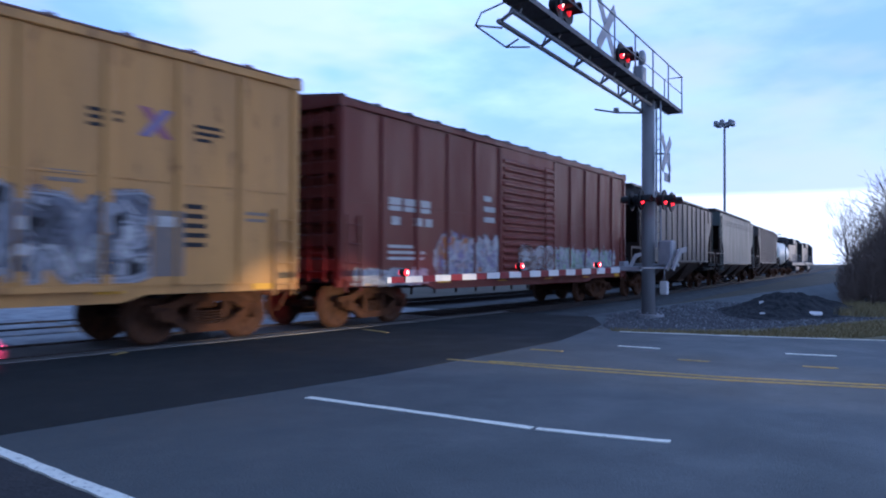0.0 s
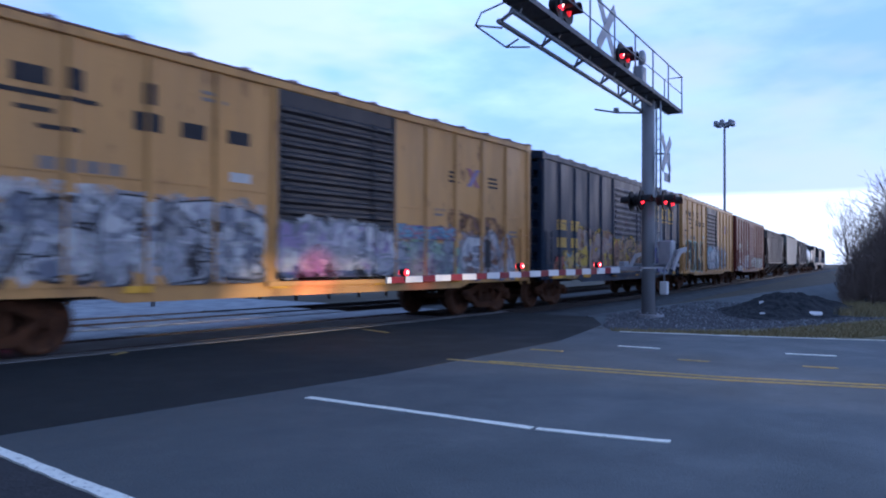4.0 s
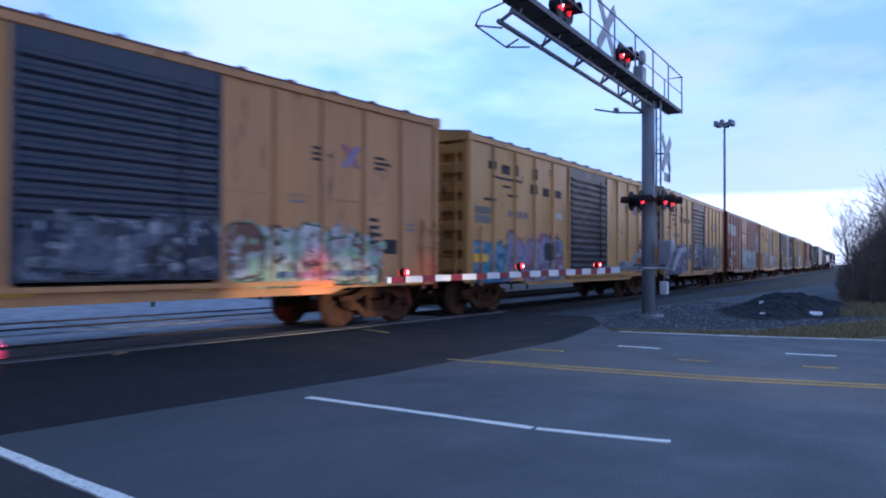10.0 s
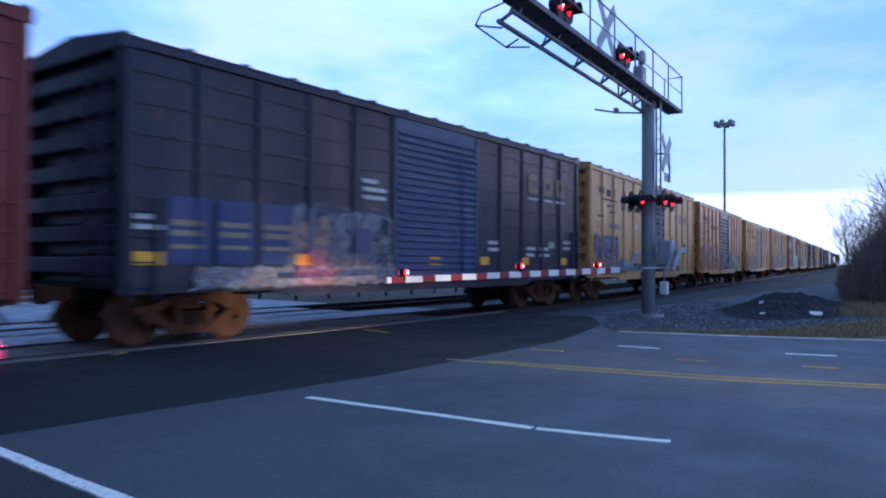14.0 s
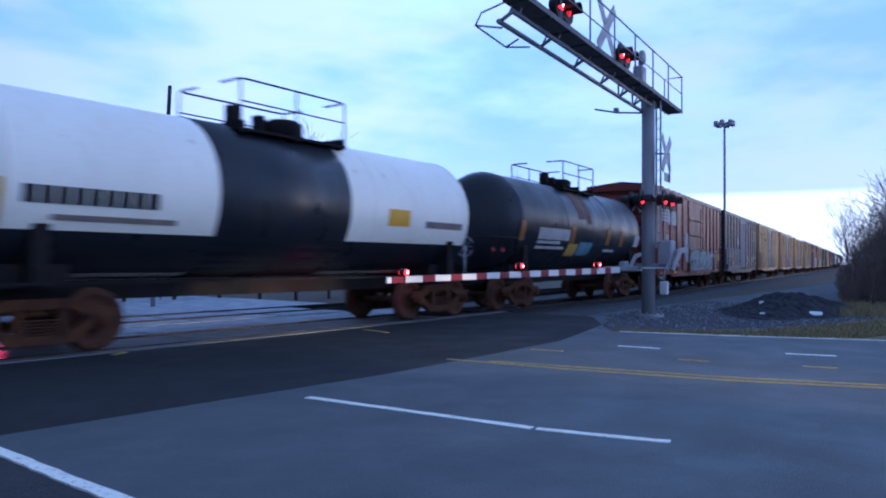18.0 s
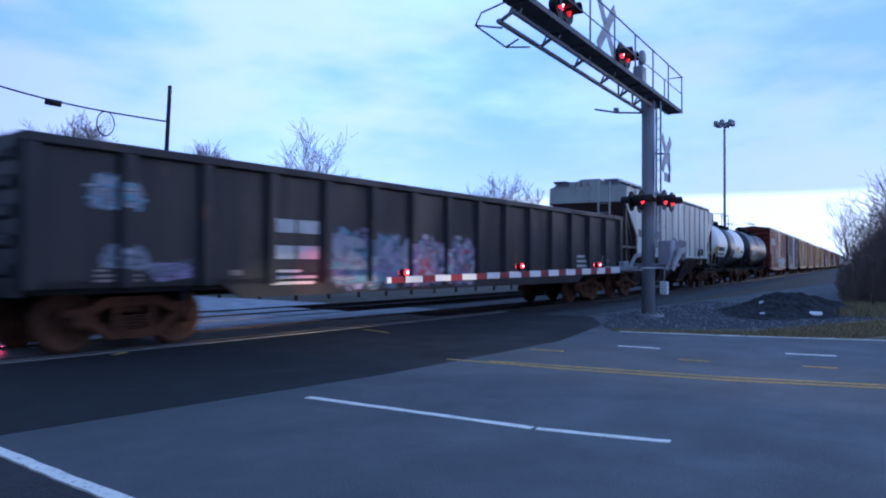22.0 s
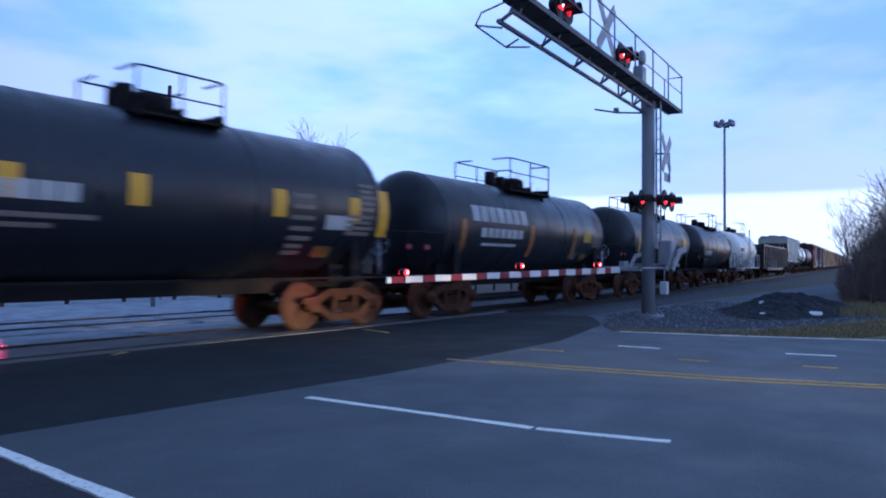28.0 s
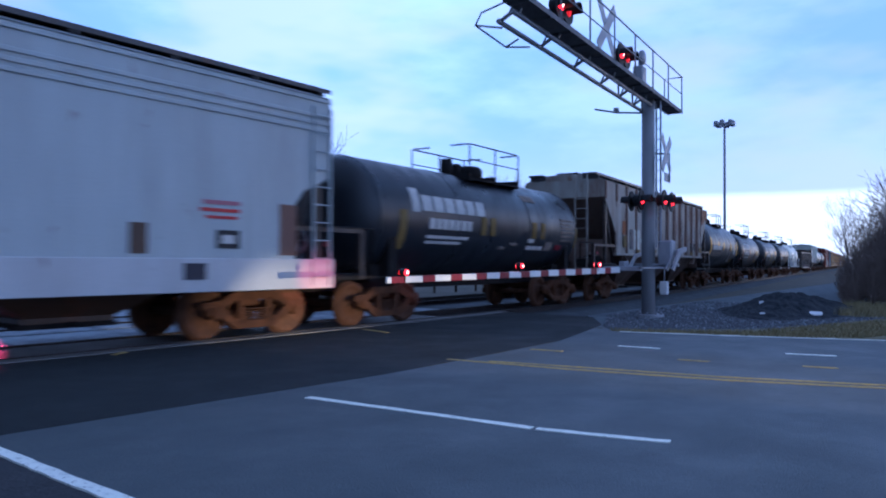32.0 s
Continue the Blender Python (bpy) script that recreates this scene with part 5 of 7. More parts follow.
c = box_car(18.0, "dark red ribbed boxcar with white graffiti along its sill", "red", "red_bright", "roof_dark", length=15.35, eave=4.50)
bars(c, "lettering", M["white_mark"], -6.15, 2.42, 1.6, 0.28, 3, gap=0.2)
bars(c, "number", M["white_mark"], -6.05, 2.12, 1.6, 0.18, 4, skip=(1,))
lines_of(c, "small_print", M["white_mark"], -2.3, 2.35, 0.6, 0.8, 3)
lines_of(c, "small_print", M["white_mark"], -6.15, 1.38, 1.4, 0.38, 3)
graffiti(c, -4.4, -1.6, 0.95, 2.0, ("white", "silver", "orange", "white", "lilac"), 3)
graffiti(c, -0.5, 1.5, 1.15, 1.8, ("white", "silver", "brown"), 5, side=-1.53)
graffiti(c, 1.7, 6.6, 1.0, 1.8, ("white", "silver", "lilac", "mint"), 4)
graffiti(c, -7.2, -4.8, 0.85, 1.2, ("white", "silver"), 6)
yellow_strips(c, 7.6)

c = box_car(1.25, "tan ribbed boxcar with dark door and black letters graffiti", "tan", "black_door", "roof_rust")
railbox_marks(c, 2)
graffiti(c, -1.45, 1.75, 1.0, 2.3, ("silver", "slate", "sky", "silver", "white"), 12, side=-1.53, fill=("silver", "lilac", "sky", "silver", "white"))
graffiti(c, 1.8, 4.6, 1.05, 2.3, ("silver", "silver", "black", "white"), 13, fill=("black", "black", "slate"))
bars(c, "placard", M["faded_mark"], 4.75, 1.1, 0.5, 1.0, 1, gap=0.0)
bars(c, "placard", M["white_mark"], 4.82, 1.85, 0.34, 0.16, 1, gap=0.0, side=-1.46)
FKL = (((-6.95, 1.1), (-6.4, 1.12), (-6.42, 1.52), (-6.05, 1.56), (-6.02, 1.86), (-6.4, 1.86), (-6.4, 2.0), (-5.95, 2.04), (-5.92, 2.36), (-6.75, 2.42), (-7.0, 2.2)),
       ((-5.85, 2.38), (-5.45, 2.36), (-5.42, 1.95), (-5.1, 2.38), (-4.7, 2.36), (-5.1, 1.72), (-4.65, 1.02), (-5.1, 1.0), (-5.42, 1.45), (-5.4, 1.0), (-5.8, 1.02)),
       ((-4.52, 2.38), (-4.1, 2.36), (-4.1, 1.48), (-3.42, 1.52), (-3.2, 1.25), (-3.32, 1.0), (-4.45, 1.0)),
       ((-3.05, 2.4), (-2.5, 2.38), (-2.62, 1.76), (-2.98, 1.72)),
       ((-2.98, 1.2), (-2.85, 0.98), (-2.5, 0.96), (-2.3, 1.2), (-2.45, 1.46), (-2.8, 1.48)))
FKL = tuple(tuple((-2.3 + (px + 2.3) * 0.91, pz) for px, pz in poly) for poly in FKL)
FKL = tuple(rounded(poly, 0.16) for poly in FKL)


def crossings(poly, x):
    """The stretches of z that a polygon covers at x."""
    cut = sorted(p[1] + (q[1] - p[1]) * (x - p[0]) / (q[0] - p[0]) for p, q in zip(poly, poly[1:] + poly[:1]) if (p[0] - x) * (q[0] - x) < 0)
    return zip(cut[::2], cut[1::2])


for slot, grow, y in (("white", 0.13, -1.456), ("mint", 0.09, -1.462), ("black", 0.035, -1.468)):
    fkl = Geo()
    for i, poly in enumerate(FKL):
        shape = grown(list(poly), grow * (1.0 if i else 0.9))
        fkl.prism(shape, "y", y - 0.0006 * i, -1.445)
        for x0, x1, face in on_posts(c, -7.4, -2.0):
            for z0, z1 in crossings(shape, (x0 + x1) / 2):
                fkl.box(x0, x1, face + (y + 1.452) * 0.5 - 0.0004 * i, face + 0.004, z0, z1)
    tagged(part("graffiti", fkl, spray(slot), c, "black graffiti letters FKL with a pale green outline"), kind="stuff")
yellow_strips(c, 7.5)

c = box_car(-15.15, "navy blue boxcar with gold lettering and a purple graffiti piece", "navy", "navy", "roof_dark", eave=4.48)
for x in (3.66, 4.80, 5.86):
    bars(c, "lettering", M["gold_mark"], x, 3.22, 0.62, 0.52, 1, gap=0.0)
    bars(c, "lettering", M["navy"], x + 0.18, 3.38, 0.46 if x < 4 else 0.26, 0.20, 1, side=-1.460, gap=0.0)
    bars(c, "lettering_line", M["gold_mark"], x, 3.07, 0.66, 0.08, 1, gap=0.0)
for x in (-6.46, -5.38):
    bars(c, "number", M["gold_mark"], x, 2.32, 0.70, 0.32, 3, gap=0.14)
    bars(c, "number", M["gold_mark"], x, 1.80, 0.72, 0.30, 3, gap=0.14)
graffiti(c, 1.75, 5.7, 0.9, 2.35, ("sky", "white", "violet", "blue", "white"), 21, fill=("violet", "violet", "violet", "blue"))
graffiti(c, 5.7, 6.6, 1.3, 2.2, ("silver", "white", "slate"), 25, letters=1)
graffiti(c, -4.75, -1.5, 1.1, 2.45, ("yellow", "brown", "tan", "slate", "brown"), 22, fill=("tan", "brown", "slate", "tan"))
# yellow fill is part spray, part headlight glow put into the colour
graffiti(c, -5.95, -4.75, 0.85, 1.65, ("yellow", "brown", "yellow", "sky"), 23, letters=2, fill=("yellow", "yellow", "tan"))
graffiti(c, -6.6, -5.95, 1.0, 1.55, ("brown", "red", "brown"), 27, letters=1)
# not a reflector: headlight light on the sill, painted in as yellow
bars(c, "reflector_strip", M["yellow_mark"], -7.0, 0.86, 1.0, 0.13, 1, gap=0.0)
graffiti(c, -1.5, 1.72, 0.95, 2.25, ("yellow", "black", "brown", "orange", "tan"), 24, side=-1.53, fill=("tan", "brown", "yellow", "navy_", "brown"))
graffiti(c, 0.9, 1.7, 1.1, 2.0, ("sky", "yellow", "white"), 26)
yellow_strips(c, 7.5)

c = box_car(-31.75, "tan ribbed boxcar with grey-green graffiti on side and door", "tan", "black_door", "roof_rust", eave=4.54)
railbox_marks(c, 5)
graffiti(c, -6.6, -1.8, 1.0, 2.3, ("silver", "black", "slate", "white"), 31)
graffiti(c, -1.4, 1.6, 1.05, 2.1, ("silver", "slate", "lilac", "white"), 32, side=-1.53)
graffiti(c, 1.8, 4.2, 0.95, 1.85, ("mint", "slate", "silver", "slate"), 33)
graffiti(c, 1.9, 4.0, 1.85, 2.15, ("blue", "pink", "sky"), 35)
rnd = random.Random(8)
for x, z, w, h in ((4.1, 2.35, 0.55, 0.30), (4.75, 2.2, 0.6, 0.34), (5.5, 2.25, 0.55, 0.28), (6.1, 2.1, 0.45, 0.24)):
    ring = [(x + w * rnd.uniform(0.7, 1.15) * math.cos(k * math.pi / 7), z + h * rnd.uniform(0.7, 1.15) * math.sin(k * math.pi / 7)) for k in range(14)]
    part("rust_stain", Geo().prism(ring, "y", -1.4545, -1.449), spray_haze("brown"), c, "faded brown stain on the tan side")
graffiti(c, 4.3, 6.7, 0.9, 2.1, ("silver", "slate", "white", "tan", "brown"), 34, fill=("white", "tan", "silver", "tan", "brown"))
bars(c, "placard", M["black_mark"], 5.2, 1.2, 0.36, 0.7, 1, side=-1.475, gap=0.0)
yellow_strips(c, 7.5)


def striped_emblem(car, x0, x1, x2, z0, z1):
    """White speed stripes running into two broad letter-like shapes."""
    step = (z1 - z0) / 4.4
    for i in range(4):
        b = Geo()
        z = z1 - i * step
        b.prism([(x0, z), (x1 + i * 0.10, z), (x1 + 0.08 + i * 0.10, z - step * 0.6), (x0, z - step * 0.6)], "y", -1.482, -1.45)
        part("emblem_stripe", b, M["white_mark"], car)
    m = (x1 + x2) / 2
    b = Geo()
    b.prism([(x1, z1), (x1 + 0.3, z1), (m - 0.3, z0 + 0.35), (m - 0.3, z1), (m, z1), (m, z0), (m - 0.35, z0), (x1 + 0.32, z1 - 0.4), (x1 + 0.32, z0), (x1, z0)], "y", -1.484, -1.45)
    part("emblem", b, M["white_mark"], car, "white striped emblem")
    b = Geo()
    b.box(m + 0.1, x2, -1.484, -1.45, z0, z1, 0.02)
    b.box(m + 0.3, x2 - 0.02, -1.488, -1.47, z1 - 0.28, z1 - 0.17)
    part("emblem", b, M["white_mark"], car, "white striped emblem")


c = box_car(-48.27, "brown-red panelled boxcar with white lettering and graffiti", "red_bright", "red_bright", "roof_dark", "panel", length=15.36, door=(-1.6, 1.5), door_ribs=4)
striped_emblem(c, -7.1, -5.85, -4.25, 3.18, 3.86)
bars(c, "lettering", M["white_mark"], -6.2, 2.38, 0.68, 0.26, 2)
bars(c, "number", M["white_mark"], -6.2, 1.92, 2.1, 0.24, 6, skip=(3,))
lines_of(c, "small_print", M["white_mark"], -2.6, 2.55, 0.6, 0.6, 3)
lines_of(c, "small_print", M["white_mark"], -6.0, 1.1, 1.6, 0.5, 4)
lines_of(c, "small_print", M["hopper_grey"], -7.5, 1.75, 0.35, 0.9, 2)
bars(c, "repair_patch", M["black_door"], -3.6, 1.4, 0.6, 0.42, 1, gap=0.0, side=-1.475)
graffiti(c, 1.6, 5.7, 1.0, 2.3, ("mint", "sky", "white", "silver"), 41, side=-1.478)
graffiti(c, -1.5, 1.4, 1.0, 2.4, ("mint", "silver", "white", "sky"), 44, side=-1.535)
graffiti(c, 5.95, 7.2, 2.2, 3.7, ("sky", "white", "silver"), 42, side=-1.478, letters=1)
graffiti(c, -7.4, -6.4, 1.3, 1.7, ("silver", "sky", "white"), 43, side=-1.478)
bars(c, "reflector_strip", M["yellow_mark"], -7.4, 1.18, 0.9, 0.14, 1, gap=0.0, side=-1.478)
yellow_strips(c, 7.5)

c = box_car(-65.1, "tan ribbed boxcar with purple and green graffiti pieces", "tan", "black_door", "roof_dark")
railbox_marks(c, 6)
graffiti(c, -7.3, -3.9, 0.85, 2.2, ("violet", "slate", "lilac", "lilac", "blue"), 51, fill=("violet", "slate", "lilac", "blue"))
graffiti(c, -3.75, -2.6, 0.95, 2.25, ("sky", "white", "blue", "slate", "silver"), 52, letters=1, fill=("sky", "blue", "silver"))
graffiti(c, -2.5, -1.7, 1.55, 2.2, ("blue", "blue", "tan"), 56, letters=1, fill=("tan", "blue"))
graffiti(c, -1.3, 1.6, 1.1, 2.3, ("black", "slate", "white", "black", "silver"), 53, side=-1.53, letters=4, fill=("black", "black", "slate"))
graffiti(c, 1.8, 4.5, 1.12, 2.32, ("lilac", "brown", "blue", "blue"), 54, letters=3, fill=("blue", "blue", "violet", "blue"))
graffiti(c, 4.4, 6.9, 1.05, 2.35, ("silver", "white", "green", "white"), 55, letters=3, fill=("green", "green", "navy_"))
bars(c, "repaint_patch", M["red"], 2.35, 0.80, 3.1, 0.25, 1, side=-1.462, gap=0.0)
yellow_strips(c, 7.5)

c = box_car(-81.95, "tan ribbed boxcar with blue graffiti low on its side", "tan", "black_door", "roof_dark", eave=4.46)
railbox_marks(c, 7)
graffiti(c, -7.4, -5.7, 0.85, 1.9, ("teal", "blue", "sky", "slate"), 61)
graffiti(c, -5.5, -2.0, 0.85, 2.1, ("slate", "silver", "lilac", "blue", "pink"), 62)
bars(c, "repaint_patch", M["faded_mark"], -7.2, 2.32, 0.8, 0.42, 1, gap=0.0)
bars(c, "repaint_patch", M["black_mark"], -3.2, 1.4, 0.6, 0.5, 1, gap=0.0, side=-1.478)
bars(c, "repaint_patch", M["red"], 6.12, 1.83, 0.68, 0.6, 1, gap=0.0)
bars(c, "repaint_patch", M["red"], 5.1, 1.22, 0.95, 0.88, 1, gap=0.0)
bars(c, "repaint_patch", M["red"], 5.1, 0.97, 1.72, 0.25, 1, gap=0.0)
bars(c, "repaint_patch", M["red"], 6.88, 0.97, 0.57, 0.65, 1, gap=0.0)
bars(c, "stencil", M["white_mark"], 5.22, 1.56, 0.7, 0.32, 1, gap=0.0, side=-1.458)
bars(c, "stencil", M["black_mark"], 5.30, 1.66, 0.54, 0.06, 1, gap=0.0, side=-1.464)
bars(c, "reflector_strip", M["yellow_mark"], 6.98, 1.2, 0.38, 0.2, 1, gap=0.0, side=-1.460)
bars(c, "reflector_strip", M["yellow_mark"], -7.3, 1.35, 0.7, 0.2, 1, gap=0.0, side=-1.478)
yellow_strips(c, 7.5)

c = box_car(-98.9, "tan boxcar with rust-brown posts and pale green graffiti", "tan_rusty", "blue_black_door", "roof_rust", eave=4.53)
railbox_marks(c, 8)
graffiti(c, 1.9, 5.6, 0.9, 2.0, ("mint", "black", "brown", "mint", "white"), 71, fill=("mint", "slate", "brown", "white"))
graffiti(c, -1.3, 1.6, 1.1, 1.95, ("slate", "navy_", "navy_", "silver"), 72, side=-1.53, fill=("slate", "navy_", "black"))
graffiti(c, -6.9, -2.1, 1.0, 2.3, ("slate", "yellow", "lilac", "red", "orange"), 73)
bars(c, "placard", M["black_mark"], 5.75, 1.5, 0.4, 0.3, 1, gap=0.0)
bars(c, "placard", spray("mint"), 5.6, 1.6, 0.2, 0.15, 1, gap=0.0, side=-1.46)
yellow_strips(c, 7.5)

c = box_car(-116.0, "faded tan boxcar with rust-stained side and graffiti", "tan_pale", "black_door", "roof_rust")
railbox_marks(c, 9)
graffiti(c, -7.0, -4.6, 1.5, 2.3, ("slate", "navy_", "blue", "slate"), 81, fill=("navy_", "slate", "blue"))
graffiti(c, -7.0, -3.6, 0.95, 1.5, ("tan", "brown", "slate", "brown"), 84, fill=("brown", "tan", "brown"))
bars(c, "repair_patch", M["orange_patch"], -3.1, 1.35, 0.55, 0.45, 1, gap=0.0)
graffiti(c, -1.3, 1.6, 1.1, 2.5, ("slate", "black", "silver", "black"), 82, side=-1.53, fill=("black", "slate", "black", "navy_"))
graffiti(c, 1.8, 4.6, 0.95, 1.9, ("tan", "brown", "tan", "brown"), 83)
bars(c, "placard", M["black_mark"], 5.3, 1.75, 0.5, 0.5, 1, gap=0.0, side=-1.458)
bars(c, "placard", spray("mint"), 5.15, 1.95, 0.24, 0.26, 1, gap=0.0, side=-1.464)
yellow_strips(c, 7.5)

c = box_car(-132.85, "slate blue panelled boxcar with faint gold lettering", "slate", "blue_door", "roof_dark", "panel", length=15.3, door_ribs=20)
for x in (4.5, 5.4, 6.2):
    bars(c, "lettering", M["tan_mark"], x - 0.1, 3.28, 0.56, 0.54, 1, gap=0.0, side=-1.475)
    bars(c, "lettering", M["slate"], x + 0.06, 3.46, 0.36 if x < 5 else 0.2, 0.18, 1, gap=0.0, side=-1.483)
    bars(c, "lettering_line", M["white_mark"], x - 0.1, 3.10, 0.56, 0.06, 1, gap=0.0, side=-1.475)
for i in range(3):
    bars(c, "repaint_patch", M["blue_box"], -6.9 + i * 0.9, 1.28, 0.78, 1.05, 1, gap=0.0, side=-1.478)
    bars(c, "stencil", M["tan_mark"], -6.84 + i * 0.9, 1.88, 0.6, 0.09, 1, gap=0.0, side=-1.484)
    bars(c, "stencil", M["tan_mark"], -6.84 + i * 0.9, 1.72, 0.6, 0.09, 1, gap=0.0, side=-1.484)
    bars(c, "stencil", M["tan_mark"], -6.84 + i * 0.9, 1.52, 0.6, 0.07, 1, gap=0.0, side=-1.484)
bars(c, "repaint_patch", M["blue_box"], -2.75, 1.5, 0.5, 0.5, 1, gap=0.0, side=-1.486)
graffiti(c, -4.4, -1.6, 1.0, 2.35, ("slate", "navy_", "tan", "slate"), 91, side=-1.478, fill=("slate", "navy_", "tan", "slate"))
graffiti(c, -6.4, -1.5, 0.9, 1.25, ("tan", "slate", "tan", "silver"), 92, side=-1.478, fill=("slate", "tan", "slate"))
lines_of(c, "small_print", M["white_mark"], -2.5, 2.6, 0.8, 0.5, 3, side=-1.475)
lines_of(c, "small_print", M["white_mark"], -7.5, 1.8, 0.6, 0.3, 2, side=-1.475)
for x, z in ((2.3, 1.62), (4.3, 1.5), (5.1, 1.5), (6.6, 1.72)):
    lines_of(c, "small_print", M["white_mark"], x, z, 0.65, 0.36, 2, side=-1.475, seed=int(x * 7))
for x in (-7.5, -4.3, -2.5, -0.2, 1.9, 4.0, 6.4):
    bars(c, "reflector_strip", M["yellow_mark"], x, 1.27, 0.55 if x < -7 else 0.4, 0.2, 1, side=-1.482, gap=0.0)
bars(c, "placard", spray("mint"), 5.6, 1.75, 0.4, 0.18, 1, gap=0.0, side=-1.478)

c = box_car(-149.8, "brown-red panelled boxcar with a white striped emblem", "red_bright", "red", "roof_dark", "panel", length=15.45, door=(-1.2, 2.2), door_ribs=4)
striped_emblem(c, -6.8, -5.6, -4.0, 3.05, 3.70)
bars(c, "lettering", M["white_mark"], -5.85, 2.38, 0.6, 0.24, 2)
bars(c, "number", M["white_mark"], -5.9, 1.85, 2.0, 0.22, 5)
lines_of(c, "small_print", M["white_mark"], -5.9, 1.2, 1.4, 0.45, 4)
graffiti(c, -2.0, -1.3, 1.4, 2.9, ("silver", "white"), 96, side=-1.478, letters=1)
graffiti(c, -1.1, 4.6, 1.0, 2.0, ("silver", "white", "mint", "slate"), 95, side=-1.535)
lines_of(c, "small_print", M["white_mark"], 6.1, 0.95, 0.9, 1.2, 7, side=-1.475)
bars(c, "placard", spray("mint"), 5.2, 1.68, 0.55, 0.2, 1, gap=0.0, side=-1.478)
bars(c, "reflector_strip", M["yellow_mark"], 6.6, 1.5, 0.5, 0.35, 1, gap=0.0, side=-1.485)
yellow_strips(c, 7.5)

c = tank_car(-165.12, "black tank car with white lettering and yellow patches", "tank_black", shell=11.2, radius=1.42, axis=2.50, ladder=False)
T = (1.42, 2.50)
on_tank(c, "lettering", M["white_mark"], -3.9, -1.68, 2.02, 2.36, *T, 10, 0.14)
on_tank(c, "small_print", M["white_mark"], -3.9, -2.3, 1.90, 1.98, *T)
on_tank(c, "small_print", M["white_mark"], -3.9, -1.9, 1.74, 1.82, *T)
for x, w in ((-1.6, 0.34), (1.5, 0.34), (2.9, 0.34), (-5.1, 0.30)):
    on_tank(c, "yellow_strip", M["orange_patch"], x, x + w, 1.95, 2.5, *T)
on_tank(c, "yellow_patch", M["gold_mark"], -1.6, -0.83, 1.55, 1.93, *T)
on_tank(c, "placard", spray("sky"), -0.76, 0.3, 1.58, 2.0, *T)
on_tank(c, "small_print", M["white_mark"], 4.5, 5.05, 1.95, 2.4, *T, 1)
on_tank(c, "small_print", M["white_mark"], 1.6, 2.6, 1.72, 1.8, *T)
on_tank(c, "rust_stain", M["stain"], -0.95, -0.45, 2.75, 3.75, *T)
on_tank(c, "rust_stain", M["stain"], -0.3, 0.1, 2.6, 3.7, *T)

c = tank_car(-178.7, "white tank car with a wide black band and black belly", "tank_white", shell=11.6, radius=1.40, axis=2.46, band=("tank_black", (-1.95, 1.15)), ladder=False)
T = (1.40, 2.46)
on_tank(c, "lettering", M["black_mark"], -5.0, -3.0, 2.10, 2.34, *T, 9, 0.2)
on_tank(c, "small_print", M["faded_mark"], -4.6, -2.7, 1.88, 1.96, *T)
on_tank(c, "black_belly", M["tank_black"], -5.3, 5.3, 1.14, 1.74, *T, 1, 0.2, 8)
on_tank(c, "yellow_patch", M["yellow_mark"], 2.3, 3.0, 2.1, 2.46, *T)
on_tank(c, "small_print", M["faded_mark"], 3.6, 5.0, 2.1, 2.25, *T)
on_tank(c, "yellow_strip", M["gold_mark"], -5.6, -5.25, 1.7, 2.4, *T)

c = hopper_car(-195.0, "weathered pale grey covered hopper with brown bays", "hopper_grey", "brown_bay", "galv", length=17.0, cut=1.62, end_key="end_brown", low=1.68)
for x, w in ((-6.75, 0.5), (-5.95, 0.45), (-5.1, 0.6), (-4.25, 0.5), (-3.6, 0.35)):
    bars(c, "lettering", M["slate"], x, 2.35, w, 0.3, 1, side=-1.475, gap=0.0)
bars(c, "number", M["faded_mark"], -5.3, 1.75, 1.2, 0.28, 4, side=-1.475)
graffiti(c, -2.2, 1.2, 1.5, 2.4, ("slate", "silver", "slate"), 101, side=-1.527)
bars(c, "placard", M["black_mark"], 4.3, 1.74, 1.4, 0.34, 2, side=-1.525, gap=0.35)

c = gondola_car(-215.1, "black ribbed gondola car with graffiti along its side", length=20.6)
for z in (1.85, 1.38):
    bars(c, "lettering", M["white_mark"], -6.05, z, 1.2, 0.24, 2, gap=0.12)
lines_of(c, "small_print", M["white_mark"], -6.05, 0.92, 1.15, 0.32, 3)
graffiti(c, -4.5, -2.6, 0.8, 1.9, ("sky", "slate", "silver", "lilac"), 111)
graffiti(c, -2.4, 0.4, 0.8, 1.85, ("lilac", "slate", "silver", "red", "white"), 112)
graffiti(c, -9.3, -8.6, 2.08, 2.55, ("slate", "sky", "silver"), 113, letters=2)
graffiti(c, -9.05, -8.55, 1.22, 1.55, ("slate", "silver", "slate"), 114, letters=1)
graffiti(c, -8.35, -7.8, 1.05, 1.32, ("slate", "lilac"), 115, letters=1)
for x, w in ((-9.25, 0.3), (-8.75, 0.22)):
    lines_of(c, "small_print", M["faded_mark"], x, 1.03, w, 0.22, 3)
bars(c, "small_print", M["faded_mark"], -6.95, 1.10, 0.26, 0.09, 1, gap=0.0)
lines_of(c, "small_print", M["white_mark"], 6.6, 1.2, 0.9, 0.45, 3)
lines_of(c, "small_print", M["white_mark"], 8.6, 1.25, 0.6, 0.4, 3)

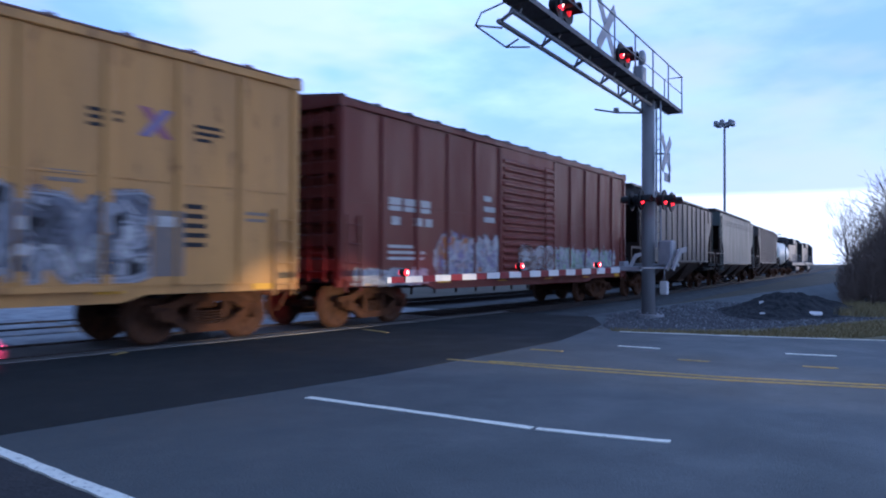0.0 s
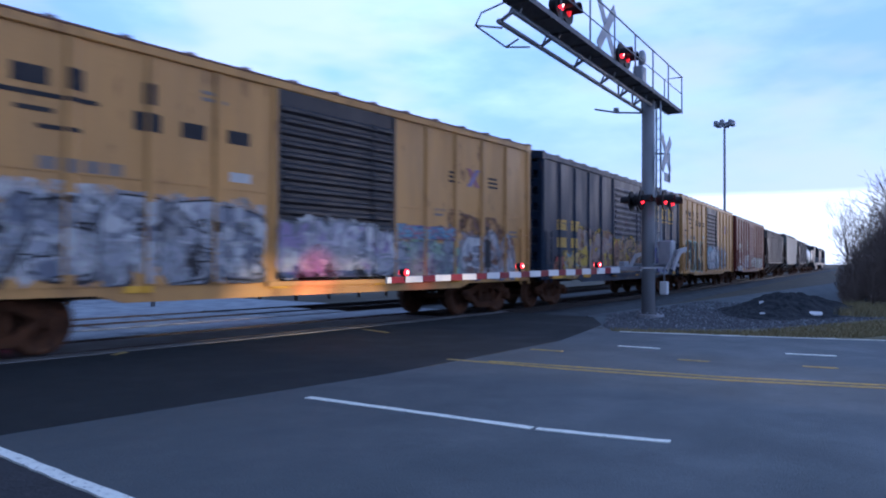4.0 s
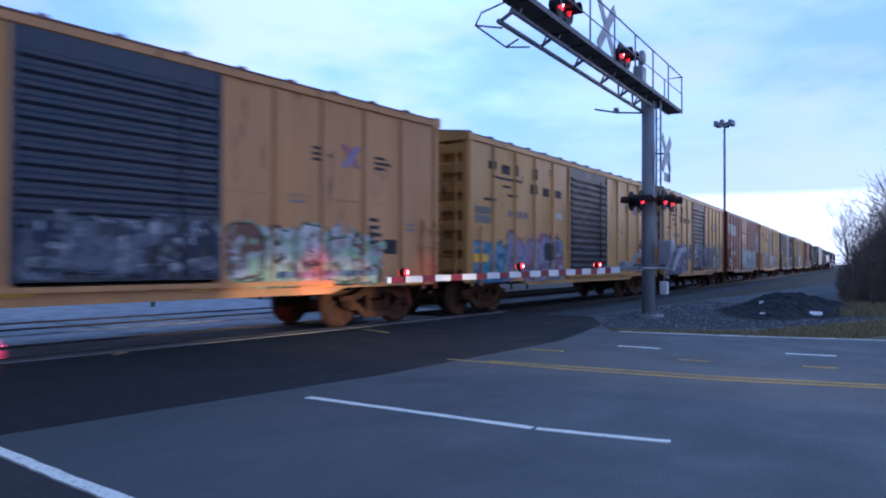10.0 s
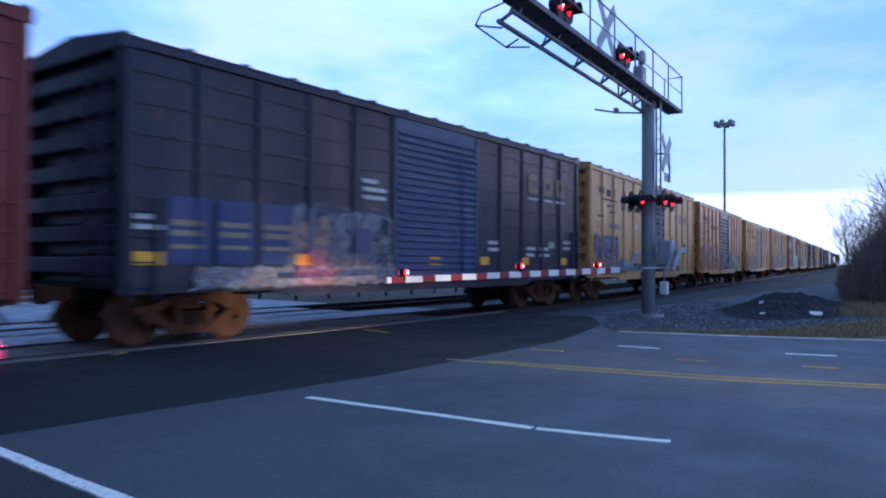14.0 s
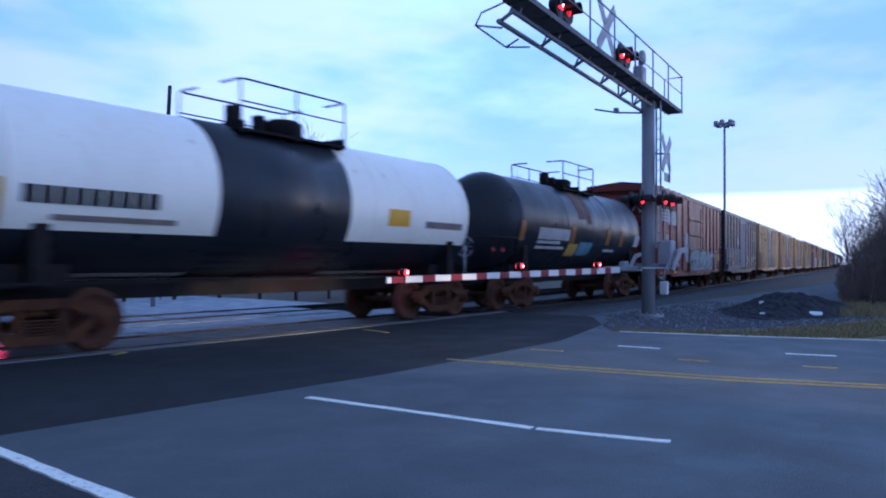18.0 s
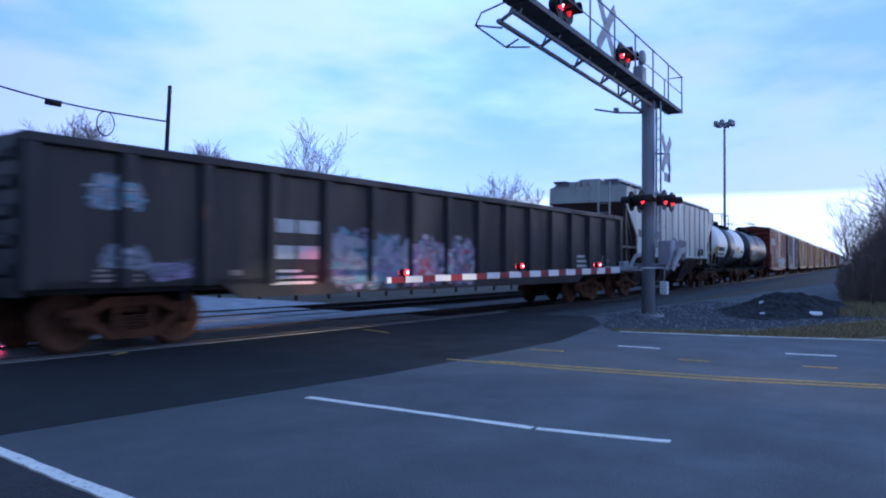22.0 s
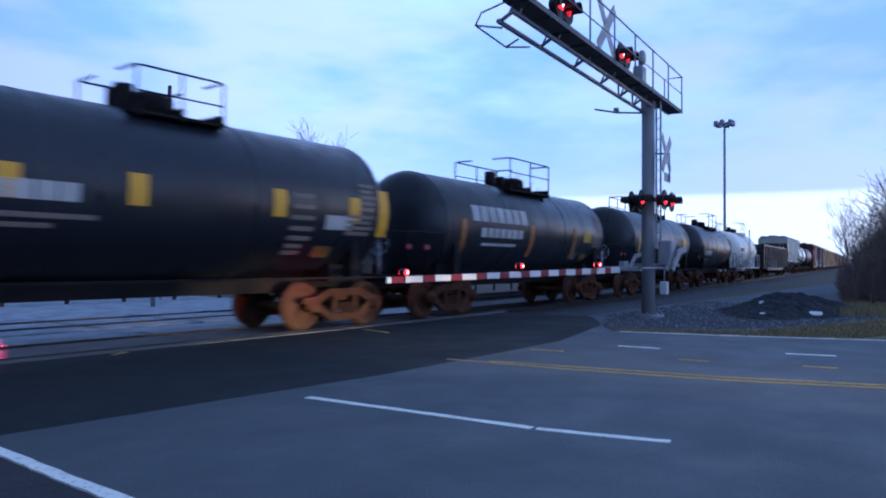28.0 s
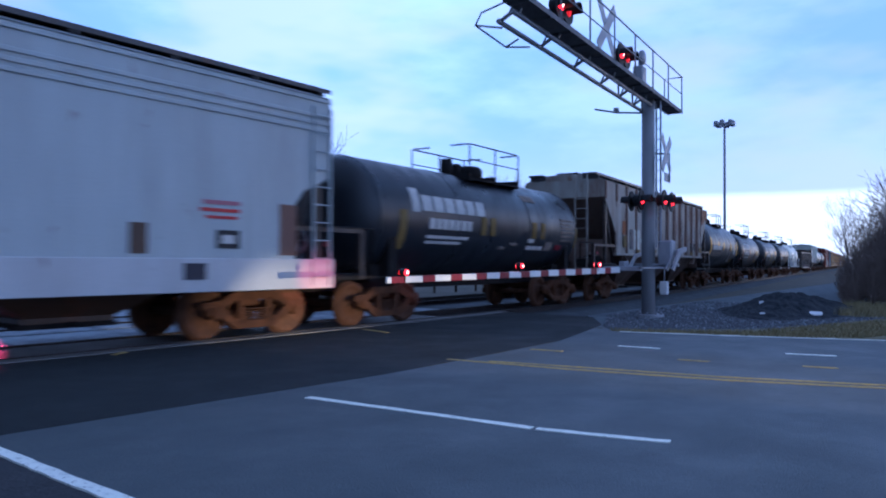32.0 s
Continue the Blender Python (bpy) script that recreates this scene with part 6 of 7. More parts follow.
c = tank_car(-233.4, "white tank car with grey lettering and a grey saddle strap", "tank_white", shell=10.6, radius=1.34, axis=2.34, frame_key="gate_white", through=False, deck=(-0.75, 1.40))
for x in (-3.2, -2.4, 2.2, 3.0):
    part("strut", Geo().rod((x, -1.1, 1.62), (x + (0.35 if x < 0 else -0.35), -1.34, 1.02), 0.045, None, 8), M["gate_white"], c)
T = (1.34, 2.34)
on_tank(c, "lettering", M["slate"], -3.75, -2.0, 2.20, 2.46, *T, 8, 0.2)
on_tank(c, "small_print", M["slate"], -3.75, -2.2, 1.97, 2.04, *T, 3, 0.12)
on_tank(c, "small_print", M["slate"], -3.6, -2.3, 1.80, 1.87, *T, 3, 0.12)
on_tank(c, "saddle_strap", M["hopper_grey"], 0.25, 0.85, 1.06, 3.62, *T, rows=12)
on_tank(c, "yellow_patch", M["gold_mark"], 1.6, 2.3, 2.02, 2.27, *T)
on_tank(c, "small_print", M["slate"], 4.0, 4.65, 2.40, 2.90, *T)
on_tank(c, "small_print", M["slate"], 4.2, 4.5, 1.75, 2.0, *T)
for x, z0, z1 in ((-4.45, 2.05, 2.85), (-2.18, 2.2, 2.58), (-0.6, 2.15, 2.5), (1.13, 2.06, 2.62), (2.9, 2.1, 2.5)):
    on_tank(c, "grey_strip", M["hopper_grey"], x, x + 0.26, z0, z1, *T)

T = (1.32, 2.26)


def black_tank(mid, label, radius=1.32, axis=2.26, deck=(-1.15, 1.4), rail=0.72):
    t = tank_car(mid, label, "tank_black", shell=10.9, radius=radius, axis=axis, ladder=False, deck=deck, rail=rail)
    for k in range(5):
        on_tank(t, "small_print", M["faded_mark"], 4.3, 4.7 + 0.05 * (k % 3), 2.35 + 0.12 * k, 2.42 + 0.12 * k, radius, axis)
    for k in range(4):
        on_tank(t, "small_print", M["faded_mark"], 3.95, 4.62 + 0.08 * (k % 2), 1.86 + 0.11 * k, 1.93 + 0.11 * k, radius, axis)
    for k in range(2):
        on_tank(t, "small_print", M["faded_mark"], 2.55, 2.95, 1.46 + 0.12 * k, 1.53 + 0.12 * k, radius, axis)
    on_tank(t, "placard", M["dull_gold"], 3.3, 3.75, 1.42, 1.62, radius, axis)
    return t


c = black_tank(-246.05, "black tank car with dull yellow strips and small white lettering")
on_tank(c, "lettering", M["white_mark"], -3.95, -2.1, 1.80, 2.05, *T, 9, 0.16)
on_tank(c, "small_print", M["faded_mark"], -3.95, -2.4, 1.52, 1.60, *T)
for x, z0, z1 in ((-4.5, 1.85, 2.5), (-2.2, 1.8, 2.25), (-0.58, 1.8, 2.25), (1.6, 1.75, 2.25), (3.4, 1.75, 2.2)):
    on_tank(c, "yellow_strip", M["orange_patch"], x, x + 0.28, z0, z1, *T)
on_tank(c, "placard", M["dull_gold"], 1.95, 2.9, 1.76, 2.0, *T)

c = black_tank(-259.5, "black tank car with a yellow panel and blocks of white print")
on_tank(c, "yellow_patch", M["yellow_mark"], 3.3, 4.15, 2.12, 2.54, *T)
for z in (2.42, 2.26, 2.10):
    on_tank(c, "small_print", M["faded_mark"], 2.3, 3.2, z, z + 0.09, *T)
on_tank(c, "lettering", M["white_mark"], -3.6, -0.7, 2.4, 2.75, *T, 7, 0.2)
on_tank(c, "number", M["white_mark"], -3.2, -1.1, 1.95, 2.2, *T, 7, 0.2)
for x in (-4.3, 0.5):
    on_tank(c, "yellow_strip", M["gold_mark"], x, x + 0.28, 1.6, 2.4, *T)

c = black_tank(-273.4, "black tank car with bold white lettering and brown straps")
on_tank(c, "lettering", M["white_mark"], -3.7, -0.7, 2.38, 2.78, *T, 7, 0.2)
on_tank(c, "number", M["white_mark"], -3.3, -1.0, 1.98, 2.22, *T, 7, 0.2)
on_tank(c, "small_print", M["white_mark"], -3.2, -1.4, 1.76, 1.83, *T)
for x in (-4.25, -0.6, 2.4):
    on_tank(c, "yellow_strip", M["orange_patch"], x, x + 0.24, 1.5, 2.4, *T)
on_tank(c, "placard", M["gold_mark"], 3.2, 3.8, 2.0, 2.35, *T)

T = (1.42, 2.42)
c = black_tank(-286.2, "black tank car with bright yellow strips along its side", *T, (-0.25, 1.45), 0.55)
on_tank(c, "lettering", M["white_mark"], -4.0, -1.25, 2.14, 2.40, *T, 9, 0.12)
on_tank(c, "small_print", M["faded_mark"], -4.0, -1.0, 1.90, 1.97, *T)
on_tank(c, "small_print", M["faded_mark"], -4.0, -1.6, 1.77, 1.83, *T)
for x, z0, z1 in ((-4.75, 1.85, 2.85), (-2.36, 2.15, 2.6), (-0.57, 2.15, 2.63), (2.11, 2.13, 2.62), (4.0, 2.14, 2.6), (4.85, 1.85, 2.8)):
    on_tank(c, "yellow_strip", M["yellow_mark"], x, x + 0.3, z0, z1, *T)
for z in (2.5, 2.3, 2.1, 1.9, 1.72):
    on_tank(c, "small_print", M["faded_mark"], 2.55, 3.1, z, z + 0.08, *T)
on_tank(c, "placard", M["white_mark"], 3.4, 4.1, 1.95, 2.22, *T)

c = hopper_car(-301.6, "grey covered hopper with heavy rust streaks between its ribs", "hopper_rusty", "brown_bay", "roof_dark", length=17.2, cut=1.32, end_key="end_brown", low=1.70, rib_key="rib_rust")
part("rust_stain", Geo().prism([(-7.2, 1.72), (7.2, 1.72), (7.2, 3.3), (8.5, 3.68), (8.5, 4.17), (-8.5, 4.17), (-8.5, 3.68), (-7.2, 3.3)], "y", -1.4745, -1.466), weeping_rust(1.2171, -8.52), c, "brown rust weeping down beside the ribs")
for x, w, low in ((7.25, 0.75, 3.42), (8.02, 0.5, 3.62)):
    part("rust_patch", Geo().prism([(x, 4.16), (x + w, 4.16), (x + w * 0.95, low + 0.1), (x + w * 0.5, low), (x + 0.06, low + 0.2)], "y", -1.479, -1.46), spray_haze("rust_orange", 3.0, 0.12), c, "orange rust at the top corner")
for x, z, w, h in ((4.36, 1.74, 0.62, 0.14), (6.5, 1.90, 0.52, 0.24), (-6.6, 1.92, 0.36, 0.42), (-4.85, 1.74, 0.32, 0.12), (-2.4, 1.74, 0.36, 0.12), (-0.5, 1.74, 0.36, 0.12)):
    bars(c, "reflector_strip", M["dull_gold"], x, z, w, h, 1, side=-1.525, gap=0.0)
bars(c, "rust_patch", M["orange_rust"], -6.6, 2.38, 0.36, 0.5, 1, side=-1.485, gap=0.0)
bars(c, "lettering_patch", M["slate"], -5.7, 1.85, 0.42, 0.75, 1, side=-1.485, gap=0)
bars(c, "lettering_patch", M["hopper_grey"], -5.15, 1.85, 0.75, 0.76, 1, side=-1.485, gap=0)
bars(c, "lettering_patch", M["hopper_grey"], -4.2, 2.12, 1.3, 0.18, 2, side=-1.485, gap=0.1)
bars(c, "placard", M["black_mark"], 4.5, 1.98, 1.45, 0.34, 2, side=-1.525, gap=0.55)

T = (1.34, 2.34)
c = tank_car(-317.75, "black tank car with bold white lettering on its side", "tank_black", shell=10.9, radius=1.34, axis=2.34, ladder=False, deck=(-0.85, 1.85))
on_tank(c, "lettering", M["white_mark"], -3.35, -0.6, 2.50, 2.86, *T, 6, 0.18)
on_tank(c, "emblem", M["white_mark"], -3.75, -3.45, 2.46, 3.0, *T)
on_tank(c, "number", M["white_mark"], -3.1, -1.25, 2.10, 2.34, *T, 7, 0.2)
on_tank(c, "small_print", M["white_mark"], -3.15, -1.4, 1.88, 1.95, *T)
on_tank(c, "small_print", M["white_mark"], -3.15, -1.7, 1.76, 1.82, *T)
for x in (-4.2, -0.85, -0.4, 1.92, 2.46):
    on_tank(c, "yellow_strip", M["dull_gold"], x, x + 0.26, 1.62 if x < -4 else 2.02, 2.48, *T)
on_tank(c, "small_print", M["white_mark"], 1.75, 2.75, 1.70, 1.80, *T, 3, 0.12)
on_tank(c, "small_print", M["white_mark"], 1.75, 2.1, 1.90, 2.0, *T)
on_tank(c, "small_print", M["faded_mark"], 1.75, 2.5, 3.08, 3.27, *T, 4, 0.2)
on_tank(c, "small_print", M["faded_mark"], 0.2, 0.55, 1.68, 1.75, *T)
on_tank(c, "small_print", M["faded_mark"], 0.75, 1.15, 1.80, 1.87, *T)
on_tank(c, "placard", M["faded_mark"], 2.85, 3.3, 1.69, 1.94, *T)
on_tank(c, "red_patch", M["gate_red"], 3.55, 3.95, 1.72, 1.86, *T)
for k in range(6):
    on_tank(c, "small_print", M["faded_mark"], 3.8, 4.75 - 0.12 * (k % 3), 2.60 - 0.125 * k, 2.67 - 0.125 * k, *T, 5, 0.15)
on_tank(c, "yellow_strip", M["dull_gold"], 4.82, 4.95, 1.80, 2.42, *T)

c = hopper_car(-333.25, "pale smooth-sided covered hopper with a white lower skirt", "hopper_white", "brown_bay", length=17.2, smooth=True, cut=0.85, skirt="skirt_white")
bars(c, "emblem", spray("pink"), 5.85, 2.25, 0.7, 0.07, 1, side=-1.475, gap=0)
bars(c, "emblem", spray("red"), 5.8, 2.13, 0.75, 0.06, 1, side=-1.475, gap=0)
bars(c, "emblem", spray("red"), 5.9, 2.02, 0.6, 0.05, 1, side=-1.475, gap=0)
bars(c, "placard", M["black_mark"], 6.1, 1.54, 0.45, 0.3, 1, side=-1.475, gap=0)
bars(c, "placard", M["white_mark"], 6.2, 1.62, 0.25, 0.14, 1, side=-1.482, gap=0)
bars(c, "repair_patch", M["brown_bay"], 4.62, 1.44, 0.28, 0.46, 1, side=-1.475, gap=0)
bars(c, "repair_patch", M["stain"], 7.4, 1.44, 0.38, 0.9, 1, side=-1.475, gap=0)
bars(c, "placard", M["slate"], 5.5, 1.04, 0.4, 0.26, 1, side=-1.502, gap=0)


# ================= crossing signals =================
PX, PY = 18.95, 7.44


def flasher(parent, x, y, z, lit=True, toward=-1):
    """One round signal head: black disc, hood and red lens; it faces along -y (toward < 0) or +y."""
    k = toward
    g = Geo()
    g.rod((x, y, z), (x, y + k * 0.03, z), 0.27, None, 24)
    g.rod((x, y - k * 0.16, z), (x, y, z), 0.16, 0.12, 16)
    head = part("signal_head", g, M["signal_black"], parent, "black signal disc with hood")
    h = Geo()
    n = 12
    for i in range(n + 1):
        a = math.radians(-20 + 220 * i / n)
        for r in (0.125, 0.137):
            for d in (0.03, 0.28):
                h.v.append((x + math.cos(a) * r, y + k * d, z + math.sin(a) * r))
    for i in range(n):
        q = i * 4
        for a, b in ((0, 1), (1, 3), (3, 2), (2, 0)):
            h.face([q + a, q + b, q + 4 + b, q + 4 + a])
    h.face([0, 1, 3, 2])
    h.face([n * 4, n * 4 + 2, n * 4 + 3, n * 4 + 1])
    part("hood", h, M["signal_black"], head)
    l = Geo()
    l.lathe([(0.0, 0.108), (k * 0.02, 0.105), (k * 0.04, 0.07), (k * 0.045, 0.01)], "y", (x, y + k * 0.03, z), 18)
    part("lens", l, M["lens_lit"] if lit else M["lens_dim"], head, "glowing red lens")
    if lit:
        l = Geo()
        l.lathe([(k * 0.046, 0.040), (k * 0.058, 0.028), (k * 0.062, 0.004)], "y", (x, y + k * 0.03, z), 12)
        part("bulb", l, M["bulb"], head, "white-hot lamp core")
    return head


def crossbuck(parent, x, y, z, size=1.2, name="crossbuck"):
    g = Geo()
    for s in (-1, 1):
        a = math.radians(45 * s)
        d, n = Vector((math.cos(a), math.sin(a))) * size / 2, Vector((-math.sin(a), math.cos(a))) * 0.13
        g.prism([(x - d.x - n.x, z - d.y - n.y), (x + d.x - n.x, z + d.y - n.y), (x + d.x + n.x, z + d.y + n.y), (x - d.x + n.x, z - d.y + n.y)], "y", y - 0.006 * s, y + 0.012)
    return part(name, g, M["sign_back"], parent, "bare grey crossbuck sign seen from the side")


mast = thing("crossing_signal", "grey steel cantilever signal mast with red flashing lights", "crossing signal")
mast.location, mast.rotation_euler = (PX, PY, 0), (0, 0, radians(6.0))
g = Geo()
g.rod((0, 0.055, -0.2), (0, 0.055, 5.9), 0.178, 0.172, 24)
g.rod((0, 0, -0.2), (0, 0, -0.04), 0.36, None, 20)
for k in range(8):
    a = k * math.pi / 4
    g.rod((0.30 * math.cos(a), 0.30 * math.sin(a), -0.06), (0.30 * math.cos(a), 0.30 * math.sin(a), 0.03), 0.03, None, 6)
part("mast", g, M["pole_grey"], mast, "round grey steel mast")
lad = hang("ladder", shared("ladder|mast", lambda: ladder_geo(4.0, 14, 0.38), M["galv"]), mast)
lad.location, lad.rotation_euler = (0.34, -0.13, 1.75), (0, 0, radians(32))
# arm: two lower chords with ladder bracing under a railed walkway
ARM0, ARM1 = -8.75, 2.22
for y, z, r in ((0.20, 5.46, 0.045), (-0.05, 5.60, 0.045)):
    g = Geo()
    g.rod((ARM0 + 0.1, y, z), (0.25, y, z), r, None, 10)
    part("arm_chord", g, M["pole_grey"], mast)
CROSS = (ARM0 + 0.15, -6.9, -5.2, -3.55, -2.1, -0.95, -0.1)
for i, x in enumerate(CROSS):
    g = Geo()
    g.rod((x, 0.20, 5.46), (x, -0.05, 5.60), 0.036, None, 8)
    g.rod((x + 0.25, -0.05, 5.60), (x + 0.25, -0.10, 5.76), 0.03, None, 8)
    if 1 <= i:
        g.rod((x + 0.05, 0.20, 5.46), (x + 0.05, 0.04, 5.76), 0.020, None, 8)
    if i >= 4:
        g.rod((x, 0.20, 5.46), (x - 0.55, 0.04, 5.76), 0.024, None, 8)
    part("arm_brace", g, M["pole_grey"], mast)
g = Geo()
g.box(ARM0, ARM1, -0.33, 0.06, 5.765, 5.80, 0.005)
for y in (-0.34, 0.06):
    g.box(ARM0, ARM1, y, y + 0.012, 5.74, 5.84)
for i in range(12):
    x = ARM0 + 0.2 + i * 0.95
    g.box(x, x + 0.05, -0.32, 0.05, 5.73, 5.766)
part("walkway", g, M["grating"], mast, "dark steel grating walkway along the arm")
g = Geo()
n = 8
for i in range(n):
    x = ARM0 + 0.05 + (ARM1 - ARM0 - 0.1) * i / (n - 1)
    g.rod((x, -0.33, 5.80), (x, -0.33, 6.83), 0.020, None, 8)
g.path([(ARM0, -0.33, 6.83), (ARM1, -0.33, 6.83)], 0.022)
g.path([(ARM0, -0.33, 6.32), (ARM1, -0.33, 6.32)], 0.016)
g.path([(ARM1 - 0.03, -0.33, 6.83), (ARM1 - 0.03, 0.18, 6.83), (ARM1 - 0.03, 0.18, 5.80)], 0.020)
part("railing", g, M["galv"], mast)
g = Geo()
g.path([(ARM0 + 0.3, 0.2, 5.84), (ARM0 - 0.05, 0.45, 5.60), (ARM0 + 0.05, 0.62, 5.44), (ARM0 + 1.15, 0.58, 5.34), (ARM0 + 1.5, 0.25, 5.38)], 0.018)
g.path([(ARM0 + 0.05, 0.62, 5.44), (ARM0 + 0.35, 0.25, 5.42)], 0.018)
g.path([(ARM0 + 1.15, 0.58, 5.34), (ARM0 + 1.0, 0.25, 5.40)], 0.018)
part("tip_cage", g, M["galv"], mast)
# heads and signs over the road
for x in (-6.55, -6.15, -2.75, -2.3):
    flasher(mast, x, -0.05, 6.33, x in (-6.55, -2.75), -1)
    g = Geo()
    g.rod((x, 0.02, 5.80), (x, 0.02, 6.3), 0.04, None, 8)
    part("signal_stem", g, M["signal_black"], mast)
crossbuck(mast, -3.95, -0.12, 6.62, 1.6)
g = Geo()
g.rod((-0.95, 0.0, 5.80), (-0.95, 0.0, 6.75), 0.05, None, 10)
g.box(-1.12, -0.78, -0.12, 0.14, 5.95, 6.45, 0.03)
part("bell_case", g, M["galv"], mast, "grey bell bracket and case")
g = Geo()
g.lathe([(-0.07, 0.02), (-0.05, 0.17), (0.0, 0.20), (0.06, 0.17), (0.09, 0.02)], "y", (-0.95, -0.06, 6.68), 18)
part("bell", g, M["galv"], mast, "round grey crossing bell")
# lights and signs on the mast
for x, y, k in ((-0.38, -0.46, -1), (0.38, -0.46, -1), (-0.38, 0.38, 1), (0.38, 0.38, 1), (-0.66, 0.06, -1)):
    flasher(mast, x, y, 3.0, True, k)
g = Geo()
for y in (-0.32, 0.26):
    g.rod((-0.5, y, 3.05), (0.5, y, 3.05), 0.035, None, 10)
g.rod((0, -0.36, 3.05), (0, 0.30, 3.05), 0.035, None, 10)
g.box(-0.22, 0.22, -0.17, 0.28, 3.0, 3.10, 0.01)
part("cross_arm", g, M["signal_black"], mast)
g = Geo()
g.path([(0, 0.1, 5.42), (-0.55, 0.75, 5.40), (-1.15, 1.15, 5.42)], 0.025)
g.box(-0.62, -0.50, 0.70, 0.82, 5.40, 5.52)
part("side_bracket", g, M["galv"], mast)
crossbuck(mast, 0.15, -0.40, 4.28, 1.25)
g = Geo()
g.rod((0.05, -0.1, 4.3), (0.25, -0.45, 4.3), 0.025, None, 8)
g.rod((0.25, -0.45, 4.3), (0.25, -0.45, 3.55), 0.02, None, 8)
part("sign_bracket", g, M["galv"], mast)
g = Geo()
g.box(-0.15, 0.45, -0.43, -0.41, 3.52, 3.76, 0.005)
part("track_count_sign", g, M["galv"], mast, "small blank grey sign under the crossbuck")
g = Geo()
g.box(0.10, 0.30, -0.42, -0.22, 0.48, 0.84, 0.02)
part("junction_box", g, M["gate_white"], mast, "small pale junction box")
g = Geo()
g.rod((0.2, -0.32, 0.84), (0.2, -0.32, 1.3), 0.02, None, 8)
g.rod((0.05, -0.1, 1.3), (0.2, -0.32, 1.3), 0.02, None, 8)
part("conduit", g, M["galv"], mast)


def crossing_gate(root, tip, y, z_tip, z_root, label, lamps, bands):
    """A lowered gate: striped arm from root to tip along x, lamps on it, motor and counterweight at the mast."""
    gate = thing("crossing_gate", label, "crossing gate", "crossing gates")
    k = 1 if root > tip else -1
    ax = root + k * 1.85
    m = Geo()
    m.box(ax - 0.02, ax + 0.30, y - 0.66, y - 0.28, z_root + 0.10, z_root + 0.78, 0.04)
    m.rod((ax + 0.1, y - 0.80, z_root + 0.12), (ax + 0.1, y + 0.5, z_root + 0.12), 0.05, None, 12)
    part("gate_motor", m, M["galv"], gate, "grey gate mechanism housing")
    for yy, q in ((y - 0.78, 1.0), (y - 0.62, 0.9), (y + 0.42, 0.75)):
        w = Geo()
        w.prism([(ax - k * 0.35, z_root + 0.02), (ax - k * 0.22, z_root - 0.04), (ax + k * 0.30 * q, z_root + 0.42 * q), (ax + k * 0.75 * q, z_root + 0.50 * q), (ax + k * 0.75 * q, z_root + 0.62 * q), (ax + k * 0.2 * q, z_root + 0.56 * q)], "y", yy - 0.02, yy + 0.02)
        part("support_arm", w, M["galv"], gate)
    for yy in (y - 0.52, y + 0.40):
        w = Geo()
        w.box(min(root, ax + k * 0.25), max(root, ax + k * 0.25), yy - 0.03, yy + 0.03, z_root + 0.03, z_root + 0.08)
        part("arm_rail", w, M["pole_grey"], gate)
    w = Geo()
    w.box(min(ax - k * 0.75, ax - k * 0.45), max(ax - k * 0.75, ax - k * 0.45), y + 0.34, y + 0.5, z_root + 0.08, z_root + 0.22, 0.02)
    part("counterweight", w, M["galv"], gate)
    if y > 12:
        st = Geo()
        st.rod((ax, y, -0.3), (ax, y, 2.9), 0.07, None, 14)
        part("post", st, M["galv"], gate)
    r = Geo()
    r.box(min(root, root + k * 0.12), max(root, root + k * 0.12), y - 0.55, y + 0.43, z_root - 0.02, z_root + 0.09, 0.01)
    part("arm_root", r, M["galv"], gate)
    edges = [0.0] + [sum(bands[:i + 1]) / sum(bands) for i in range(len(bands))]
    for i in range(len(bands)):
        a, b = (tip + (root - tip) * e for e in edges[i:i + 2])
        a, b = min(a, b), max(a, b)
        mid = (edges[i] + edges[i + 1]) / 2
        hh, zz = 0.050 + 0.022 * mid, z_tip + (z_root - z_tip) * mid
        st = Geo()
        st.box(a + 0.001, b - 0.001, y - 0.02, y + 0.02, zz - hh, zz + hh, 0.006)
        part("stripe", st, M["gate_red"] if i % 2 else M["gate_white"], gate)
    for x, z in lamps:
        l = Geo()
        l.rod((x, y - 0.05, z), (x, y + 0.05, z), 0.06, None, 14)
        l.box(x - 0.02, x + 0.02, y - 0.02, y + 0.02, z - 0.14, z)
        lamp = part("gate_lamp", l, M["signal_black"], gate, "small red gate lamp")
        for d in (-1, 1):
            e = Geo()
            e.lathe([(0.0, 0.052), (d * 0.02, 0.046), (d * 0.03, 0.01)], "y", (x, y + d * 0.05, z), 14)
            part("lens", e, M["lens_lit"], lamp, "glowing red lens")
            e = Geo()
            e.lathe([(d * 0.028, 0.022), (d * 0.040, 0.016), (d * 0.044, 0.004)], "y", (x, y + d * 0.05, z), 12)
            part("bulb", e, M["bulb"], lamp, "white-hot lamp core")
    return gate


STRIPES = (0.25, 0.75) + (1.0, 0.75) * 10 + (1.2,)
crossing_gate(16.95, 8.30, 7.45, 1.05, 1.16, "lowered crossing gate with red and white striped arm", ((8.72, 1.17), (12.22, 1.27), (15.70, 1.29)), STRIPES)
crossing_gate(0.5, 8.55, 20.0, 1.12, 1.2, "lowered crossing gate on the opposite side of the tracks", ((8.1, 1.24), (4.6, 1.28)), STRIPES)

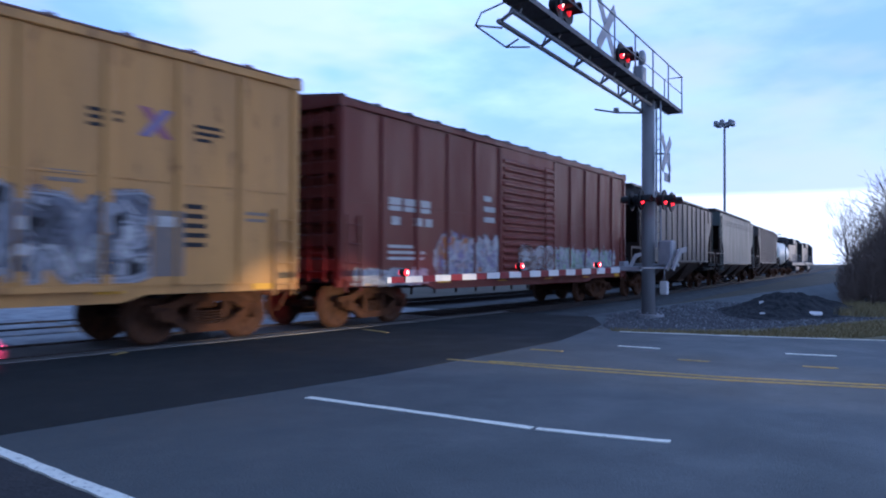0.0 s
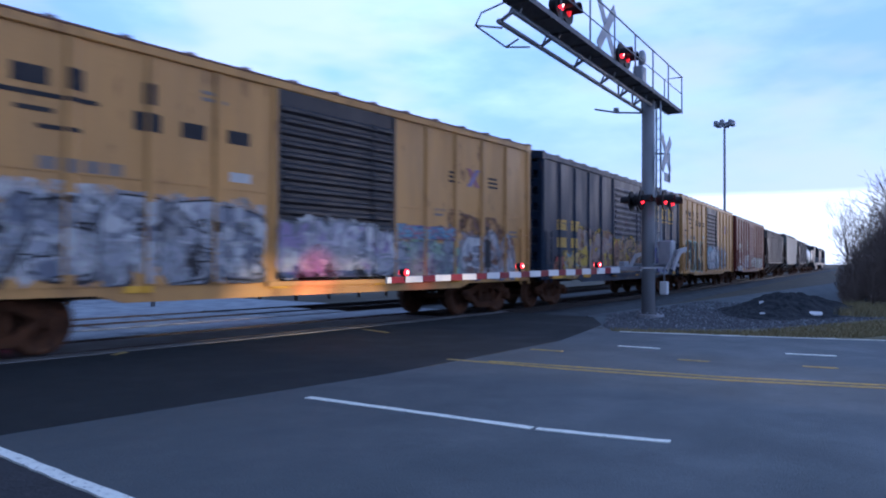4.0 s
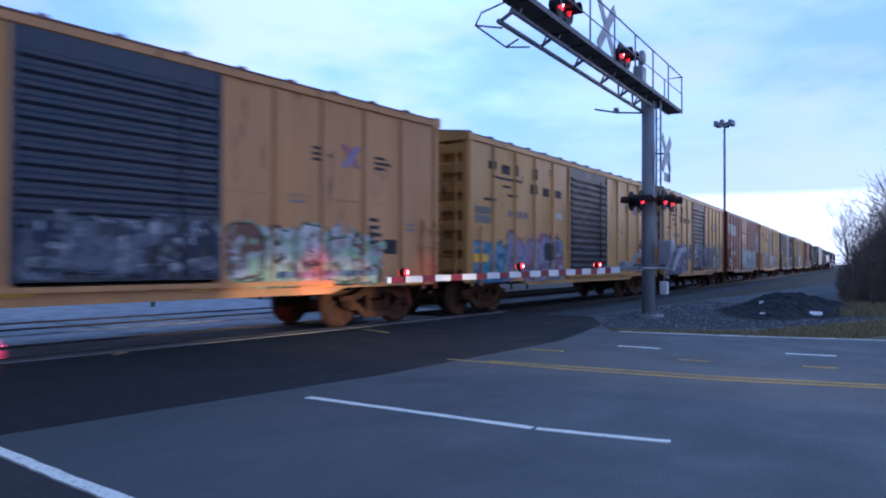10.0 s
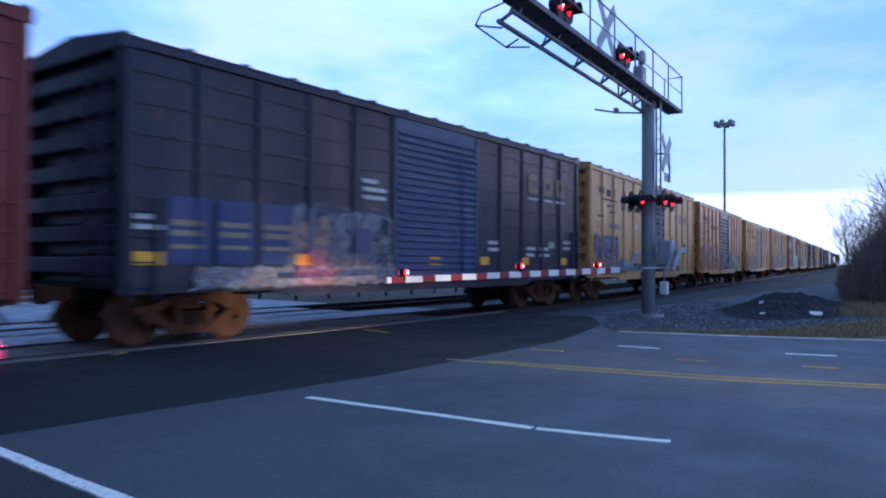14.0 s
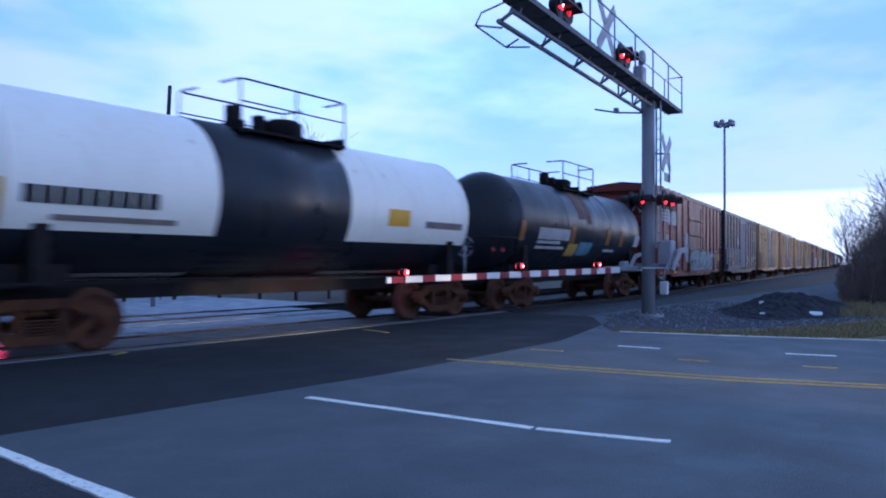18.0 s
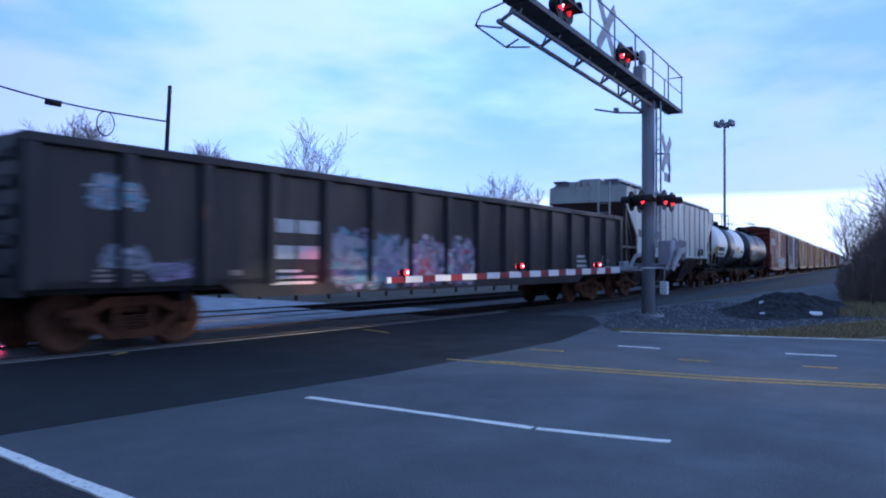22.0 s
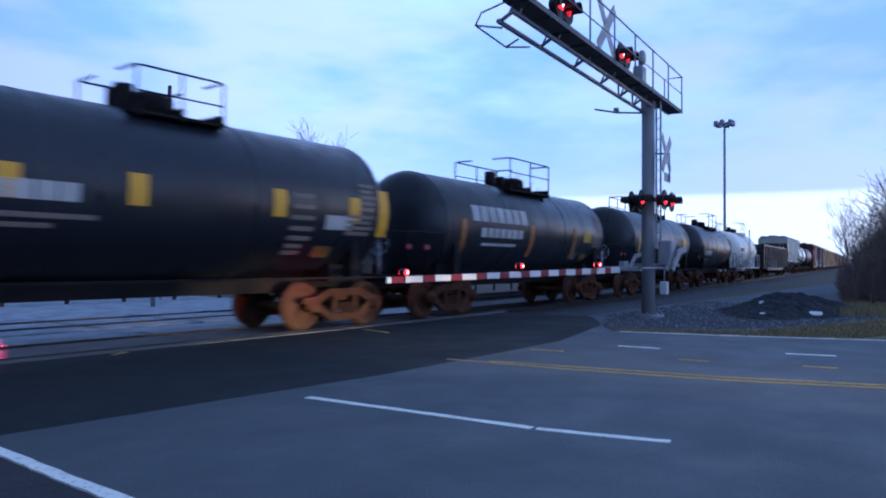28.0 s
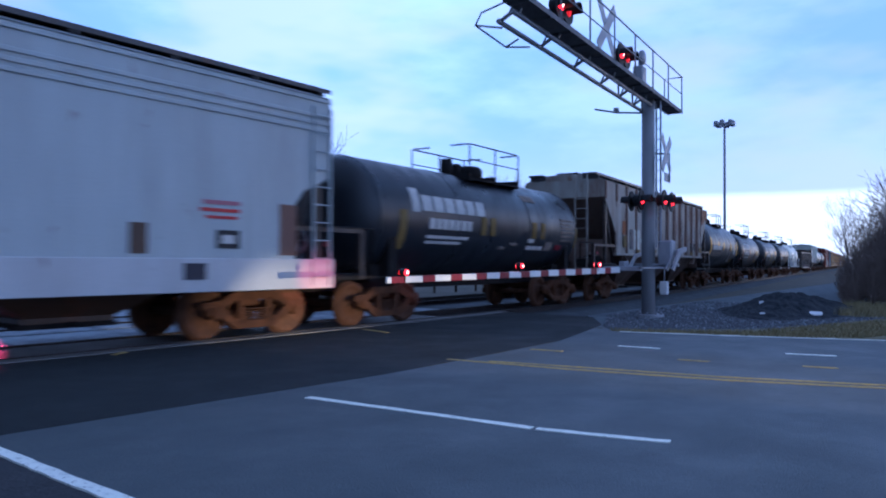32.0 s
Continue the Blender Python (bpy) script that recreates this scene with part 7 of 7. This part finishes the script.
far_signal = thing("crossing_signal", "dark crossing signal with one red light beyond the tracks", "crossing signal")
g = Geo()
g.rod((12.2, 20.5, -0.35), (12.2, 20.5, 3.8), 0.07, None, 12)
part("post", g, M["pole_grey"], far_signal)
g = Geo()
g.rod((10.7, 20.5, 3.40), (12.5, 20.5, 3.40), 0.035, None, 8)
part("cross_arm", g, M["signal_black"], far_signal)
flasher(far_signal, 10.9, 20.4, 3.48, True, -1)
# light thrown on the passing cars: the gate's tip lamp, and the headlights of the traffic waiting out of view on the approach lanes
for x, z, tx, watts in ((8.72, 1.17, 9.25, 170.0), (12.22, 1.27, 12.5, 45.0)):
    glow = new("gate_lamp_glow", bpy.data.lights.new("gate_lamp_glow", "SPOT"))
    glow.data.energy, glow.data.color, glow.data.shadow_soft_size = watts, (1.0, 0.05, 0.06), 0.05
    glow.data.spot_size, glow.data.spot_blend = radians(30), 1.0
    glow.matrix_world = look((x, 7.56, z), (tx, 10.0, 1.05))
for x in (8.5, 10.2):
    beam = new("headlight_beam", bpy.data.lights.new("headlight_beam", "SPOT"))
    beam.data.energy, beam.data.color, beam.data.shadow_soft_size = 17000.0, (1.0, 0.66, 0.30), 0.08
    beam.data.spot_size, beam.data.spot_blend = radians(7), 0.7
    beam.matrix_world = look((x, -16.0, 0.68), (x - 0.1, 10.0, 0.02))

# unseen spot added beyond the left edge; its streak imitates a red reflection
red = new("far_signal_light", bpy.data.lights.new("far_signal_light", "SPOT"))
red.data.energy, red.data.color, red.data.shadow_soft_size = 17000.0, (1.0, 0.05, 0.12), 0.1
red.data.spot_size, red.data.spot_blend = radians(2.3), 0.8
red.matrix_world = look((8.33, 22.55, 1.0), (4.72, 12.6, -0.05))

# ================= ground beyond, poles, trees =================
g = Geo()
g.prism([(17.6, -80), (17.6, -6), (15.4, 1.6), (14.45, 4.0), (13.8, 6.2), (14.95, 7.02), (16.9, 8.1), (18.3, 9.0), (60, 9.8), (400, 40), (400, -80)], "z", -0.4, -0.12)
solid("verge", g, M["verge"], "bluish gravel verge between road and track", "verge", kind="structure")
g = Geo()
g.prism([(17.6, -80), (17.5, -6), (15.32, 1.6), (14.38, 4.0), (13.85, 5.9), (14.6, 6.55), (15.4, 5.9), (16.2, 4.8), (17.5, 3.7), (20.5, 2.9), (40, -3), (60, -80)], "z", -0.3, -0.10)
solid("grass_strip", g, M["grass_dry"], "strip of dry winter grass along the road edge", "grass", kind="structure")


def mound(name, cx, cy, rx, ry, h, mat, label, seed):
    rnd = random.Random(seed)
    g = Geo()
    n, m = 96, 30
    for j in range(m + 1):
        r = j / m
        for i in range(n):
            a = 2 * math.pi * i / n
            q = noise.noise(Vector((math.cos(a) * 1.6 + seed, math.sin(a) * 1.6, 0.5))) + 0.6 * noise.noise(Vector((math.cos(a) * 5 + seed, math.sin(a) * 5, 2.5)))
            x, y = cx + rx * r * (1 + 0.18 * q) * math.cos(a), cy + ry * r * (1 + 0.18 * q) * math.sin(a)
            body = (0.5 + 0.5 * math.cos(math.pi * r)) ** 1.15
            lump = 0.85 + 0.35 * noise.noise(Vector((x * 0.45, y * 0.6, seed))) + 0.16 * noise.noise(Vector((x * 1.7, y * 1.9, seed + 3)))
            clod = 0.05 * noise.noise(Vector((x * 5, y * 5, seed))) + 0.03 * noise.noise(Vector((x * 12, y * 12, seed)))
            g.v.append((x, y, -0.16 + h * body * lump + clod * min(1.0, (1 - r) * 5)))
    for j in range(m):
        for i in range(n):
            k = (i + 1) % n
            g.face([j * n + i, j * n + k, j * n + n + k, j * n + n + i])
    return solid(name, g, mat, label, "dirt pile")


mound("dirt_mound", 24.2, 5.0, 5.6, 2.4, 0.68, M["coal"], "low black mound of dirt beside the track", 5)


def bare_tree(x, y, h, seed, spread=0.5, label="leafless winter tree with fine twigs", twigs=5, z=-0.3, mat="bark", thin=0.028):
    """A leafless tree: trunk and limbs in one mesh, the fine twigs in another."""
    rnd = random.Random(seed)
    tree = thing("tree", label, "tree", "bare trees")
    trunk, crown = Geo(), Geo()

    def grow(p, d, length, r, level):
        segs = 3
        for s in range(segs):
            d = (d + Vector((rnd.uniform(-1, 1), rnd.uniform(-1, 1), rnd.uniform(-0.3, 0.6))) * 0.14).normalized()
            q = p + d * (length / segs)
            r1 = r * 0.82
            (trunk if level < 2 else crown).rod(p, q, max(r, thin), max(r1, thin * 0.8), 6 if level < 2 else 3, False)
            p, r = q, r1
            if level < twigs and (s > 0 or level > 0):
                for k in range(2 if level < 3 else rnd.choice((1, 2))):
                    side = Vector((rnd.uniform(-1, 1), rnd.uniform(-1, 1), rnd.uniform(0.0, 0.9))).normalized()
                    grow(p, (d * (1 - spread) + side * spread).normalized(), length * rnd.uniform(0.55, 0.75), r * 0.6, level + 1)

    grow(Vector((0, 0, 0)), Vector((0, 0, 1)), h * 0.42, h * 0.016, 0)
    part("trunk", trunk, M[mat], tree)
    part("crown", crown, M["twig"], tree)
    tree.location = (x, y, z)
    return tree


for bx, by, dist, h, seed in ((0.668, 0.744, 70, 13.2, 1), (0.695, 0.719, 72, 10.6, 2), (0.852, 0.524, 95, 12.4, 3), (0.868, 0.497, 97, 11.6, 4), (0.825, 0.565, 100, 10.6, 5), (0.79, 0.613, 105, 10.6, 6), (0.76, 0.65, 100, 10.0, 14),
                              (0.43, 0.903, 46, 8.8, 7), (0.40, 0.917, 50, 9.0, 8), (0.545, 0.838, 52, 8.4, 9), (0.565, 0.825, 56, 8.0, 10), (0.9898, 0.1424, 72, 6.4, 11), (0.475, 0.880, 52, 7.2, 12), (0.60, 0.80, 66, 8.4, 13), (0.51, 0.86, 50, 7.4, 15),
                              (0.528, 0.849, 58, 8.0, 21), (0.556, 0.831, 60, 8.6, 22), (0.58, 0.815, 58, 7.6, 23), (0.415, 0.91, 54, 8.6, 24), (0.385, 0.923, 52, 8.2, 25), (0.537, 0.844, 66, 8.6, 26), (0.57, 0.822, 68, 8.2, 27)):
    bare_tree(bx * dist, by * dist, h * 1.12, seed, 0.60 if seed in (1, 2, 3, 4, 7, 8, 12) else 0.46, thin=(0.0001 if bx > 0.95 else 0.00022) * dist, twigs=5 if dist < 60 else 4)

# thickets of bare brush
def thicket(name, x0, x1, edge, h, count, seed, label, thin=0.006):
    """Upright bare stems with side twigs; edge(x) gives the y range, and the stems are lower towards its far side."""
    rnd = random.Random(seed)
    g = Geo()
    for i in range(count):
        x = rnd.uniform(x0, x1)
        y0, y1 = edge(x)
        f = rnd.random()
        y = y0 + (y1 - y0) * f
        top = h * rnd.uniform(0.55, 1.0) * (1.0 - 0.8 * f ** 2) * (0.8 + 0.35 * noise.noise(Vector((x * 0.35, y * 0.5, seed))))
        p = Vector((x, y, -0.25))
        d = Vector((rnd.uniform(-0.3, 0.3), rnd.uniform(-0.3, 0.3), 1)).normalized()
        r = rnd.uniform(0.010, 0.024)
        for s in range(4):
            d = (d + Vector((rnd.uniform(-1, 1), rnd.uniform(-1, 1), rnd.uniform(-0.2, 0.5))) * 0.16).normalized()
            q = p + d * top / 4
            g.rod(p, q, max(r, thin), max(r * 0.7, thin), 3, False)
            p, r = q, r * 0.7
            for k in range(4):
                e = (d * 0.6 + Vector((rnd.uniform(-1, 1), rnd.uniform(-1, 1), rnd.uniform(-0.5, 0.7))) * 0.8).normalized()
                q2 = p + e * top * rnd.uniform(0.08, 0.2)
                g.rod(p, q2, max(r * 0.6, thin), thin, 3, False)
                for j in range(2):
                    e2 = (e + Vector((rnd.uniform(-1, 1), rnd.uniform(-1, 1), rnd.uniform(-0.3, 0.6))) * 0.7).normalized()
                    g.rod(q2, q2 + e2 * top * 0.10, thin, thin * 0.7, 3, False)
    return solid(name, g, M["twig"], label, "thicket", kind="stuff")


thicket("thicket", 29, 40, lambda x: (x * 0.01, x * 0.150), 5.9, 1250, 3, "dense brown leafless thicket beside the track")
thicket("thicket", 40, 75, lambda x: (x * 0.02, x * 0.142), 5.6, 1500, 4, "dense brown leafless thicket beside the track", 0.012)
thicket("thicket", -5, 75, lambda x: (44.0, 34.0), 4.6, 1700, 6, "grey leafless brush beyond the tracks", 0.012)

thicket("thicket", 6, 42, lambda x: (43.0, 36.0), 5.6, 1700, 9, "dark dense leafless brush beyond the tracks", 0.016)


# loose stones and dry grass on the verge
def scatter(name, mat, label, category, place, count, lo, hi, seed):
    rnd = random.Random(seed)
    g = Geo()
    for i in range(count):
        x, y = place(rnd)
        r = rnd.uniform(lo, hi)
        z = -0.12 + r * 0.25
        k = len(g.v)
        a = rnd.uniform(0, 6.3)
        for q in range(4):
            rr = r * rnd.uniform(0.7, 1.2)
            g.v.append((x + rr * math.cos(a + q * 1.57), y + rr * math.sin(a + q * 1.57), z + r * rnd.uniform(-0.2, 0.2)))
        g.v += [(x, y, z + r * rnd.uniform(0.5, 0.9)), (x, y, z - r * 0.6)]
        for q in range(4):
            g.face([k + q, k + (q + 1) % 4, k + 4])
            g.face([k + (q + 1) % 4, k + q, k + 5])
    return solid(name, g, M[mat], label, category, kind="stuff")


def on_verge(rnd):
    x = 15.0 + 13.0 * rnd.random() ** 1.4
    far = 7.0 + (x - 15.0) * 0.42 if x < 19 else 8.7 + (x - 19) * 0.02
    near = (5.6 - (x - 14.0) * 1.75 if x < 16 else 2.1 - (x - 16) * 0.35) + 1.55
    return x, near + (far - near) * rnd.random()


scatter("gravel", "stone_dark", "loose dark stones on the verge", "gravel", on_verge, 9500, 0.014, 0.045, 11)
scatter("gravel", "stone_pale", "loose pale stones on the verge", "gravel", on_verge, 1800, 0.010, 0.034, 12)
rnd = random.Random(8)
g = Geo()
for i in range(12000):
    f = rnd.random()
    x = 14.0 + 12.0 * f ** 1.3
    near = 5.6 - (x - 14.0) * 1.75 if x < 16 else 2.1 - (x - 16) * 0.35
    y = near + rnd.random() ** 1.2 * (1.3 + 0.8 * min(1.0, (x - 14) / 3))
    h, w, a = rnd.uniform(0.03, 0.11), rnd.uniform(0.008, 0.018), rnd.uniform(0, 6.3)
    k = len(g.v)
    lx, ly = rnd.uniform(-0.06, 0.06), rnd.uniform(-0.06, 0.06)
    g.v += [(x - w * math.cos(a), y - w * math.sin(a), -0.11), (x + w * math.cos(a), y + w * math.sin(a), -0.11), (x + lx, y + ly, -0.11 + h)]
    g.face([k, k + 1, k + 2])
for i in range(2600):
    x, f = rnd.uniform(22.6, 29.0), rnd.random()
    y = 0.112 * x + 0.25 + (f - 0.5) * 1.5 + 0.25 * noise.noise(Vector((x, 3.0, 0.0)))
    h, w, a = rnd.uniform(0.08, 0.26), rnd.uniform(0.008, 0.016), rnd.uniform(0, 6.3)
    k = len(g.v)
    lx, ly = rnd.uniform(-0.12, 0.12), rnd.uniform(-0.12, 0.12)
    g.v += [(x - w * math.cos(a), y - w * math.sin(a), -0.12), (x + w * math.cos(a), y + w * math.sin(a), -0.12), (x + lx, y + ly, -0.12 + h)]
    g.face([k, k + 1, k + 2])
solid("dry_grass", g, M["blade"], "thin dry winter grass along the road edge", "grass", kind="stuff")

# floodlight mast
tower = thing("floodlight_mast", "tall thin light mast with a cluster of lamps on top", "light mast")
dx, dy, td = 0.9605, 0.2780, 62.0
TX, TY = dx * td, dy * td
g = Geo()
g.rod((TX, TY, -0.3), (TX, TY, 12.4), 0.12, 0.08, 12)
part("pole", g, M["pole_grey"], tower)
for k in range(6):
    a = k * math.pi / 3
    g = Geo()
    g.rod((TX, TY, 12.3), (TX + 0.65 * math.cos(a), TY + 0.65 * math.sin(a), 12.35), 0.04, None, 6)
    g.box(TX + 0.65 * math.cos(a) - 0.16, TX + 0.65 * math.cos(a) + 0.16, TY + 0.65 * math.sin(a) - 0.16, TY + 0.65 * math.sin(a) + 0.16, 12.3, 12.75, 0.04)
    part("lamp_head", g, M["galv"], tower)

# utility pole with cable beyond the track
up = thing("utility_pole", "dark wooden utility pole beyond the track", "utility pole")
ux, uy = 0.517 * 30, 0.856 * 30
g = Geo()
g.rod((ux, uy, -0.4), (ux + 0.28, uy - 0.17, 8.15), 0.10, 0.075, 12)
part("pole", g, M["wood_pole"], up)
cable = thing("cable", "black overhead cable with a splice case and a hanging loop", "cable")
g = Geo()
pts = []
for i in range(25):
    f = i / 24
    a, b = Vector((ux + 0.2, uy - 0.1, 6.75)), Vector((ux - 9.5, uy + 3.6, 8.9))
    p = a.lerp(b, f)
    pts.append((p.x, p.y, p.z - 0.5 * math.sin(f * math.pi)))
g.path(pts, 0.03, 6)
part("strand", g, M["wire"], cable)
g = Geo()
p = Vector(pts[9])
g.rod(p - Vector((0.25, -0.1, 0.05)), p + Vector((0.25, -0.1, -0.1)), 0.12, None, 10)
part("splice_case", g, M["wire"], cable)
g = Geo()
c0 = Vector(pts[5]) - Vector((0, 0, 0.45))
ring = [(c0.x + 0.28 * math.cos(2 * math.pi * k / 16), c0.y - 0.11 * math.cos(2 * math.pi * k / 16), c0.z + 0.45 * math.sin(2 * math.pi * k / 16)) for k in range(17)]
g.path(ring, 0.022, 6)
part("loop", g, M["wire"], cable)

# yellow warning sign on the far approach, and its post
sign = thing("warning_sign", "yellow diamond warning sign with a black arrow on a post", "road sign")
sx, sy = 0.520 * 28, 0.854 * 28
part("post", Geo().box(sx - 0.03, sx + 0.03, sy + 0.03, sy + 0.07, -0.3, 2.3), M["galv"], sign)
part("plate", Geo().prism([(sx - 0.53, 1.95), (sx, 1.42), (sx + 0.53, 1.95), (sx, 2.48)], "y", sy, sy + 0.02), M["yellow_mark"], sign, "yellow diamond plate")
part("arrow", Geo().prism([(sx - 0.05, 1.62), (sx + 0.05, 1.62), (sx + 0.05, 2.05), (sx + 0.16, 2.05), (sx, 2.28), (sx - 0.16, 2.05), (sx - 0.05, 2.05)], "y", sy - 0.008, sy), M["black_mark"], sign)

# low dark fence beyond the tracks, and a small pale cabinet
for i in range(26):
    x = -8 + i * 1.9
    fence = thing("fence_panel", "low dark weathered fence panel beyond the tracks", "fence", "low fence")
    g = Geo()
    g.box(x, x + 0.10, 23.5, 23.6, -0.3, 0.62)
    part("post", g, M["tie"], fence)
    for z in (0.05, 0.25, 0.45):
        g = Geo()
        g.box(x + 0.1, x + 1.9, 23.53, 23.57, z, z + 0.13)
        part("board", g, M["tie"], fence)
cab = thing("utility_cabinet", "small pale utility cabinet beyond the tracks", "cabinet")
g = Geo()
g.box(12.0, 12.5, 26.5, 26.9, -0.3, 1.25, 0.03)
part("case", g, M["gate_white"], cab)
g = Geo()
g.box(11.98, 12.52, 26.48, 26.92, 1.25, 1.31, 0.01)
part("lid", g, M["galv"], cab)
# litter by the dirt pile
for x, y, z, w, h in ((21.65, 3.91, -0.08, 0.16, 0.13), (22.1, 5.38, 0.16, 0.06, 0.10), (20.6, 5.0, -0.07, 0.06, 0.10)):
    g = Geo()
    g.prism([(x - w, z), (x + w * 0.9, z), (x + w * 1.1, z + h * 0.7), (x + w * 0.1, z + h), (x - w * 0.8, z + h * 0.5)], "y", y - w, y + w * 0.8)
    solid("litter", g, M["litter"], "scrap of white litter on the dirt pile", "litter", "litter scraps")


# ================= what moves =================
def chord(s, half):
    """The pose of a car whose truck centres stand on the track, half a truck spacing either way of s."""
    a, b = track_pose(s - half).translation, track_pose(s + half).translation
    return pose((a.x + b.x) / 2, (a.y + b.y) / 2, 0.0, 0, 0, math.degrees(math.atan2(b.y - a.y, b.x - a.x)))


def motions():
    """The train rolls at one speed along the track; wheels turn while they pass the crossing."""
    for car, mid, sets in TRAIN:
        walk(car, [(t, chord(mid + SPEED * t, sets[-1][1] - AXLE)) for t in range(0, 33)])
        for ws, off, at in sets:
            near0, near1 = (-4 - mid - off) / SPEED, (36 - mid - off) / SPEED
            f0, f1 = max(0, math.floor(near0 * FPS)), min(32 * FPS, math.ceil(near1 * FPS))
            rows = []
            if f1 <= f0:
                rows = [(0.0, pose(*at)), (32.0, pose(*at))]
            else:
                if f0 > 0:
                    rows.append((0.0, pose(*at)))
                for f in range(f0, f1 + 1):
                    turn = math.degrees(SPEED * (f - f0) / FPS / WHEEL_R)
                    rows.append((f / FPS, pose(*at, 0, turn % 360, 0)))
                if f1 < 32 * FPS:
                    rows.append((32.0, rows[-1][1]))
            walk(ws, rows)


motions()
